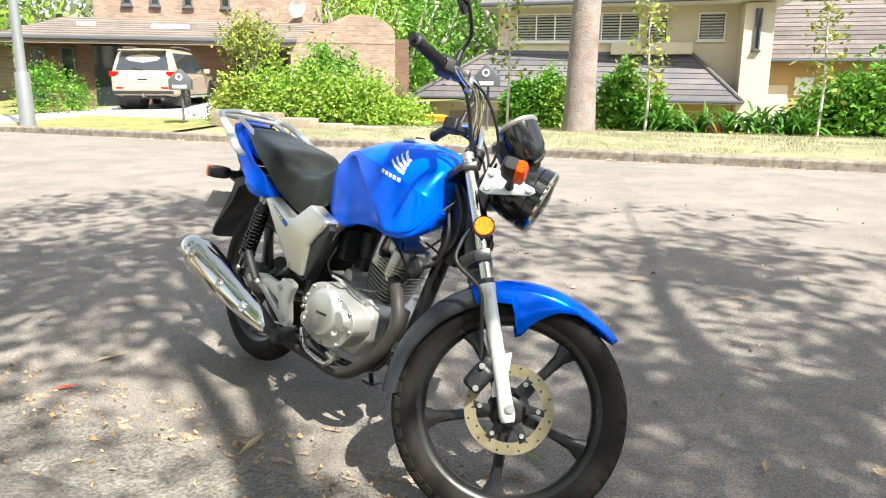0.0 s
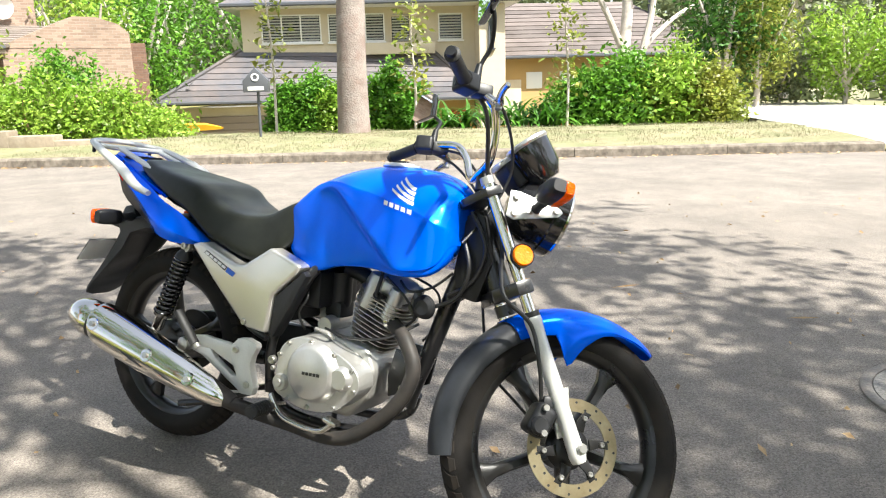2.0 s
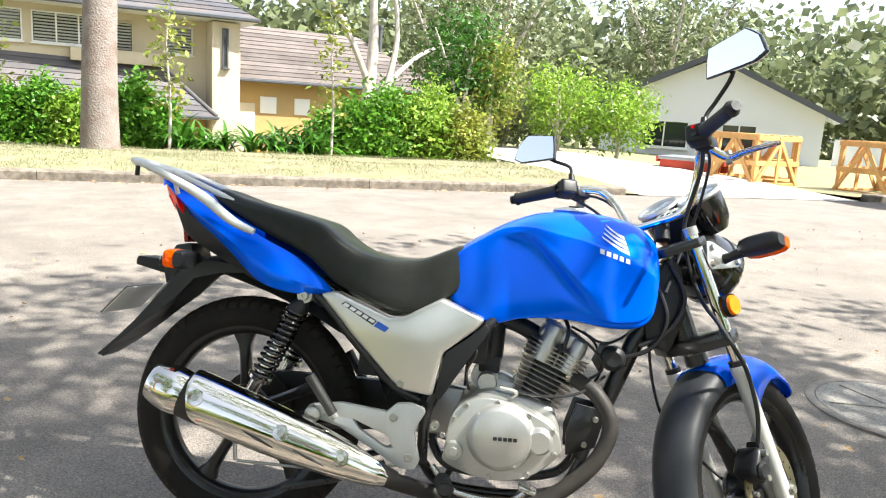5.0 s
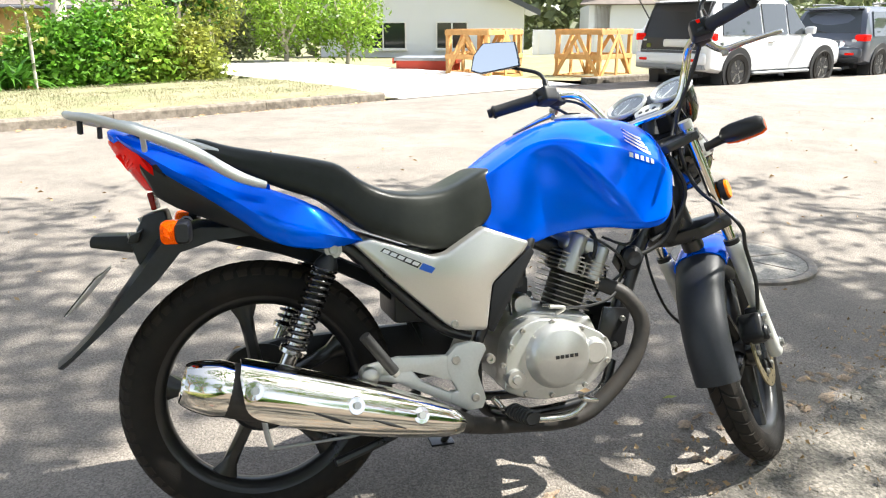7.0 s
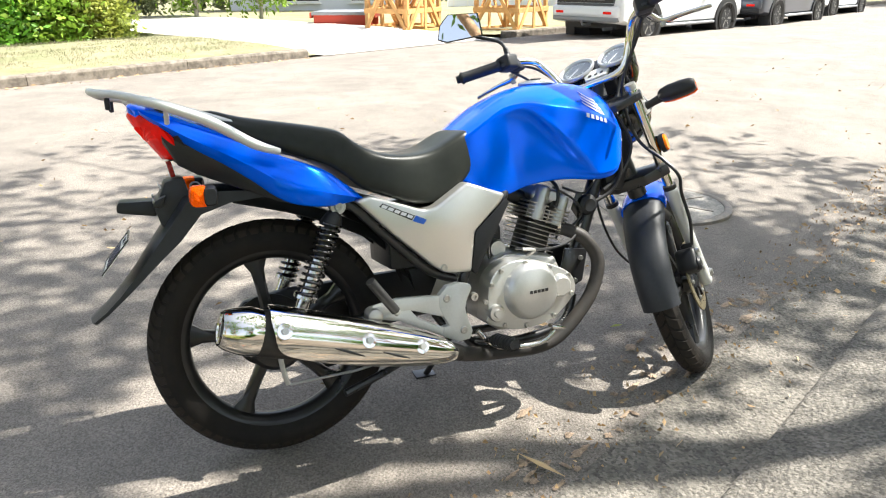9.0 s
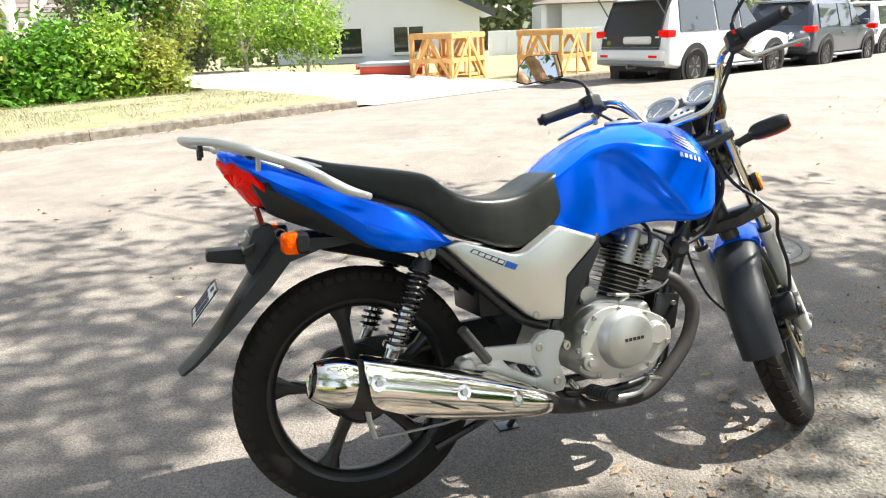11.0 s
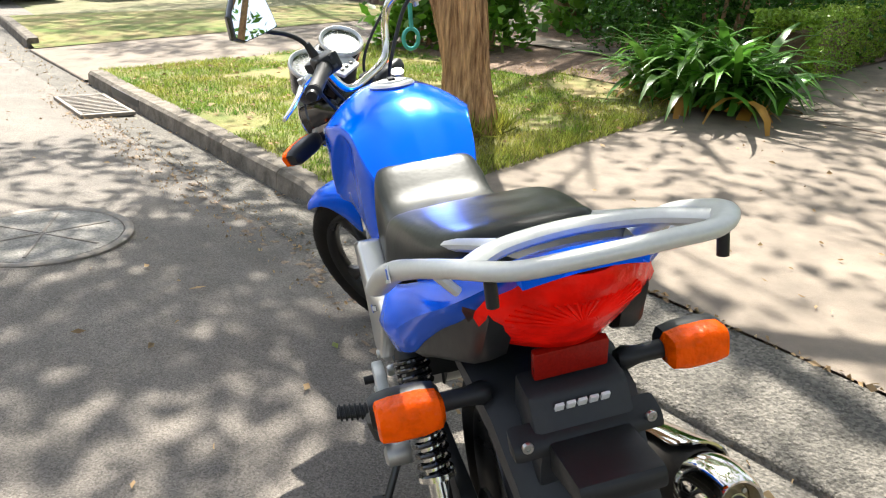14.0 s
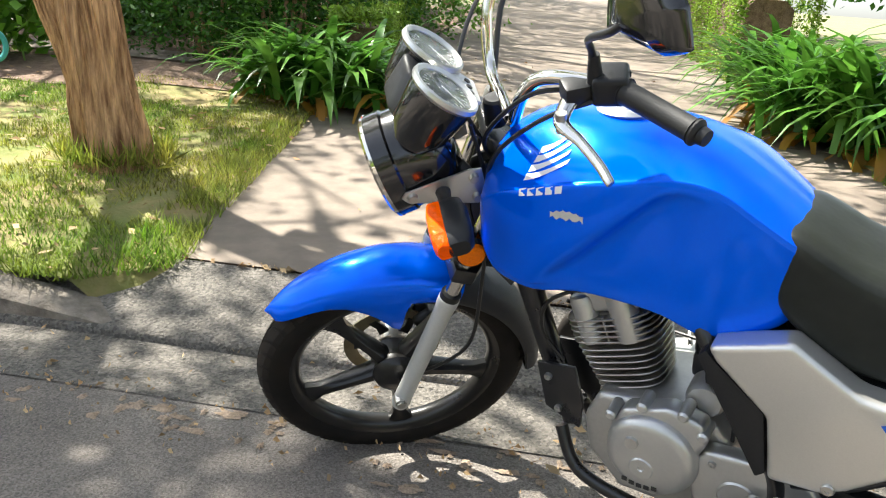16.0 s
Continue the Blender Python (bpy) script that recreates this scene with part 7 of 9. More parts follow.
# manhole cover in the asphalt and the stormwater grate
MH = Vector((1.92, 2.02, ground_z(to_rs(1.92, 2.02)[1]) + 0.002))
mh = thing("manhole_cover", "round concrete-filled manhole cover with an iron ring in the road", "manhole", Matrix.Translation(MH))
part("ring", lathe([(0.335, -0.02), (0.335, 0.010), (0.345, 0.014), (0.365, 0.014), (0.375, 0.008), (0.375, -0.02)], 56), IRON, mh)
part("lid", lathe([(0.0, 0.012), (0.33, 0.010), (0.333, 0.004), (0.333, -0.02), (0.0, -0.02)], 56), LIDCONC, mh, "worn concrete lid")
for a in range(6):
    bm = box((0.15, 0, 0.013), (0.28, 0.012, 0.004), 0.001)
    bm.transform(Matrix.Rotation(radians(60 * a + 12), 4, "Z"))
    part("lid_rib", bm, IRON, mh)
gr = thing("drain_grate", "iron stormwater grate set in the gutter", "grate", Matrix.Translation(rs(4.05, 1.62, 0.0)) @ Matrix.Rotation(RA, 4, "Z"))
part("grate_frame", join(box((0, 0.19, 0), (0.9, 0.03, 0.03), 0.004), box((0, -0.19, 0), (0.9, 0.03, 0.03), 0.004), box((0.44, 0, 0), (0.03, 0.40, 0.03), 0.004), box((-0.44, 0, 0), (0.03, 0.40, 0.03), 0.004)), IRON, gr)
for k in range(14):
    part("bar", box((-0.40 + 0.0615 * k, 0, 0), (0.022, 0.37, 0.026), 0.003), IRON, gr)
tagged(part("drain_opening", loft([[rs(3.75, 1.346, 0.01), rs(3.75, 1.346, 0.075), rs(3.75, 1.30, 0.075), rs(3.75, 1.30, 0.01)], [rs(4.5, 1.346, 0.01), rs(4.5, 1.346, 0.075), rs(4.5, 1.30, 0.075), rs(4.5, 1.30, 0.01)]]), DECALK), "dark kerb inlet opening above the grate", "drain", kind="structure")


# ---- houses across the street ----
TIMBERB = mat("stained_fascia", (0.20, 0.16, 0.12), 0.7, var=0.1)

def brickmat(name, c1, c2, mortar):
    m = mat(name, c1, 0.9)
    nt = m.node_tree
    tc, br, nz = nt.nodes.new("ShaderNodeTexCoord"), nt.nodes.new("ShaderNodeTexBrick"), nt.nodes.new("ShaderNodeTexNoise")
    mp = nt.nodes.new("ShaderNodeMapping")
    mp.inputs["Rotation"].default_value = (radians(90), 0, 0)
    nt.links.new(tc.outputs["Object"], mp.inputs["Vector"])
    nt.links.new(mp.outputs[0], br.inputs["Vector"])
    br.inputs["Color1"].default_value, br.inputs["Color2"].default_value, br.inputs["Mortar"].default_value = (*c1, 1), (*c2, 1), (*mortar, 1)
    br.inputs["Scale"].default_value, br.inputs["Mortar Size"].default_value = 1.0, 0.006
    br.inputs["Brick Width"].default_value, br.inputs["Row Height"].default_value = 0.24, 0.086
    nz.inputs["Scale"].default_value = 1.3
    nt.links.new(tc.outputs["Object"], nz.inputs["Vector"])
    hs, mr = nt.nodes.new("ShaderNodeHueSaturation"), nt.nodes.new("ShaderNodeMapRange")
    mr.inputs[3].default_value, mr.inputs[4].default_value = 0.75, 1.25
    nt.links.new(nz.outputs["Fac"], mr.inputs[0])
    nt.links.new(mr.outputs[0], hs.inputs["Value"])
    nt.links.new(br.outputs["Color"], hs.inputs["Color"])
    b = nt.nodes["Principled BSDF"]
    nt.links.new(hs.outputs[0], b.inputs["Base Color"])
    bp = nt.nodes.new("ShaderNodeBump")
    bp.inputs["Strength"].default_value, bp.inputs["Distance"].default_value = 0.6, 0.01
    bp.invert = True
    nt.links.new(br.outputs["Fac"], bp.inputs["Height"])
    nt.links.new(bp.outputs[0], b.inputs["Normal"])
    return m


BRICKWALL = brickmat("brown_brick", (0.195, 0.135, 0.10), (0.285, 0.205, 0.155), (0.27, 0.225, 0.185))
# The same brick with shade put into its colours, for the set-back walls.
BRICKSHADE = brickmat("shaded_brick", (0.11, 0.062, 0.042), (0.16, 0.09, 0.06), (0.14, 0.105, 0.08))


def wall(h, x0, x1, y0, y1, z0, z1, material, label=""):
    return part("wall", box(((x0 + x1) / 2, (y0 + y1) / 2, (z0 + z1) / 2), (x1 - x0, y1 - y0, z1 - z0), 0.01, 1), material, h, label)


def window(h, x0, x1, z0, z1, y, frame_m=FRAMEW, slats=True, mull=1, fw=0.06):
    """A window on the wall plane y, facing the street: frame, panes, shutter slats and a sill."""
    w = part("window", join(box(((x0 + x1) / 2, y - 0.03, z1 - fw / 2), (x1 - x0, 0.09, fw)), box(((x0 + x1) / 2, y - 0.03, z0 + fw / 2), (x1 - x0, 0.09, fw)),
                            box((x0 + fw / 2, y - 0.03, (z0 + z1) / 2), (fw, 0.09, z1 - z0)), box((x1 - fw / 2, y - 0.03, (z0 + z1) / 2), (fw, 0.09, z1 - z0))), frame_m, h)
    n = mull
    for k in range(n):
        a, b = x0 + fw + (x1 - x0 - 2 * fw) * k / n, x0 + fw + (x1 - x0 - 2 * fw) * (k + 1) / n
        part("pane", box(((a + b) / 2, y - 0.01, (z0 + z1) / 2), (b - a, 0.012, z1 - z0 - 2 * fw)), DARKGLASS, w)
        if k:
            part("mullion", box((a, y - 0.03, (z0 + z1) / 2), (fw, 0.08, z1 - z0 - 2 * fw)), frame_m, w)
        if slats:
            for i in range(int((z1 - z0) / 0.12)):
                part("slat", box(((a + b) / 2, y - 0.03, z0 + fw + 0.06 + i * 0.12), (b - a - 0.05, 0.012, 0.075), rot=(35, 0, 0)), SLAT, w)
    part("sill", box(((x0 + x1) / 2, y - 0.07, z0 - 0.04), (x1 - x0 + 0.1, 0.16, 0.07), 0.01, 1), frame_m, w)
    return w


def roof_plane(h, e0, e1, r0, r1, n, material, name="roof"):
    """A tiled slope from the eave e0-e1 up to the ridge r0-r1, in overlapping courses."""
    e0, e1, r0, r1 = map(Vector, (e0, e1, r0, r1))
    up = (e1 - e0).cross((r0 + r1) * 0.5 - (e0 + e1) * 0.5).normalized()
    if up.z < 0:
        up = -up
    rp = part(name, loft([[e0, e1, e1 - up * 0.05, e0 - up * 0.05], [r0, r1, r1 - up * 0.05, r0 - up * 0.05]]), material, h)
    for i in range(n):
        a, b = i / n, min((i + 1.12) / n, 1)
        p0, p1, q0, q1 = e0.lerp(r0, a), e1.lerp(r1, a), e0.lerp(r0, b), e1.lerp(r1, b)
        part("roof_course", loft([[p0 + up * 0.045, p1 + up * 0.045, p1 + up * 0.003, p0 + up * 0.003], [q0 + up * 0.012, q1 + up * 0.012, q1 + up * 0.002, q0 + up * 0.002]]), material, rp)
    return rp


def eave(h, pts, r=0.07):
    part("gutter", tube(pts, r, 6, 0), TRIMGREY, h, "dark metal roof gutter")


def frame_m(o, xdir):
    x = Vector((*xdir, 0)).normalized()
    y = Vector((-x.y, x.x, 0))
    return Matrix(((x.x, y.x, 0, o[0]), (x.y, y.y, 0, o[1]), (0, 0, 1, o[2]), (0, 0, 0, 1)))


# the cream two-storey house: x along its front, y away from the street
HB1 = thing("cream_house", "two-storey cream rendered house with grey tiled roofs", "house", frame_m((-0.14, 32.76, 0), (11.9, -2.75)))
wall(HB1, -1.15, 7.2, 1.4, 9, -2.4, 0.5, RENDER)
wall(HB1, 1.85, 13.2, 2.2, 10, 0.3, 4.3, RENDER, "cream rendered wall")
wall(HB1, 6.9, 12.1, 2.0, 8, -2.4, 0.4, RENDER2)
wall(HB1, 12.15, 13.3, 0.9, 4, -2.4, 4.25, RENDER, "projecting pale rendered pier")
part("garage_door", box((1.9, 1.36, -1.25), (4.2, 0.08, 2.1), 0.01), GARAGE, HB1, "brown roller garage door")
for k in range(7):
    part("door_panel", box((1.9, 1.31, -2.15 + 0.3 * k), (4.15, 0.03, 0.27), 0.008, 1), GARAGE, HB1)
roof_plane(HB1, (-1.75, 0.7, 0.45), (12.3, 0.7, 0.32), (1.75, 2.25, 2.55), (10.2, 2.25, 2.35), 9, TILE_GREY)
roof_plane(HB1, (-1.75, 0.7, 0.45), (-1.75, 9, 0.45), (1.75, 2.25, 2.55), (1.75, 9, 2.55), 9, TILE_GREY)
roof_plane(HB1, (12.3, 0.7, 0.32), (12.3, 2.6, 0.32), (10.2, 2.25, 2.35), (10.2, 2.6, 2.35), 9, TILE_BROWN)
part("roof_hip", tube([(12.3, 0.7, 0.38), (10.2, 2.25, 2.41)], 0.09, 8, 0), TILE_GREY, HB1)
part("roof_hip", tube([(-1.75, 0.7, 0.51), (1.75, 2.25, 2.61)], 0.09, 8, 0), TILE_GREY, HB1)
eave(HB1, [(-1.8, 0.65, 0.43), (12.35, 0.65, 0.3)])
eave(HB1, [(12.35, 0.65, 0.3), (12.35, 2.6, 0.3)])
part("soffit", box((5.3, 1.0, 0.24), (13.8, 0.6, 0.06)), FRAMEW, HB1)
for x0, x1, mu in ((2.7, 5.3, 3), (5.6, 8.1, 3)):
    window(HB1, x0, x1, 2.85, 4.05, 2.2, mull=mu)
window(HB1, 8.35, 9.25, 2.75, 3.95, 2.2, frame_m=RENDER, mull=1)
window(HB1, 10.5, 11.6, 2.85, 4.0, 2.2, mull=1)
window(HB1, 12.55, 12.8, 2.4, 4.0, 0.9, frame_m=TRIMGREY, slats=False)
part("balcony_wall", box((8.6, 1.95, 2.52), (3.4, 0.4, 0.5), 0.03), RENDER, HB1)
part("entry_door", box((11.2, 1.92, -1.3), (1.1, 0.1, 2.0), 0.02), REDPAINT, HB1, "dark reddish timber entry door")
roof_plane(HB1, (1.2, 1.3, 4.45), (13.9, 0.4, 4.45), (3.5, 5.5, 6.6), (11.5, 5.5, 6.6), 10, TILE_GREY)
roof_plane(HB1, (13.9, 0.4, 4.45), (13.9, 10.5, 4.45), (11.5, 5.5, 6.6), (11.5, 6.5, 6.6), 10, TILE_GREY)
roof_plane(HB1, (1.2, 1.3, 4.45), (1.2, 10.5, 4.45), (3.5, 5.5, 6.6), (3.5, 6.5, 6.6), 10, TILE_GREY)
eave(HB1, [(1.15, 1.25, 4.4), (13.95, 0.35, 4.4)], 0.09)
eave(HB1, [(13.95, 0.35, 4.4), (13.95, 10.5, 4.4)], 0.09)
part("soffit", loft([[(1.2, 1.3, 4.36), (13.9, 0.4, 4.36), (13.9, 0.4, 4.30), (1.2, 1.3, 4.30)], [(1.2, 10.5, 4.36), (13.9, 10.5, 4.36), (13.9, 10.5, 4.30), (1.2, 10.5, 4.30)]]), FRAMEW, HB1)
# low ochre wing
wall(HB1, 13.3, 23.5, 2.6, 9, -2.6, 2.05, RENDER2, "ochre rendered wall")
for x in (15.0, 16.6):
    part("wall_panel", box((x, 2.57, 0.95), (0.75, 0.06, 0.75), 0.01), FRAMEW, HB1, "pale square vent panel")
part("wall_panel", box((13.95, 2.57, -0.4), (0.85, 0.08, 2.8), 0.01), RENDER, HB1)
roof_plane(HB1, (13.2, 2.0, 2.05), (24.2, 2.0, 2.05), (13.2, 6.0, 4.7), (20.6, 6.0, 4.7), 13, TILE_BROWN)
roof_plane(HB1, (24.2, 2.0, 2.05), (24.2, 10.0, 2.05), (20.6, 6.0, 4.7), (20.6, 6.1, 4.7), 13, TILE_BROWN)
eave(HB1, [(13.3, 1.95, 2.0), (24.25, 1.95, 2.0)])
part("flue", lathe([(0.0, 0.0), (0.12, 0.0), (0.12, 1.4), (0.17, 1.42), (0.17, 1.55), (0.0, 1.58)], 14, "z", (21.5, 5.0, 3.8)), TRIMGREY, HB1)

# the brick house
HB2 = thing("brick_house", "long low brown brick house with a tan tiled roof", "house", frame_m((-14.5, 24.0, 0), (12.25, 4.0)))
wall(HB2, 0.6, 9.2, 0.6, 9, 0.0, 2.6, BRICKSHADE)
wall(HB2, 9.2, 13.0, -0.3, 9, -0.6, 2.45, BRICKWALL, "brown brick wall")
gable = prism([(9.2, 2.4), (13.0, 2.4), (13.0, 2.9), (12.7, 3.2), (12.0, 3.42), (11.3, 3.42), (9.2, 2.5)], -0.3, 8.5)
part("wall", gable, BRICKWALL, HB2, "brown brick gable end")
wall(HB2, 13.0, 14.0, 1.5, 9, -0.8, 2.7, BRICKSHADE)
wall(HB2, 2.4, 11.0, 4.0, 10, 3.2, 6.6, BRICKWALL)
roof_plane(HB2, (0.0, -0.4, 2.5), (9.4, -0.4, 2.5), (1.4, 4.0, 3.4), (11.4, 4.0, 3.4), 9, TILE_TAN)
eave(HB2, [(-0.05, -0.45, 2.46), (9.3, -0.45, 2.46)])
part("fascia", box((4.7, -0.40, 2.36), (9.2, 0.05, 0.16)), TIMBERB, HB2)
roof_plane(HB2, (2.2, 3.4, 6.6), (11.4, 3.4, 6.6), (3.5, 7, 8.2), (10, 7, 8.2), 7, TILE_TAN)
for x in (3.6, 4.6, 5.8, 7.2):
    window(HB2, x - 0.17, x + 0.17, 3.9, 5.2, 4.0, frame_m=TRIMGREY, slats=False)
for x in (1.0, 1.9):
    window(HB2, x - 0.22, x + 0.22, 0.45, 2.2, 0.6, frame_m=TRIMGREY, slats=False)
part("door_recess", box((3.1, 0.57, 1.15), (0.8, 0.08, 2.3)), DARKGLASS, HB2, "dark recessed entry")
part("garage_opening", box((8.2, 0.57, 1.1), (1.7, 0.08, 1.9)), DARKGLASS, HB2, "dark garage opening")
dish = part("satellite_dish", lathe([(0.0, 0.05), (0.2, 0.07), (0.38, 0.14), (0.38, 0.13), (0.2, 0.06), (0.0, 0.04)], 24, "y"), FRAMEW, HB2, "white satellite dish")
dish.matrix_basis = pose(9.9, 3.7, 4.0, 200, 0, 25)
part("skylight", box((5.2, 1.6, 2.99), (1.3, 0.8, 0.06), 0.01, rot=(11, 0, 0)), FRAMEW, HB2, "pale skylight")
part("roof_vent", box((2.4, 1.9, 3.05), (0.6, 0.3, 0.08), 0.01, rot=(16, 0, 0)), FRAMEW, HB2)
HB4 = thing("tiled_roof_house", "house with a dark red tiled roof beyond the street lamp", "house", frame_m((-26, 25, 0), (1, 0.45)))
wall(HB4, 0, 9, 0, 8, 0, 2.6, BRICKWALL)
roof_plane(HB4, (-0.6, -0.6, 2.6), (9.6, -0.6, 2.6), (2, 4, 4.8), (7, 4, 4.8), 9, mat("red_tile", (0.20, 0.07, 0.05), 0.85, var=0.2, island=0.2))
roof_plane(HB4, (9.6, -0.6, 2.6), (9.6, 8.6, 2.6), (7, 4, 4.8), (7, 4.1, 4.8), 9, TILE_BROWN)

# the white gabled house
HB3 = thing("white_house", "white rendered gabled house with a pale metal roof", "house", frame_m((27.8, 22.6, 0), (9.5 - 4.4, -12.5)))
HW = 9.6
part("wall", prism([(0, -1.5), (HW, -1.5), (HW, 2.1), (HW / 2, 4.2), (0, 2.1)], 0.0, 9.0), WHITEWALL, HB3, "white rendered gable wall")
for sgn in (0, 1):
    x0, x1 = (-0.7, HW / 2) if sgn == 0 else (HW + 0.7, HW / 2)
    part("roof", loft([[(x0, -0.6, 1.85), (x0, -0.6, 1.72), (x0, 9.5, 1.72), (x0, 9.5, 1.85)], [(x1, -0.6, 4.42), (x1, -0.6, 4.29), (x1, 9.5, 4.29), (x1, 9.5, 4.42)]]), ROOFMET, HB3, "pale grey metal roof")
    part("barge_board", loft([[(x0, -0.66, 1.88), (x0, -0.66, 1.62), (x0, -0.60, 1.62), (x0, -0.60, 1.88)], [(x1, -0.66, 4.46), (x1, -0.66, 4.20), (x1, -0.60, 4.20), (x1, -0.60, 4.46)]]), TRIMGREY, HB3)
window(HB3, 1.9, 4.1, 0.15, 1.4, 0.0, frame_m=FRAMEW, slats=False, mull=2)
window(HB3, 5.5, 7.0, 0.15, 1.4, 0.0, frame_m=FRAMEW, slats=False, mull=2)
wall(HB3, HW + 0.6, HW + 16, 3.0, 3.2, -1.5, 1.0, WHITEWALL, "long white fence wall")
for k in range(22):
    part("fence_picket", box((HW + 0.9 + k * 0.7, 2.96, -0.1), (0.06, 0.05, 1.9)), FRAMEW, HB3)
HB5 = thing("brick_gable_house", "distant house with a brown chimney and pale roof", "house", frame_m((44, 14.0, 0), (0.35, -1)))
wall(HB5, 0, 9, 0, 8, -1, 2.4, WHITEWALL)
roof_plane(HB5, (-0.6, -0.6, 2.4), (9.6, -0.6, 2.4), (1.5, 4, 5.6), (8, 4, 5.6), 8, TILE_TAN)
part("chimney", box((0.8, 0.5, 2.6), (1.0, 1.0, 5.0), 0.02), BRICKWALL, HB5)

# retaining wall of sandstone blocks below the brick house garden
rw = thing("retaining_wall", "stepped sandstone block garden wall", "wall")
for k in range(5):
    s = -11.0 + 0.82 * k
    p = rs(s, 13.1 + 0.09 * k, ground_z(13.2) + 0.06 + 0.10 * (1 if k < 2 else 0.5 if k < 3 else 0.0) - 0.05 * k)
    bm = box((0, 0, 0), (0.83, 0.4, 0.42), 0.03)
    bm.transform(Matrix.Translation(p) @ Matrix.Rotation(RA + 0.1, 4, "Z"))
    part("stone_block", bm, SAND, rw)
dr3 = sheet("brick_house_driveway", -19, -12.6, list(np.linspace(10.85, 20, 8)), 8, lambda s, r: ground_z(min(r, 13.4)) + 0.035 + max(0, r - 13.4) * 0.03, PALE, "pale concrete driveway of the brick house", "driveway")
gl3 = sheet("green_verge", -16.5, -11.2, list(np.linspace(11.2, 14.0, 6)), 8, lambda s, r: ground_z(min(r, 13.4)) + 0.06 + max(0, r - 13.4) * 0.03, LAWN, "green grass strip by the driveway", "lawn")
hb_ground = sheet("brick_house_garden", -40, lambda r: -8.0 if r < 15 else -12.8, [12.9, 13.4, 16, 22, 34], 24, lambda s, r: 0.13 + min(r - 12.9, 9) * 0.02 - 0.25 * max(0, s + 9.5), LAWN, "garden ground round the brick house", "lawn")

# street lamp and letterboxes
sl = thing("street_lamp", "galvanised steel street lamp pole on the verge", "street lamp", Matrix.Translation(rs(-15.3, 11.36, 0.15)))
part("pole_base", lathe([(0.0, -0.2), (0.17, -0.2), (0.155, 1.1), (0.145, 1.15), (0.0, 1.15)], 16), GALV, sl)
part("pole", lathe([(0.0, 1.1), (0.11, 1.1), (0.10, 3.5), (0.07, 7.5), (0.0, 7.5)], 16), GALV, sl)
part("arm", tube([(0, 0, 7.3), (0.5, 0.3, 7.9), (1.5, 1.0, 8.1)], 0.05, 8), GALV, sl)
part("lantern", box((1.8, 1.2, 8.1), (0.7, 0.3, 0.14), 0.05), GALV, sl)


def letterbox(p, rot, label):
    t = thing("letterbox", label, "letterbox", Matrix.Translation(p) @ Matrix.Rotation(rot, 4, "Z"), "letterboxes")
    part("post", tube([(0, 0, -0.1), (0.02, 0, 0.95)], 0.028, 10, 1), TRIMGREY, t)
    part("box", prism([(-0.24, 0.92), (0.24, 0.92), (0.24, 1.14), (0.0, 1.38), (-0.24, 1.14)], -0.16, 0.16, 0.012, plane="xz"), TRIMGREY, t, "house-shaped dark metal box")
    part("emblem", lathe([(0.045, -0.165), (0.075, -0.165), (0.075, -0.175), (0.045, -0.175), (0.045, -0.165)], 20, "y", (0.0, 0, 1.2)), FRAMEW, t)
    part("slot_plate", box((0.0, -0.165, 0.99), (0.30, 0.012, 0.07), 0.003), FRAMEW, t)
    return t


letterbox(rs(-5.35, 14.2, 0.10), radians(-12), "dark metal house-shaped letterbox on a post")
letterbox(rs(-12.2, 12.9, 0.0), radians(10), "dark metal letterbox by the brick house driveway")

# ---- trees and shrubs across the street ----
GT = rs(-3.7, 15.3, 0.02)
gum = limb_tree("gum_tree", GT, [((0, 0, -0.2), 0.42), ((0.0, 0, 0.15), 0.345), ((0.02, 0, 1.5), 0.30), ((0.10, 0, 4.0), 0.275), ((0.2, 0.1, 8.0), 0.24), ((0.1, 0.3, 12), 0.14)],
                [[((0.2, 0.1, 7.5), 0.12), ((1.2, 0.4, 9.0), 0.08), ((2.4, 0.8, 10.4), 0.03)], [((0.2, 0.1, 8.5), 0.12), ((-0.9, 0.2, 10.0), 0.08), ((-2.0, 0.4, 11.4), 0.03)]],
                GUMBARK, "tall gum tree with mottled grey-brown trunk on the verge", [((0.2, 0.3, 11.5, 3.0, 3.0, 2.0), 1.0)], LEAF_GUM, 0.20, 60, 40, 201, 0.9)
tagged(part("kerb_offcut", box(GT + Vector((-0.30, -0.52, 0.03)), (0.75, 0.22, 0.10), 0.02), PALE), "pale concrete offcut lying by the gum tree", "concrete block")


def far_z(s, r):
    return ground_z(r) if s < 9.6 else 0.0


SH = ((-5.75, 17.6, 0.42, 1.30, LEAF_MID, 0.11), (-5.1, 17.6, 0.5, 1.55, LEAF_MID, 0.11), (-4.5, 17.4, 0.42, 1.25, LEAF_LIGHT, 0.10), (-3.3, 17.5, 0.48, 1.7, LEAF_MID, 0.12), (-2.75, 17.8, 0.45, 1.35, LEAF_MID, 0.12),
      (1.35, 17.9, 0.85, 1.5, LEAF_MID, 0.14), (2.25, 17.9, 1.0, 1.9, LEAF_MID, 0.14), (3.25, 17.7, 0.95, 1.75, LEAF_LIGHT, 0.14), (4.1, 17.4, 0.7, 1.4, LEAF_YEL, 0.12))
for k, (s, r, rx, rz, mt, lf) in enumerate(SH):
    shrub("verge_shrub", rs(s, r, far_z(s, r)), rx, rz, mt, "glossy bright green shrub at the verge's edge", lf, 200, 30, 210 + k, group="verge shrubs")
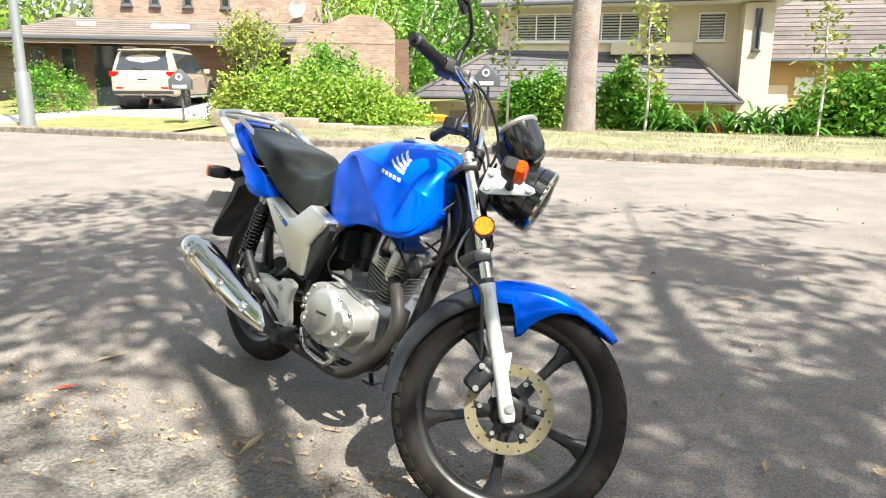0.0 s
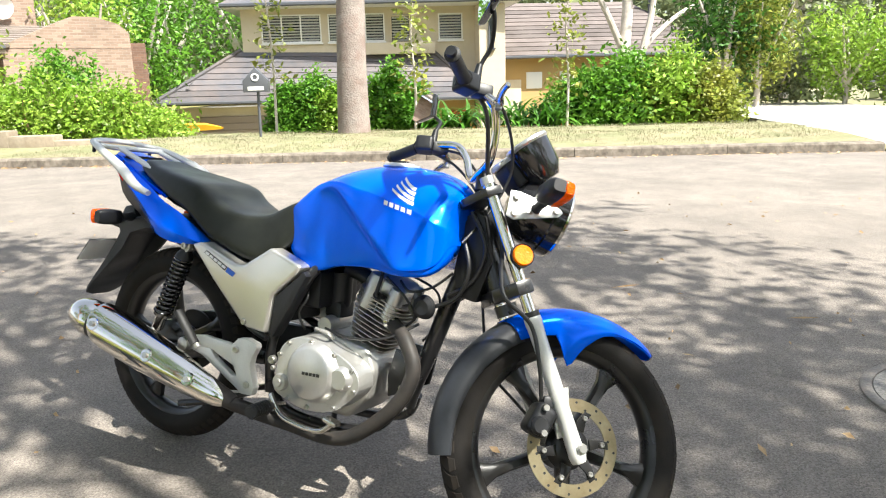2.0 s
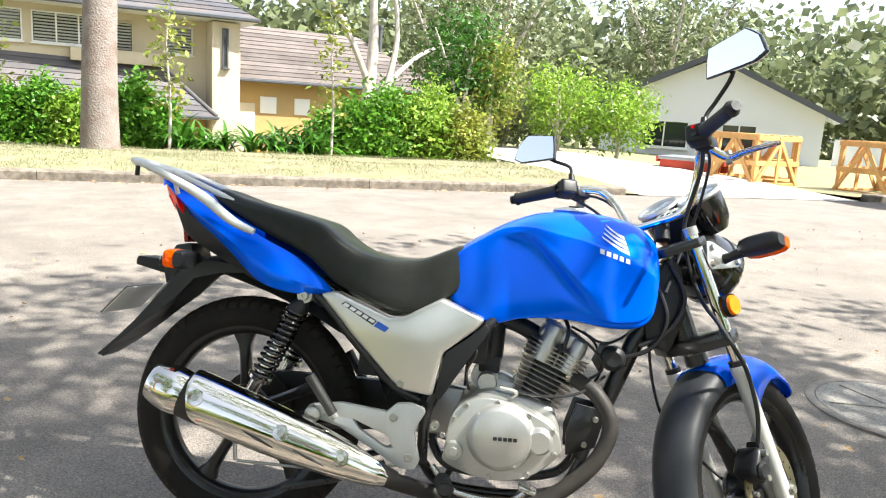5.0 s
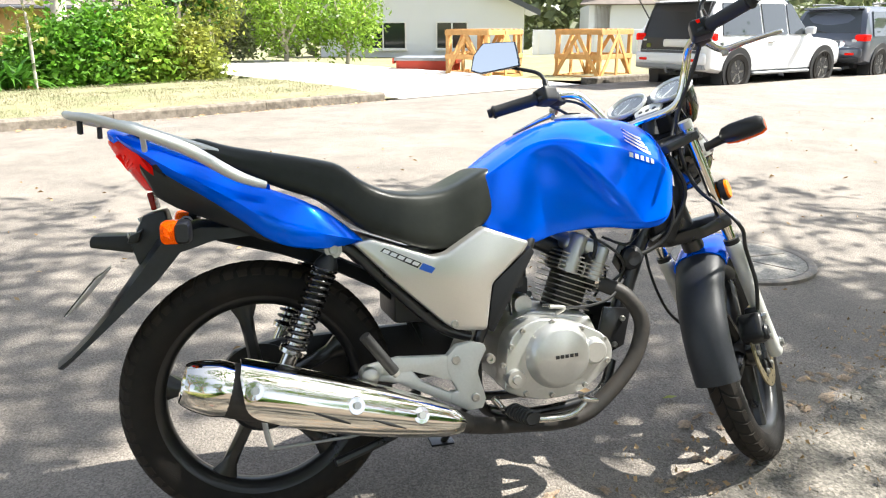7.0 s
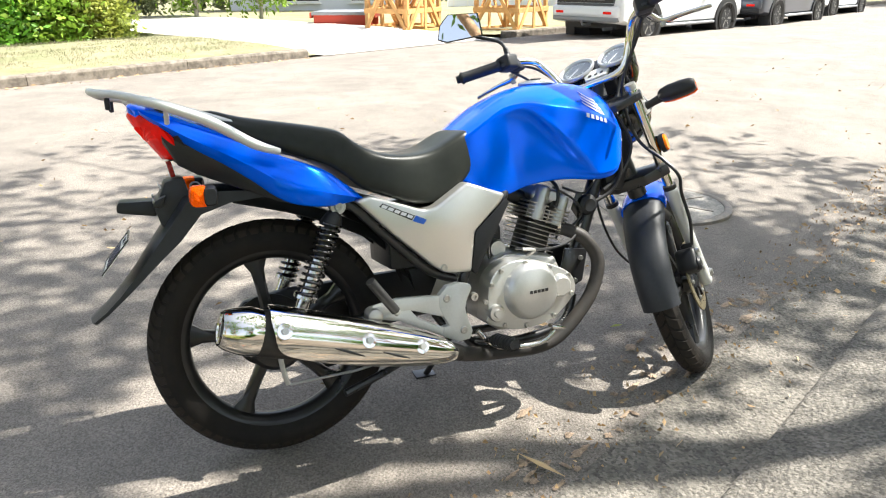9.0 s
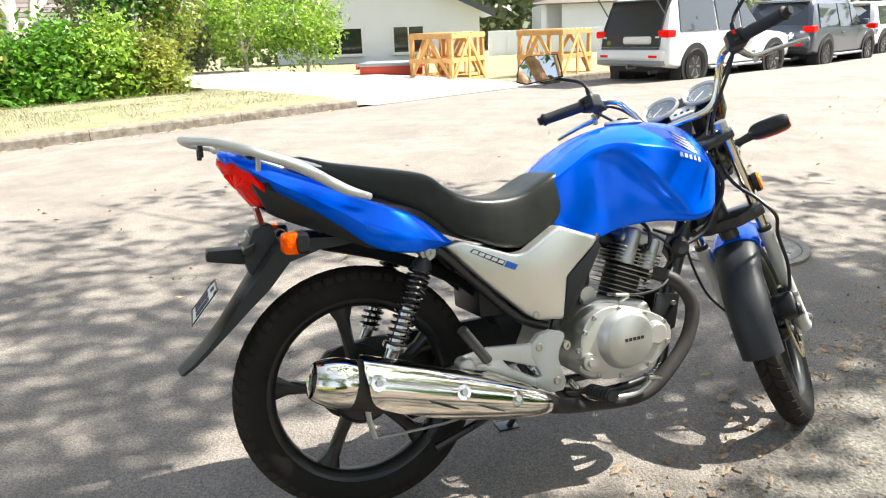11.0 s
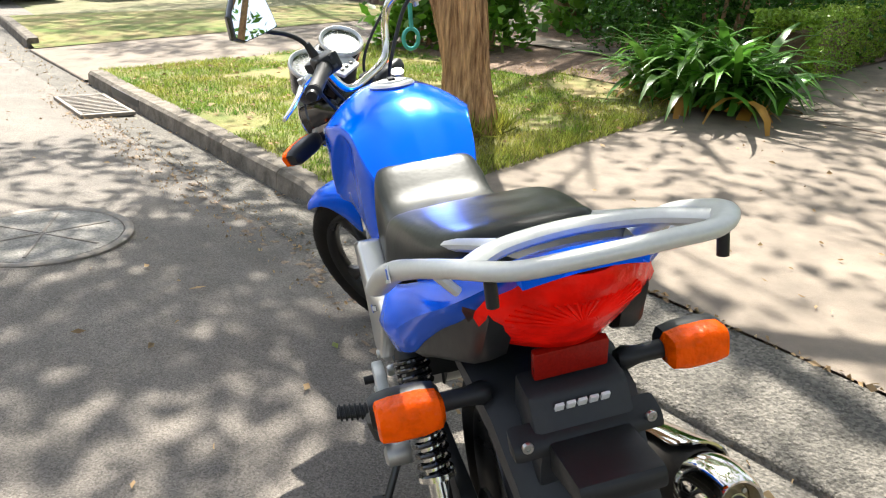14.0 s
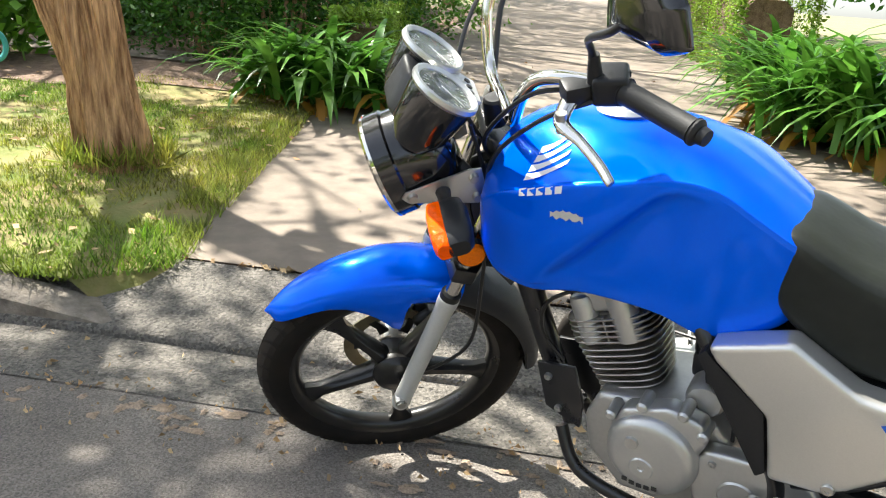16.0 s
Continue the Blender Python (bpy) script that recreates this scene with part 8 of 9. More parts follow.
for k, (s, r) in enumerate(((-1.9, 17.1), (-1.5, 17.3), (-0.2, 17.0), (0.2, 17.3), (0.5, 17.0), (-2.3, 17.0), (-0.8, 17.2))):
    strap_clump("flax_tuft", rs(s, r, far_z(s, r)), 60, 0.95, 230 + k, "pale green flax tuft on the verge", dry=0.3, spread=0.25)


def sapling(p, h, seed, label):
    t = thing("sapling", label, "young tree", Matrix.Translation(p), "saplings")
    part("trunk", tube([(0, 0, -0.1), (0.04, 0.02, h * 0.4), (-0.02, 0.05, h * 0.75), (0.03, 0, h)], [0.035, 0.028, 0.018, 0.006], 7, 5), PALEBARK, t)
    rng = np.random.default_rng(seed)
    C = []
    for k in range(16):
        z = h * (0.30 + 0.70 * k / 15)
        a = k * 2.4
        q = Vector((0.32 * math.cos(a), 0.32 * math.sin(a), 0.12))
        part("twig", tube([(0, 0, z), (q.x * 0.5, q.y * 0.5, z + 0.06), (q.x, q.y, z + q.z)], [0.008, 0.006, 0.003], 5, 2), PALEBARK, t)
        C.append(rng.normal(size=(16, 3)) * 0.11 + np.array([q.x * 0.8, q.y * 0.8, z + 0.1]))
    leaf_mesh("foliage", np.concatenate(C), 0.15, LEAF_YEL, t, seed=seed)
    return t


sapling(rs(-5.75, 16.6, 0.0), 4.2, 241, "slender young magnolia with sparse olive leaves")
sapling(rs(-2.55, 16.6, 0.0), 2.8, 242, "slender young magnolia with sparse olive leaves")
sapling(rs(0.85, 16.8, 0.0), 3.0, 243, "slender young tree with yellow leaves")
# garden of the brick house
for k, (s, r, rx, rz, mt, lf) in enumerate(((-11.75, 14.3, 0.62, 0.95, LEAF_YEL, 0.09), (-11.2, 14.6, 1.1, 1.3, LEAF_LIGHT, 0.11), (-10.4, 15.0, 1.0, 1.2, LEAF_LIGHT, 0.11), (-9.5, 15.3, 0.9, 1.1, LEAF_LIGHT, 0.11), (-8.7, 15.3, 0.8, 1.05, LEAF_LIGHT, 0.11), (-8.0, 15.4, 0.8, 0.7, LEAF_LIGHT, 0.11), (-18.9, 15.0, 0.9, 1.4, LEAF_MID, 0.1))):
    shrub("front_garden_shrub", rs(s, r, 0.15 if s < -8.4 else -0.1), rx, rz, mt, "soft light green shrub above the garden wall", lf, 110, 28, 250 + k, group="front garden shrubs")
for k, (s, r, h, rr, mt) in enumerate(((-12.0, 15.2, 2.5, 0.72, LEAF_YEL), (-10.3, 16.0, 1.65, 0.62, LEAF_MID))):
    b = rs(s, r, 0.15)
    limb_tree("small_garden_tree", b, [((0, 0, -0.2), 0.06), ((0.03, 0, h * 0.4), 0.05), ((0, 0, h * 0.75), 0.03)], [[((0, 0, h * 0.45), 0.03), ((0.4 * math.cos(a), 0.4 * math.sin(a), h * 0.75), 0.012)] for a in (0.2, 1.5, 2.8, 4.2, 5.4)], PALEBARK,
              "small leafy garden tree beside the driveway", [((0, 0, h * 0.78, rr, rr, rr * 0.75), 1.0)], mt, 0.13, 60, 26, 260 + k, 0.35)
# taller trees between and behind the houses
FT = [(-2.4, 35.2, 8.0, 2.1, LEAF_MID, 0.24), (-4.0, 32.5, 7.5, 1.9, LEAF_LIGHT, 0.22), (-1.3, 38.5, 9.5, 2.4, LEAF_MID, 0.26), (-3.2, 38.5, 10.0, 2.6, LEAF_MID, 0.28), (-2.3, 29.8, 2.8, 0.9, LEAF_GUM, 0.18),
      (14.2, 18.0, 4.6, 1.3, LEAF_DARK, 0.17), (15.0, 17.6, 3.8, 1.0, LEAF_YEL, 0.16), (17.6, 16.9, 3.1, 1.25, LEAF_LIGHT, 0.16), (18.9, 15.4, 2.7, 1.15, LEAF_LIGHT, 0.16), (16.6, 18.4, 2.2, 0.9, LEAF_GUM, 0.15),
      (17.5, 22.5, 6.5, 1.8, LEAF_GUM, 0.22), (15.5, 52, 13, 4.0, LEAF_GUM, 0.4), (4, 54, 14, 4.5, LEAF_MID, 0.4), (-9, 46, 12, 4.5, LEAF_GUM, 0.4), (-24, 36, 11, 4.5, LEAF_LIGHT, 0.4), (34, 36, 12, 4, LEAF_GUM, 0.4), (42, 28, 11, 4, LEAF_GUM, 0.4)]
for k, (s, r, h, rr, mt, lf) in enumerate(FT):
    rr_ = to_rs(s, r)[1]
    b = Vector((s, r, max(ground_z(rr_), -2.2) if s < 14 else -0.3))
    lim = [[((0, 0, h * 0.3), 0.02 * h), ((0.5 * rr * math.cos(a), 0.5 * rr * math.sin(a), h * 0.62), 0.012 * h), ((0.9 * rr * math.cos(a), 0.9 * rr * math.sin(a), h * 0.85), 0.004 * h)] for a in (0.4 + k, 1.7 + k, 3.0 + k, 4.3 + k, 5.5 + k)]
    limb_tree("background_tree", b, [((0, 0, -0.3), 0.026 * h), ((0.1, 0, h * 0.4), 0.02 * h), ((0, 0.1, h * 0.8), 0.01 * h)], lim, PALEBARK, "tall leafy tree among the houses",
              [((0, 0, h * 0.72, rr, rr, h * 0.30), 0.7), ((0.3, 0.2, h * 0.45, rr * 0.95, rr * 0.95, h * 0.22), 0.3)], mt, lf, 150, 26, 280 + k, rr * 0.38)
GB = rs(3.1, 23.9, -1.0)
part("trunk", tube([(0, 0, -0.3), (0.1, 0, 2.0), (0.35, 0.1, 4.0), (0.3, 0.2, 6.5)], [0.26, 0.22, 0.17, 0.08], 12, 5), PALEBARK, thing("white_gum", "pale-limbed gum tree behind the hedge", "tree", Matrix.Translation(GB)))
wg = [o for o in bpy.data.objects if o.name == "white_gum"][0]
for pts in ([(0.12, 0, 1.9), (1.0, 0, 3.0), (2.4, 0.2, 4.0), (4.0, 0.3, 4.6)], [(0.2, 0, 2.8), (-0.5, 0.1, 4.2), (-1.4, 0.2, 5.6)], [(0.9, 0, 2.9), (1.3, 0.1, 4.4), (1.2, 0.2, 6.0)]):
    part("limb", tube(pts, [0.12, 0.09, 0.07, 0.03][:len(pts)], 9, 5), PALEBARK, wg)
leaf_mesh("crown", clumps(np.random.default_rng(330), 90, 30, 0.9, ball(0.8, 0.3, 8.0, 3.0, 2.5, 1.6)), 0.2, LEAF_GUM, wg, seed=331)

# far woods on the slopes, as one body
rng = np.random.default_rng(400)
WP = []
for i in range(420):
    s = rng.uniform(-110, 130)
    r = rng.uniform(52, 95)
    h = rng.uniform(9, 17)
    base = rs(s, r, -5 + (r - 52) * 0.20)
    c = rng.normal(size=(150, 3)) * np.array([2.2, 2.2, h * 0.22])
    WP.append(c + np.array([base.x, base.y, base.z + h * 0.55]))
for i in range(150):
    a = rng.uniform(-0.7, 0.9)
    d = rng.uniform(58, 95)
    h = rng.uniform(7, 15)
    base = Vector((d * math.cos(a), d * math.sin(a), 0.0))
    if base.x < 40:
        continue
    WP.append(rng.normal(size=(130, 3)) * np.array([2.2, 2.2, h * 0.22]) + np.array([base.x, base.y, h * 0.5]))
tagged(leaf_mesh("far_woods", np.concatenate(WP), 1.0, LEAF_GUM, aspect=0.7, seed=401), "hazy grey-green bushland behind the houses", "woods", kind="stuff")
# hedge line and trees closing the near side
for k, (x, y, h, rr, mt) in enumerate(((8, -22, 8, 3.2, LEAF_DARK), (2, -18, 7, 3.0, LEAF_DARK), (-6, -20, 8, 3.2, LEAF_MID), (-13, -14, 8, 3.2, LEAF_DARK), (16, -20, 8, 3, LEAF_MID), (24, -22, 9, 3.4, LEAF_DARK), (31, -17, 8, 3.0, LEAF_MID), (-17, -4, 9, 3.4, LEAF_MID), (-20, 6, 9, 3.4, LEAF_GUM), (36, -8, 8, 3.2, LEAF_GUM), (42, -2, 9, 3.2, LEAF_DARK))):
    lim = [[((0, 0, h * 0.3), 0.02 * h), ((0.6 * rr * math.cos(a), 0.6 * rr * math.sin(a), h * 0.7), 0.01 * h)] for a in (0.4 + k, 1.9 + k, 3.4 + k, 4.9 + k)]
    limb_tree("near_side_tree", Vector((x, y, 0.4)), [((0, 0, -0.4), 0.03 * h), ((0.1, 0, h * 0.7), 0.012 * h)], lim, BARK, "dense dark tree on the near side of the street", [((0, 0, h * 0.6, rr, rr, h * 0.36), 1.0)], mt, 0.28, 150, 26, 420 + k, rr * 0.36)


# ---- vehicles ----
def car(name, M, paint, label, L, W, H, kind="suv", tail_open=False, group="parked cars"):
    """A parked car, x forward from its rear bumper, y to its left, z up from the road."""
    t = thing(name, label, "car", M, group)
    wr = 0.37 if kind == "suv" else 0.31
    xr, xf = L * 0.19, L * 0.80
    belt = H * 0.58
    arch = wr * 1.17

    hatch = kind != "suv"
    rake = 0.5 if hatch else 0.26
    st = ((0.0, 0.46, belt * 0.80, 0.86), (0.02, 0.42, belt * 0.97, 0.93), (0.08, 0.40, belt + 0.12, 0.975), (0.08 + rake * 0.5, 0.38, belt + (H - belt) * 0.62, 0.995), (0.08 + rake, 0.36, H - 0.07, 1.0), (0.30 + rake, 0.34, H - 0.01, 1.0),
          (L * 0.32, 0.33, H, 1.0), (L * 0.50, 0.33, H - 0.02, 1.0), (L * 0.56, 0.33, H - 0.09, 1.0), (L * 0.63, 0.33, belt + (H - belt) * 0.48, 1.0), (L * 0.695, 0.33, belt + 0.03, 0.995), (L * 0.72, 0.33, belt - 0.02, 0.99),
          (L * 0.86, 0.33, belt * 0.93, 0.97), (L * 0.94, 0.36, belt * 0.85, 0.91), (L * 0.985, 0.40, belt * 0.72, 0.82), (L, 0.44, belt * 0.58, 0.74))
    rings = []
    for x, zb, zt, k in st:
        w = W / 2 * k
        zm = min(belt, zt - 0.03)
        wt = w * 0.975 - max(0.0, zt - belt) * 0.27 - (0.06 if zt <= belt + 0.05 else 0)
        half = [(0, zb), (w * 0.9, zb), (w * 0.985, zb + 0.06), (w * 1.0, (zb + zm) * 0.5), (w * 1.0, zm - 0.10), (w * 0.975, zm), (wt + 0.01, zt - 0.07 if zt > belt + 0.1 else zt - 0.015), (wt - 0.06, zt - 0.015), (wt * 0.5, zt + 0.005), (0, zt + 0.01)]
        rings.append([(x, y, z) for y, z in half] + [(x, -y, z) for y, z in reversed(half[1:-1])])
    rows = [spline([r[i] for r in rings], 2) for i in range(len(rings[0]))]
    part("body", loft([[row[j] for row in rows] for j in range(len(rows[0]))]), paint, t, sharp=45)
    for sgn in (-1, 1):
        for cx in (xr, xf):
            part("wheel_arch", lathe([(0.0, sgn * 0.30), (arch, sgn * 0.30), (arch + 0.015, sgn * 0.42), (arch + 0.015, sgn * (W / 2 + 0.012)), (arch - 0.01, sgn * (W / 2 + 0.012)), (0.0, sgn * (W / 2 + 0.004))], 30, "y", (cx, 0, wr + 0.02)), CARBLACK, t)
    for sgn in (-1, 1):
        ym = sgn * (W / 2 * 0.978)
        yt = sgn * (W / 2 * 0.978 - (H - belt) * 0.27 + 0.035)

        def side(x0, x1, x2, x3):
            a = [(x0, ym + sgn * 0.012, belt + 0.02), (x1, ym + sgn * 0.012, belt + 0.02), (x2, yt + sgn * 0.016, H - 0.13), (x3, yt + sgn * 0.016, H - 0.13)]
            b = [(x, y - sgn * 0.03, z) for x, y, z in a]
            return loft([a, b])
        part("side_window", side(0.42, L * 0.34, L * 0.34, 0.52), CARGLASS, t)
        part("side_window", side(L * 0.355, L * 0.515, L * 0.515, L * 0.355), CARGLASS, t)
        part("side_window", side(L * 0.53, L * 0.665, L * 0.565, L * 0.53), CARGLASS, t)
        part("wing_mirror", box((L * 0.645, sgn * (W / 2 + 0.09), belt + 0.10), (0.12, 0.2, 0.15), 0.04, 2), paint, t)
        part("door_handle", box((L * 0.40, sgn * (W / 2 + 0.01), belt - 0.12), (0.2, 0.03, 0.035), 0.01, 1), CHROME if paint is CARWHITE else paint, t)
        part("sill_step", box((L * 0.495, sgn * (W / 2 - 0.02), wr * 0.86), (L * 0.40, 0.12, 0.06), 0.02, 1), GALV if kind == "suv" else CARBLACK, t)
        part("tail_light", box((0.13, sgn * (W / 2 - 0.13), belt * 0.99), (0.26, 0.27, 0.15), 0.04, 2), REDLENS, t, "red tail light")
        part("tail_light_clear", box((0.04, sgn * (W / 2 - 0.26), belt * 0.93), (0.10, 0.12, 0.06), 0.02, 1), FRAMEW, t)
        part("rear_reflector", box((-0.05, sgn * (W / 2 - 0.3), 0.60), (0.06, 0.22, 0.06), 0.015, 1), REDLENS, t)
        part("mudflap", box((xr - wr * 1.15, sgn * (W / 2 - 0.14), wr * 0.75), (0.03, 0.26, 0.4), 0.01, 1), CARBLACK, t)
        for cx in (xr, xf):
            w = part("wheel", lathe([(wr * 0.62, -0.11), (wr * 0.9, -0.115), (wr, -0.07), (wr, 0.07), (wr * 0.9, 0.115), (wr * 0.62, 0.11), (wr * 0.6, 0.0), (wr * 0.62, -0.11)], 36, "y", (cx, sgn * (W / 2 - 0.085), wr)), RUBBER, t, "black tyre on an alloy wheel")
            part("wheel_rim", lathe([(wr * 0.60, sgn * 0.10), (wr * 0.64, sgn * 0.112), (wr * 0.60, sgn * 0.05), (wr * 0.15, sgn * 0.04), (0.0, sgn * 0.06), (0.0, 0.0), (wr * 0.60, 0.0)], 30, "y", (cx, sgn * (W / 2 - 0.085), wr)), CARBLACK, w)
            for k in range(6):
                a = k * math.pi / 3
                bm = box((wr * 0.36, 0, 0), (wr * 0.50, 0.03, wr * 0.17), 0.01, 1)
                bm.transform(Matrix.Translation((cx, sgn * (W / 2 - 0.085 + 0.085), wr)) @ Matrix.Rotation(a, 4, "Y"))
                part("wheel_spoke", bm, ALLOY, w)
        part("headlight", box((L - 0.14, sgn * (W / 2 - 0.25), belt * 0.80), (0.2, 0.36, 0.16), 0.05, 2), GLASS, t)
        part("roof_rail", tube([(0.6, sgn * (W / 2 - 0.24), H + 0.03), (L * 0.3, sgn * (W / 2 - 0.23), H + 0.06), (L * 0.52, sgn * (W / 2 - 0.24), H + 0.03)], 0.02, 6, 3), TRIMGREY, t)
    ws = loft([[(L * 0.695, -W / 2 + 0.14, belt + 0.02), (L * 0.695, W / 2 - 0.14, belt + 0.02), (L * 0.562, W / 2 - 0.24, H - 0.06), (L * 0.562, -W / 2 + 0.24, H - 0.06)], [(L * 0.675, -W / 2 + 0.14, belt), (L * 0.675, W / 2 - 0.14, belt), (L * 0.545, W / 2 - 0.24, H - 0.08), (L * 0.545, -W / 2 + 0.24, H - 0.08)]])
    part("windscreen", ws, CARGLASS, t)
    part("rear_bumper", box((0.06, 0, 0.62), (0.26, W - 0.12, 0.24), 0.08, 3), paint, t)
    part("bumper_skid", box((0.08, 0, 0.47), (0.26, W - 0.16, 0.10), 0.03, 2), GALV if paint is CARWHITE else CARBLACK, t)
    part("tow_bar", tube([(0.2, 0, 0.36), (-0.06, 0, 0.36), (-0.08, 0, 0.45)], 0.025, 8, 2), GALV, t)
    part("underside", box((L / 2, 0, 0.36), (L * 0.9, W * 0.7, 0.16)), CARBLACK, t)
    part("exhaust_pipe", tube([(0.5, -W * 0.28, 0.30), (-0.02, -W * 0.28, 0.28)], 0.035, 8, 1), TRIMGREY, t)
    if tail_open:
        part("boot_interior", prism([(-0.014, belt - 0.26), (0.0, belt - 0.02), (0.06, belt + 0.12), (0.19, H - 0.28), (0.30, H - 0.10), (0.6, H - 0.12), (0.6, belt - 0.26)], -W / 2 + 0.20, W / 2 - 0.20, 0.02), CARBLACK, t, "dark open boot")
        part("boot_seal", tube([(-0.015, -W / 2 + 0.19, belt - 0.26), (0.055, -W / 2 + 0.20, belt + 0.12), (0.27, -W / 2 + 0.24, H - 0.11), (0.27, W / 2 - 0.24, H - 0.11), (0.055, W / 2 - 0.20, belt + 0.12), (-0.015, W / 2 - 0.19, belt - 0.26)], 0.018, 6, 1), TRIMGREY, t)
        part("boot_floor", box((0.0, 0, belt - 0.29), (0.10, W - 0.40, 0.05), 0.01), TRIMGREY, t)
        part("parcel", box((0.02, -0.18, belt - 0.13), (0.12, 0.72, 0.16), 0.06, 3), FRAMEW, t, "white bundle in the boot")
        part("folded_cloth", box((0.06, -0.05, belt - 0.03), (0.10, 0.45, 0.08), 0.035, 3), DECALB, t, "blue and white folded cloth")
        part("strap", box((0.0, 0.55, belt - 0.18), (0.05, 0.12, 0.10), 0.04, 2), LEAF_YEL, t)
        tg = loft([[(0.26, y, H - 0.0) for y in (-W / 2 + 0.2, -W / 4, W / 4, W / 2 - 0.2)] + [(0.26, y, H - 0.07) for y in (W / 2 - 0.2, W / 4, -W / 4, -W / 2 + 0.2)],
                   [(-0.55, y, H + 0.26) for y in (-W / 2 + 0.16, -W / 4, W / 4, W / 2 - 0.16)] + [(-0.55, y, H + 0.18) for y in (W / 2 - 0.16, W / 4, -W / 4, -W / 2 + 0.16)],
                   [(-0.95, y, H + 0.10) for y in (-W / 2 + 0.18, -W / 4, W / 4, W / 2 - 0.18)] + [(-0.92, y, H + 0.03) for y in (W / 2 - 0.18, W / 4, -W / 4, -W / 2 + 0.18)]])
        part("tailgate", tg, paint, t, "raised white tailgate")
        for sgn in (-1, 1):
            part("gas_strut", tube([(0.14, sgn * (W / 2 - 0.2), belt + 0.35), (-0.35, sgn * (W / 2 - 0.22), H + 0.10)], 0.015, 6, 1), TRIMGREY, t)
    else:
        rwin = loft([[(0.055, -W / 2 + 0.18, belt + 0.10), (0.055, W / 2 - 0.18, belt + 0.10), (0.02 + rake, W / 2 - 0.30, H - 0.12), (0.02 + rake, -W / 2 + 0.30, H - 0.12)], [(0.12, -W / 2 + 0.18, belt + 0.08), (0.12, W / 2 - 0.18, belt + 0.08), (0.12 + rake, W / 2 - 0.30, H - 0.14), (0.12 + rake, -W / 2 + 0.30, H - 0.14)]])
        part("rear_window", rwin, CARGLASS, t)
        part("rear_wiper", tube([(0.04, 0, belt + 0.10), (0.07, 0.3, belt + 0.16)], 0.012, 6, 1), CARBLACK, t)
        part("spoiler", box((rake - 0.02, 0, H - 0.055), (0.30, W - 0.56, 0.04), 0.018, 2), paint, t)
        part("number_plate", box((-0.005, 0, belt * 0.83), (0.03, 0.37, 0.12), 0.005, 1), FRAMEW, t)
        part("plate_mark", box((-0.022, 0, belt * 0.83), (0.004, 0.28, 0.05)), DECALK, t)
    return t


def car_at(name, s, r, ang, paint, label, L, W, H, z=0.03, **kw):
    """Placed by the road frame: its rear right wheel's foot, turned ang degrees from the road's line."""
    a = RA + radians(ang)
    d = Vector((math.cos(a), math.sin(a), 0))
    left = Vector((-d.y, d.x, 0))
    o = rs(s, r, z) - d * (L * 0.19) + left * (W / 2 - 0.13)
    return car(name, Matrix.Translation(o) @ Matrix.Rotation(a, 4, "Z"), paint, label, L, W, H, **kw)


car_at("white_suv", 11.57, 8.42, -8, CARWHITE, "white four-wheel drive with its tailgate raised, boot open", 4.85, 1.86, 1.80, z=-0.06, tail_open=True)
car_at("grey_suv", 16.63, 7.61, -2.6, CARGREY, "dark grey hatchback wagon parked at the far kerb", 4.5, 1.85, 1.66, z=-0.05)
car_at("white_wagon", 22.29, 7.92, -2, CARWHITE, "white wagon parked at the far kerb", 4.4, 1.82, 1.60, z=-0.05)
KM = Matrix.Translation((-9.0, 21.75, 0.30)) @ Matrix.Rotation(radians(93), 4, "Z")
car("champagne_wagon", KM, CARGOLD, "champagne-gold wagon standing in the brick house driveway", 4.8, 1.9, 1.74)
# cars in the side road, front or tail to the street
for k, (s, r, ang, paint, label, L, W, H, kd) in enumerate(((17.0, -0.6, 20, CARWHITE, "white van with silver trim parked in the side road", 4.9, 1.8, 1.95, "suv"), (16.5, -3.2, 12, CARWHITE, "small white hatchback parked in the side road", 3.8, 1.7, 1.5, "hatch"), (16.2, -6.0, 12, CARGREY, "dark wagon parked in the side road", 4.6, 1.8, 1.6, "suv"))):
    car_at("parked_car", s, r, ang, paint, label, L, W, H, z=0.05, kind=kd)


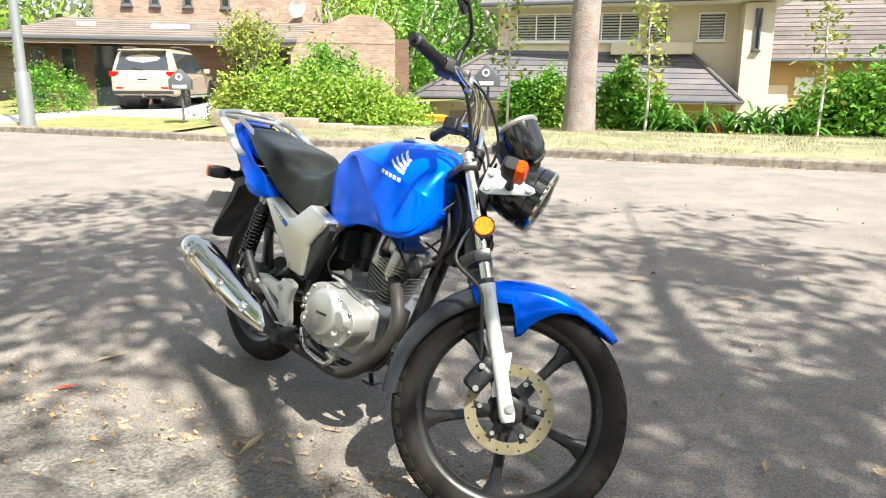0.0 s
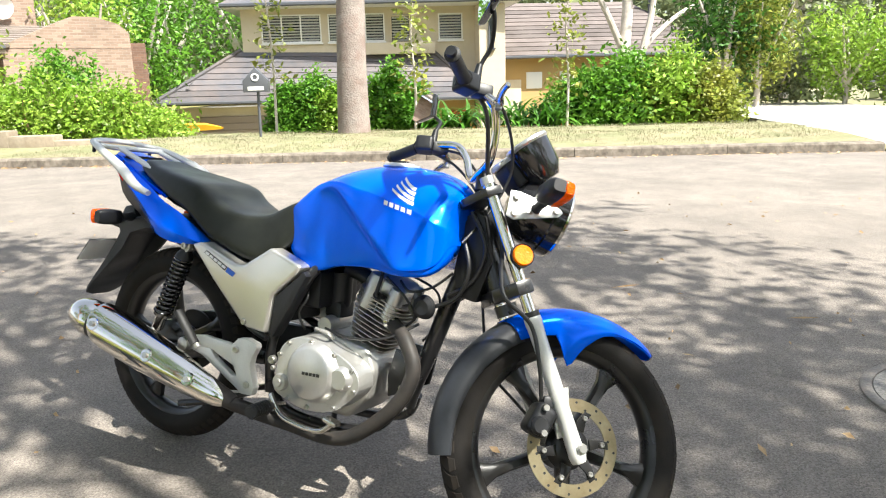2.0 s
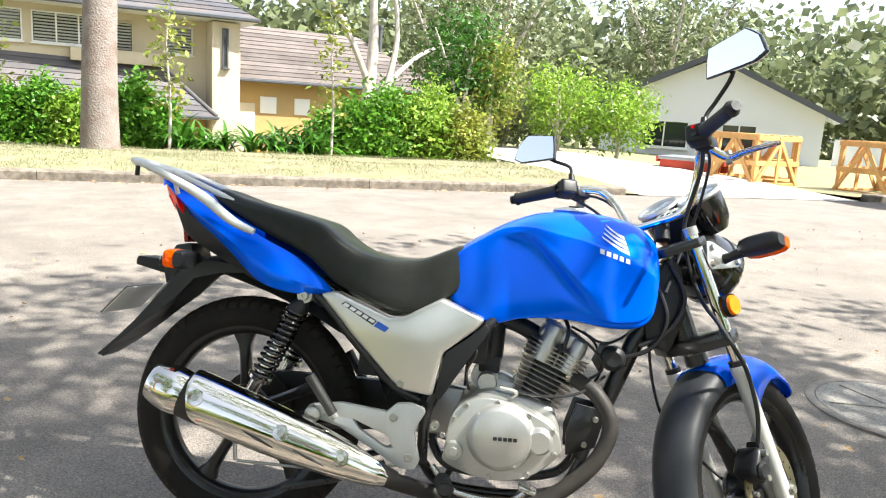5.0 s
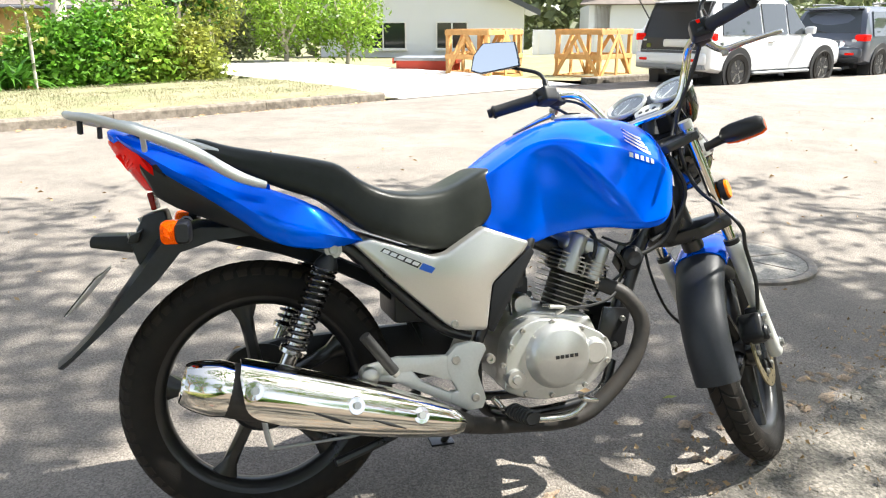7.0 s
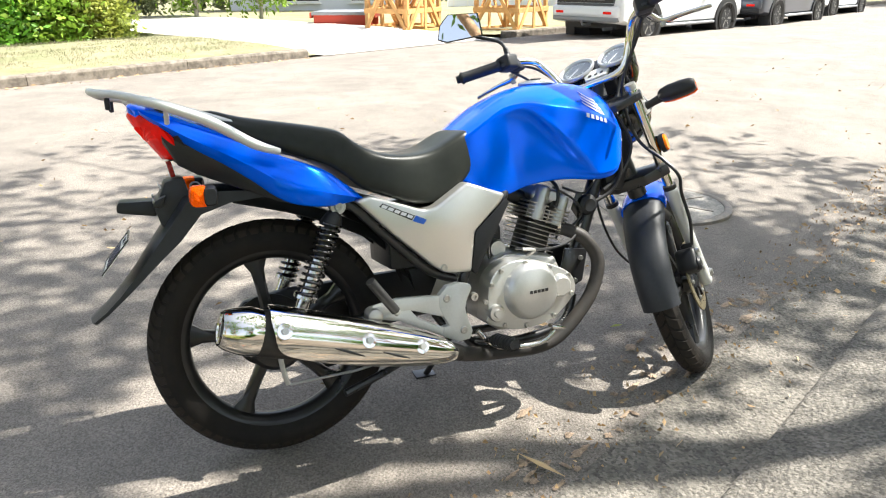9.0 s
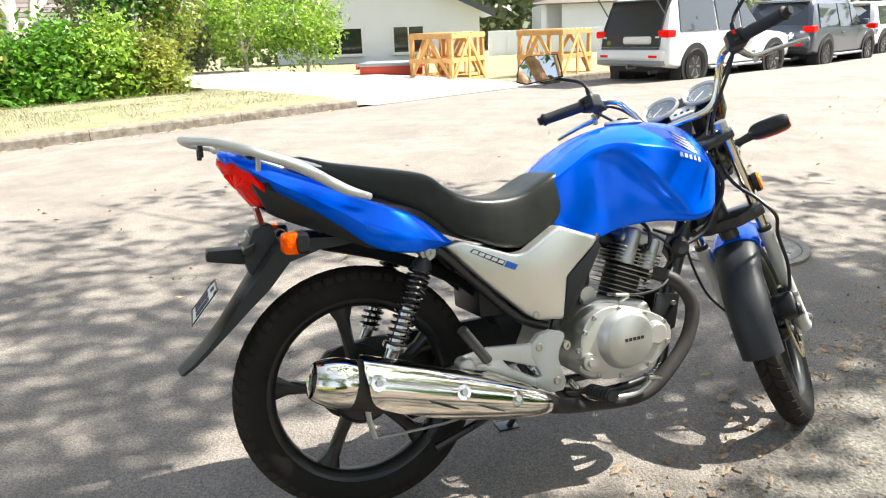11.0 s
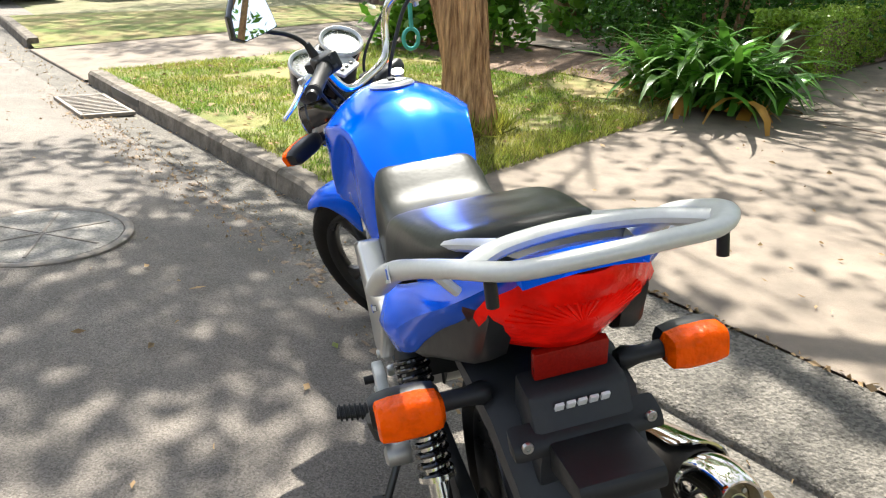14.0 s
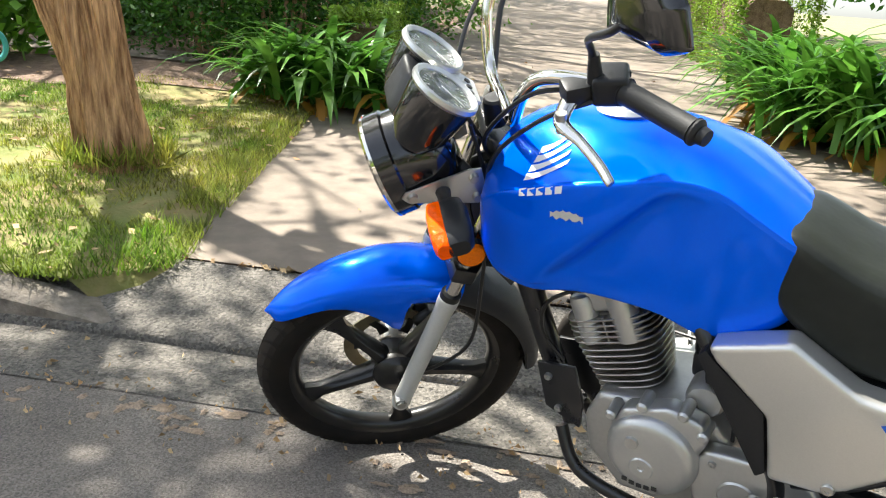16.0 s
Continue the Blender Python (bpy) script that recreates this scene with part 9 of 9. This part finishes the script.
# ---- timber crates and loads on the verge ----
def crate(M, w, d, h, label):
    t = thing("timber_crate", label, "crate", M, "timber crates")

    def bar(name, a, b, th=0.045, wd=0.10):
        a, b = Vector(a), Vector(b)
        q = (b - a)
        bm = box((0, 0, q.length / 2), (wd, th, q.length), 0.006, 1)
        part(name, bm, TIMBER, t).matrix_basis = Matrix.Translation(a) @ q.to_track_quat("Z", "Y").to_matrix().to_4x4()
    for sx in (-1, 1):
        for sy in (-1, 1):
            part("post", box((sx * (w / 2 - 0.05), sy * (d / 2 - 0.05), h / 2), (0.09, 0.09, h), 0.008, 1), TIMBER, t)
    for z in (0.12, h * 0.5, h - 0.05):
        for sy in (-1, 1):
            part("rail", box((0, sy * d / 2, z), (w, 0.03, 0.11), 0.005, 1), TIMBER, t)
        for sx in (-1, 1):
            part("rail", box((sx * w / 2, 0, z), (0.03, d, 0.11), 0.005, 1), TIMBER, t)
    for sy in (-1, 1):
        for x0, x1 in ((-w / 2, 0), (w / 2, 0)):
            q = Vector((x1 - x0, 0, h - 0.2))
            bm = box((0, 0, 0), (q.length, 0.028, 0.09), 0.004, 1)
            bm.transform(Matrix.Translation(((x0 + x1) / 2, sy * (d / 2 + 0.016), h / 2)) @ Matrix.Rotation(-math.atan2(q.z, q.x), 4, "Y"))
            part("brace", bm, TIMBER, t)
        part("stud", box((0, sy * (d / 2 + 0.012), h / 2), (0.1, 0.03, h), 0.004, 1), TIMBER, t)
    for sx in (-1, 1):
        for y0, y1 in ((-d / 2, 0), (d / 2, 0)):
            q = Vector((0, y1 - y0, h - 0.2))
            bm = box((0, 0, 0), (0.028, q.length, 0.09), 0.004, 1)
            bm.transform(Matrix.Translation((sx * (w / 2 + 0.016), (y0 + y1) / 2, h / 2)) @ Matrix.Rotation(math.atan2(q.z, q.y), 4, "X"))
            part("brace", bm, TIMBER, t)
    for k in range(7):
        part("top_slat", box((-w / 2 + 0.08 + k * (w - 0.16) / 6, 0, h + 0.012), (0.10, d, 0.024), 0.004, 1), TIMBER, t)
    part("pallet", box((0, 0, 0.04), (w, d, 0.08), 0.006, 1), TIMBER, t)
    return t


CZ = -0.08
crate(Matrix.Translation(rs(9.9, 13.8, CZ)) @ Matrix.Rotation(RA + radians(12), 4, "Z"), 1.5, 1.2, 1.18, "orange-brown open timber crate standing on the verge")
crate(Matrix.Translation(rs(10.9, 14.9, CZ)) @ Matrix.Rotation(RA + radians(14), 4, "Z"), 1.5, 1.2, 1.18, "orange-brown timber crate behind another on the verge")
crate(Matrix.Translation(rs(11.75, 12.0, CZ)) @ Matrix.Rotation(RA + radians(8), 4, "Z"), 1.5, 1.2, 1.18, "orange-brown open timber crate near the far kerb")
tr = thing("flat_trailer", "low red-edged flat trailer deck on the verge", "trailer", Matrix.Translation(rs(10.35, 16.4, -0.05)) @ Matrix.Rotation(RA + radians(40), 4, "Z"))
part("deck", box((0, 0, 0.42), (1.5, 1.6, 0.08), 0.01), GALV, tr)
part("side_rail", box((0, -0.82, 0.38), (1.5, 0.05, 0.14), 0.01), REDPAINT, tr)
part("side_rail", box((0, 0.82, 0.38), (1.5, 0.05, 0.14), 0.01), REDPAINT, tr)
part("cross_beam", box((0.66, 0, 0.2), (0.1, 1.5, 0.4), 0.01), REDPAINT, tr)
part("cross_beam", box((-0.66, 0, 0.2), (0.1, 1.5, 0.4), 0.01), REDPAINT, tr)
yk = thing("yellow_canoe", "yellow plastic canoe lying on the slope", "canoe", Matrix.Translation(rs(-8.05, 16.6, -0.05)) @ Matrix.Rotation(0.1, 4, "Z"))
part("hull", loft([[(x, w * y, 0.2 + h * z) for y, z in ((-1, 0.8), (-0.7, 0), (0.7, 0), (1, 0.8), (0.5, 1), (-0.5, 1))] for x, w, h in ((-1.0, 0.03, 0.05), (-0.6, 0.22, 0.16), (0, 0.28, 0.18), (0.6, 0.22, 0.16), (1.0, 0.03, 0.05))]), YELLOWPL, yk)
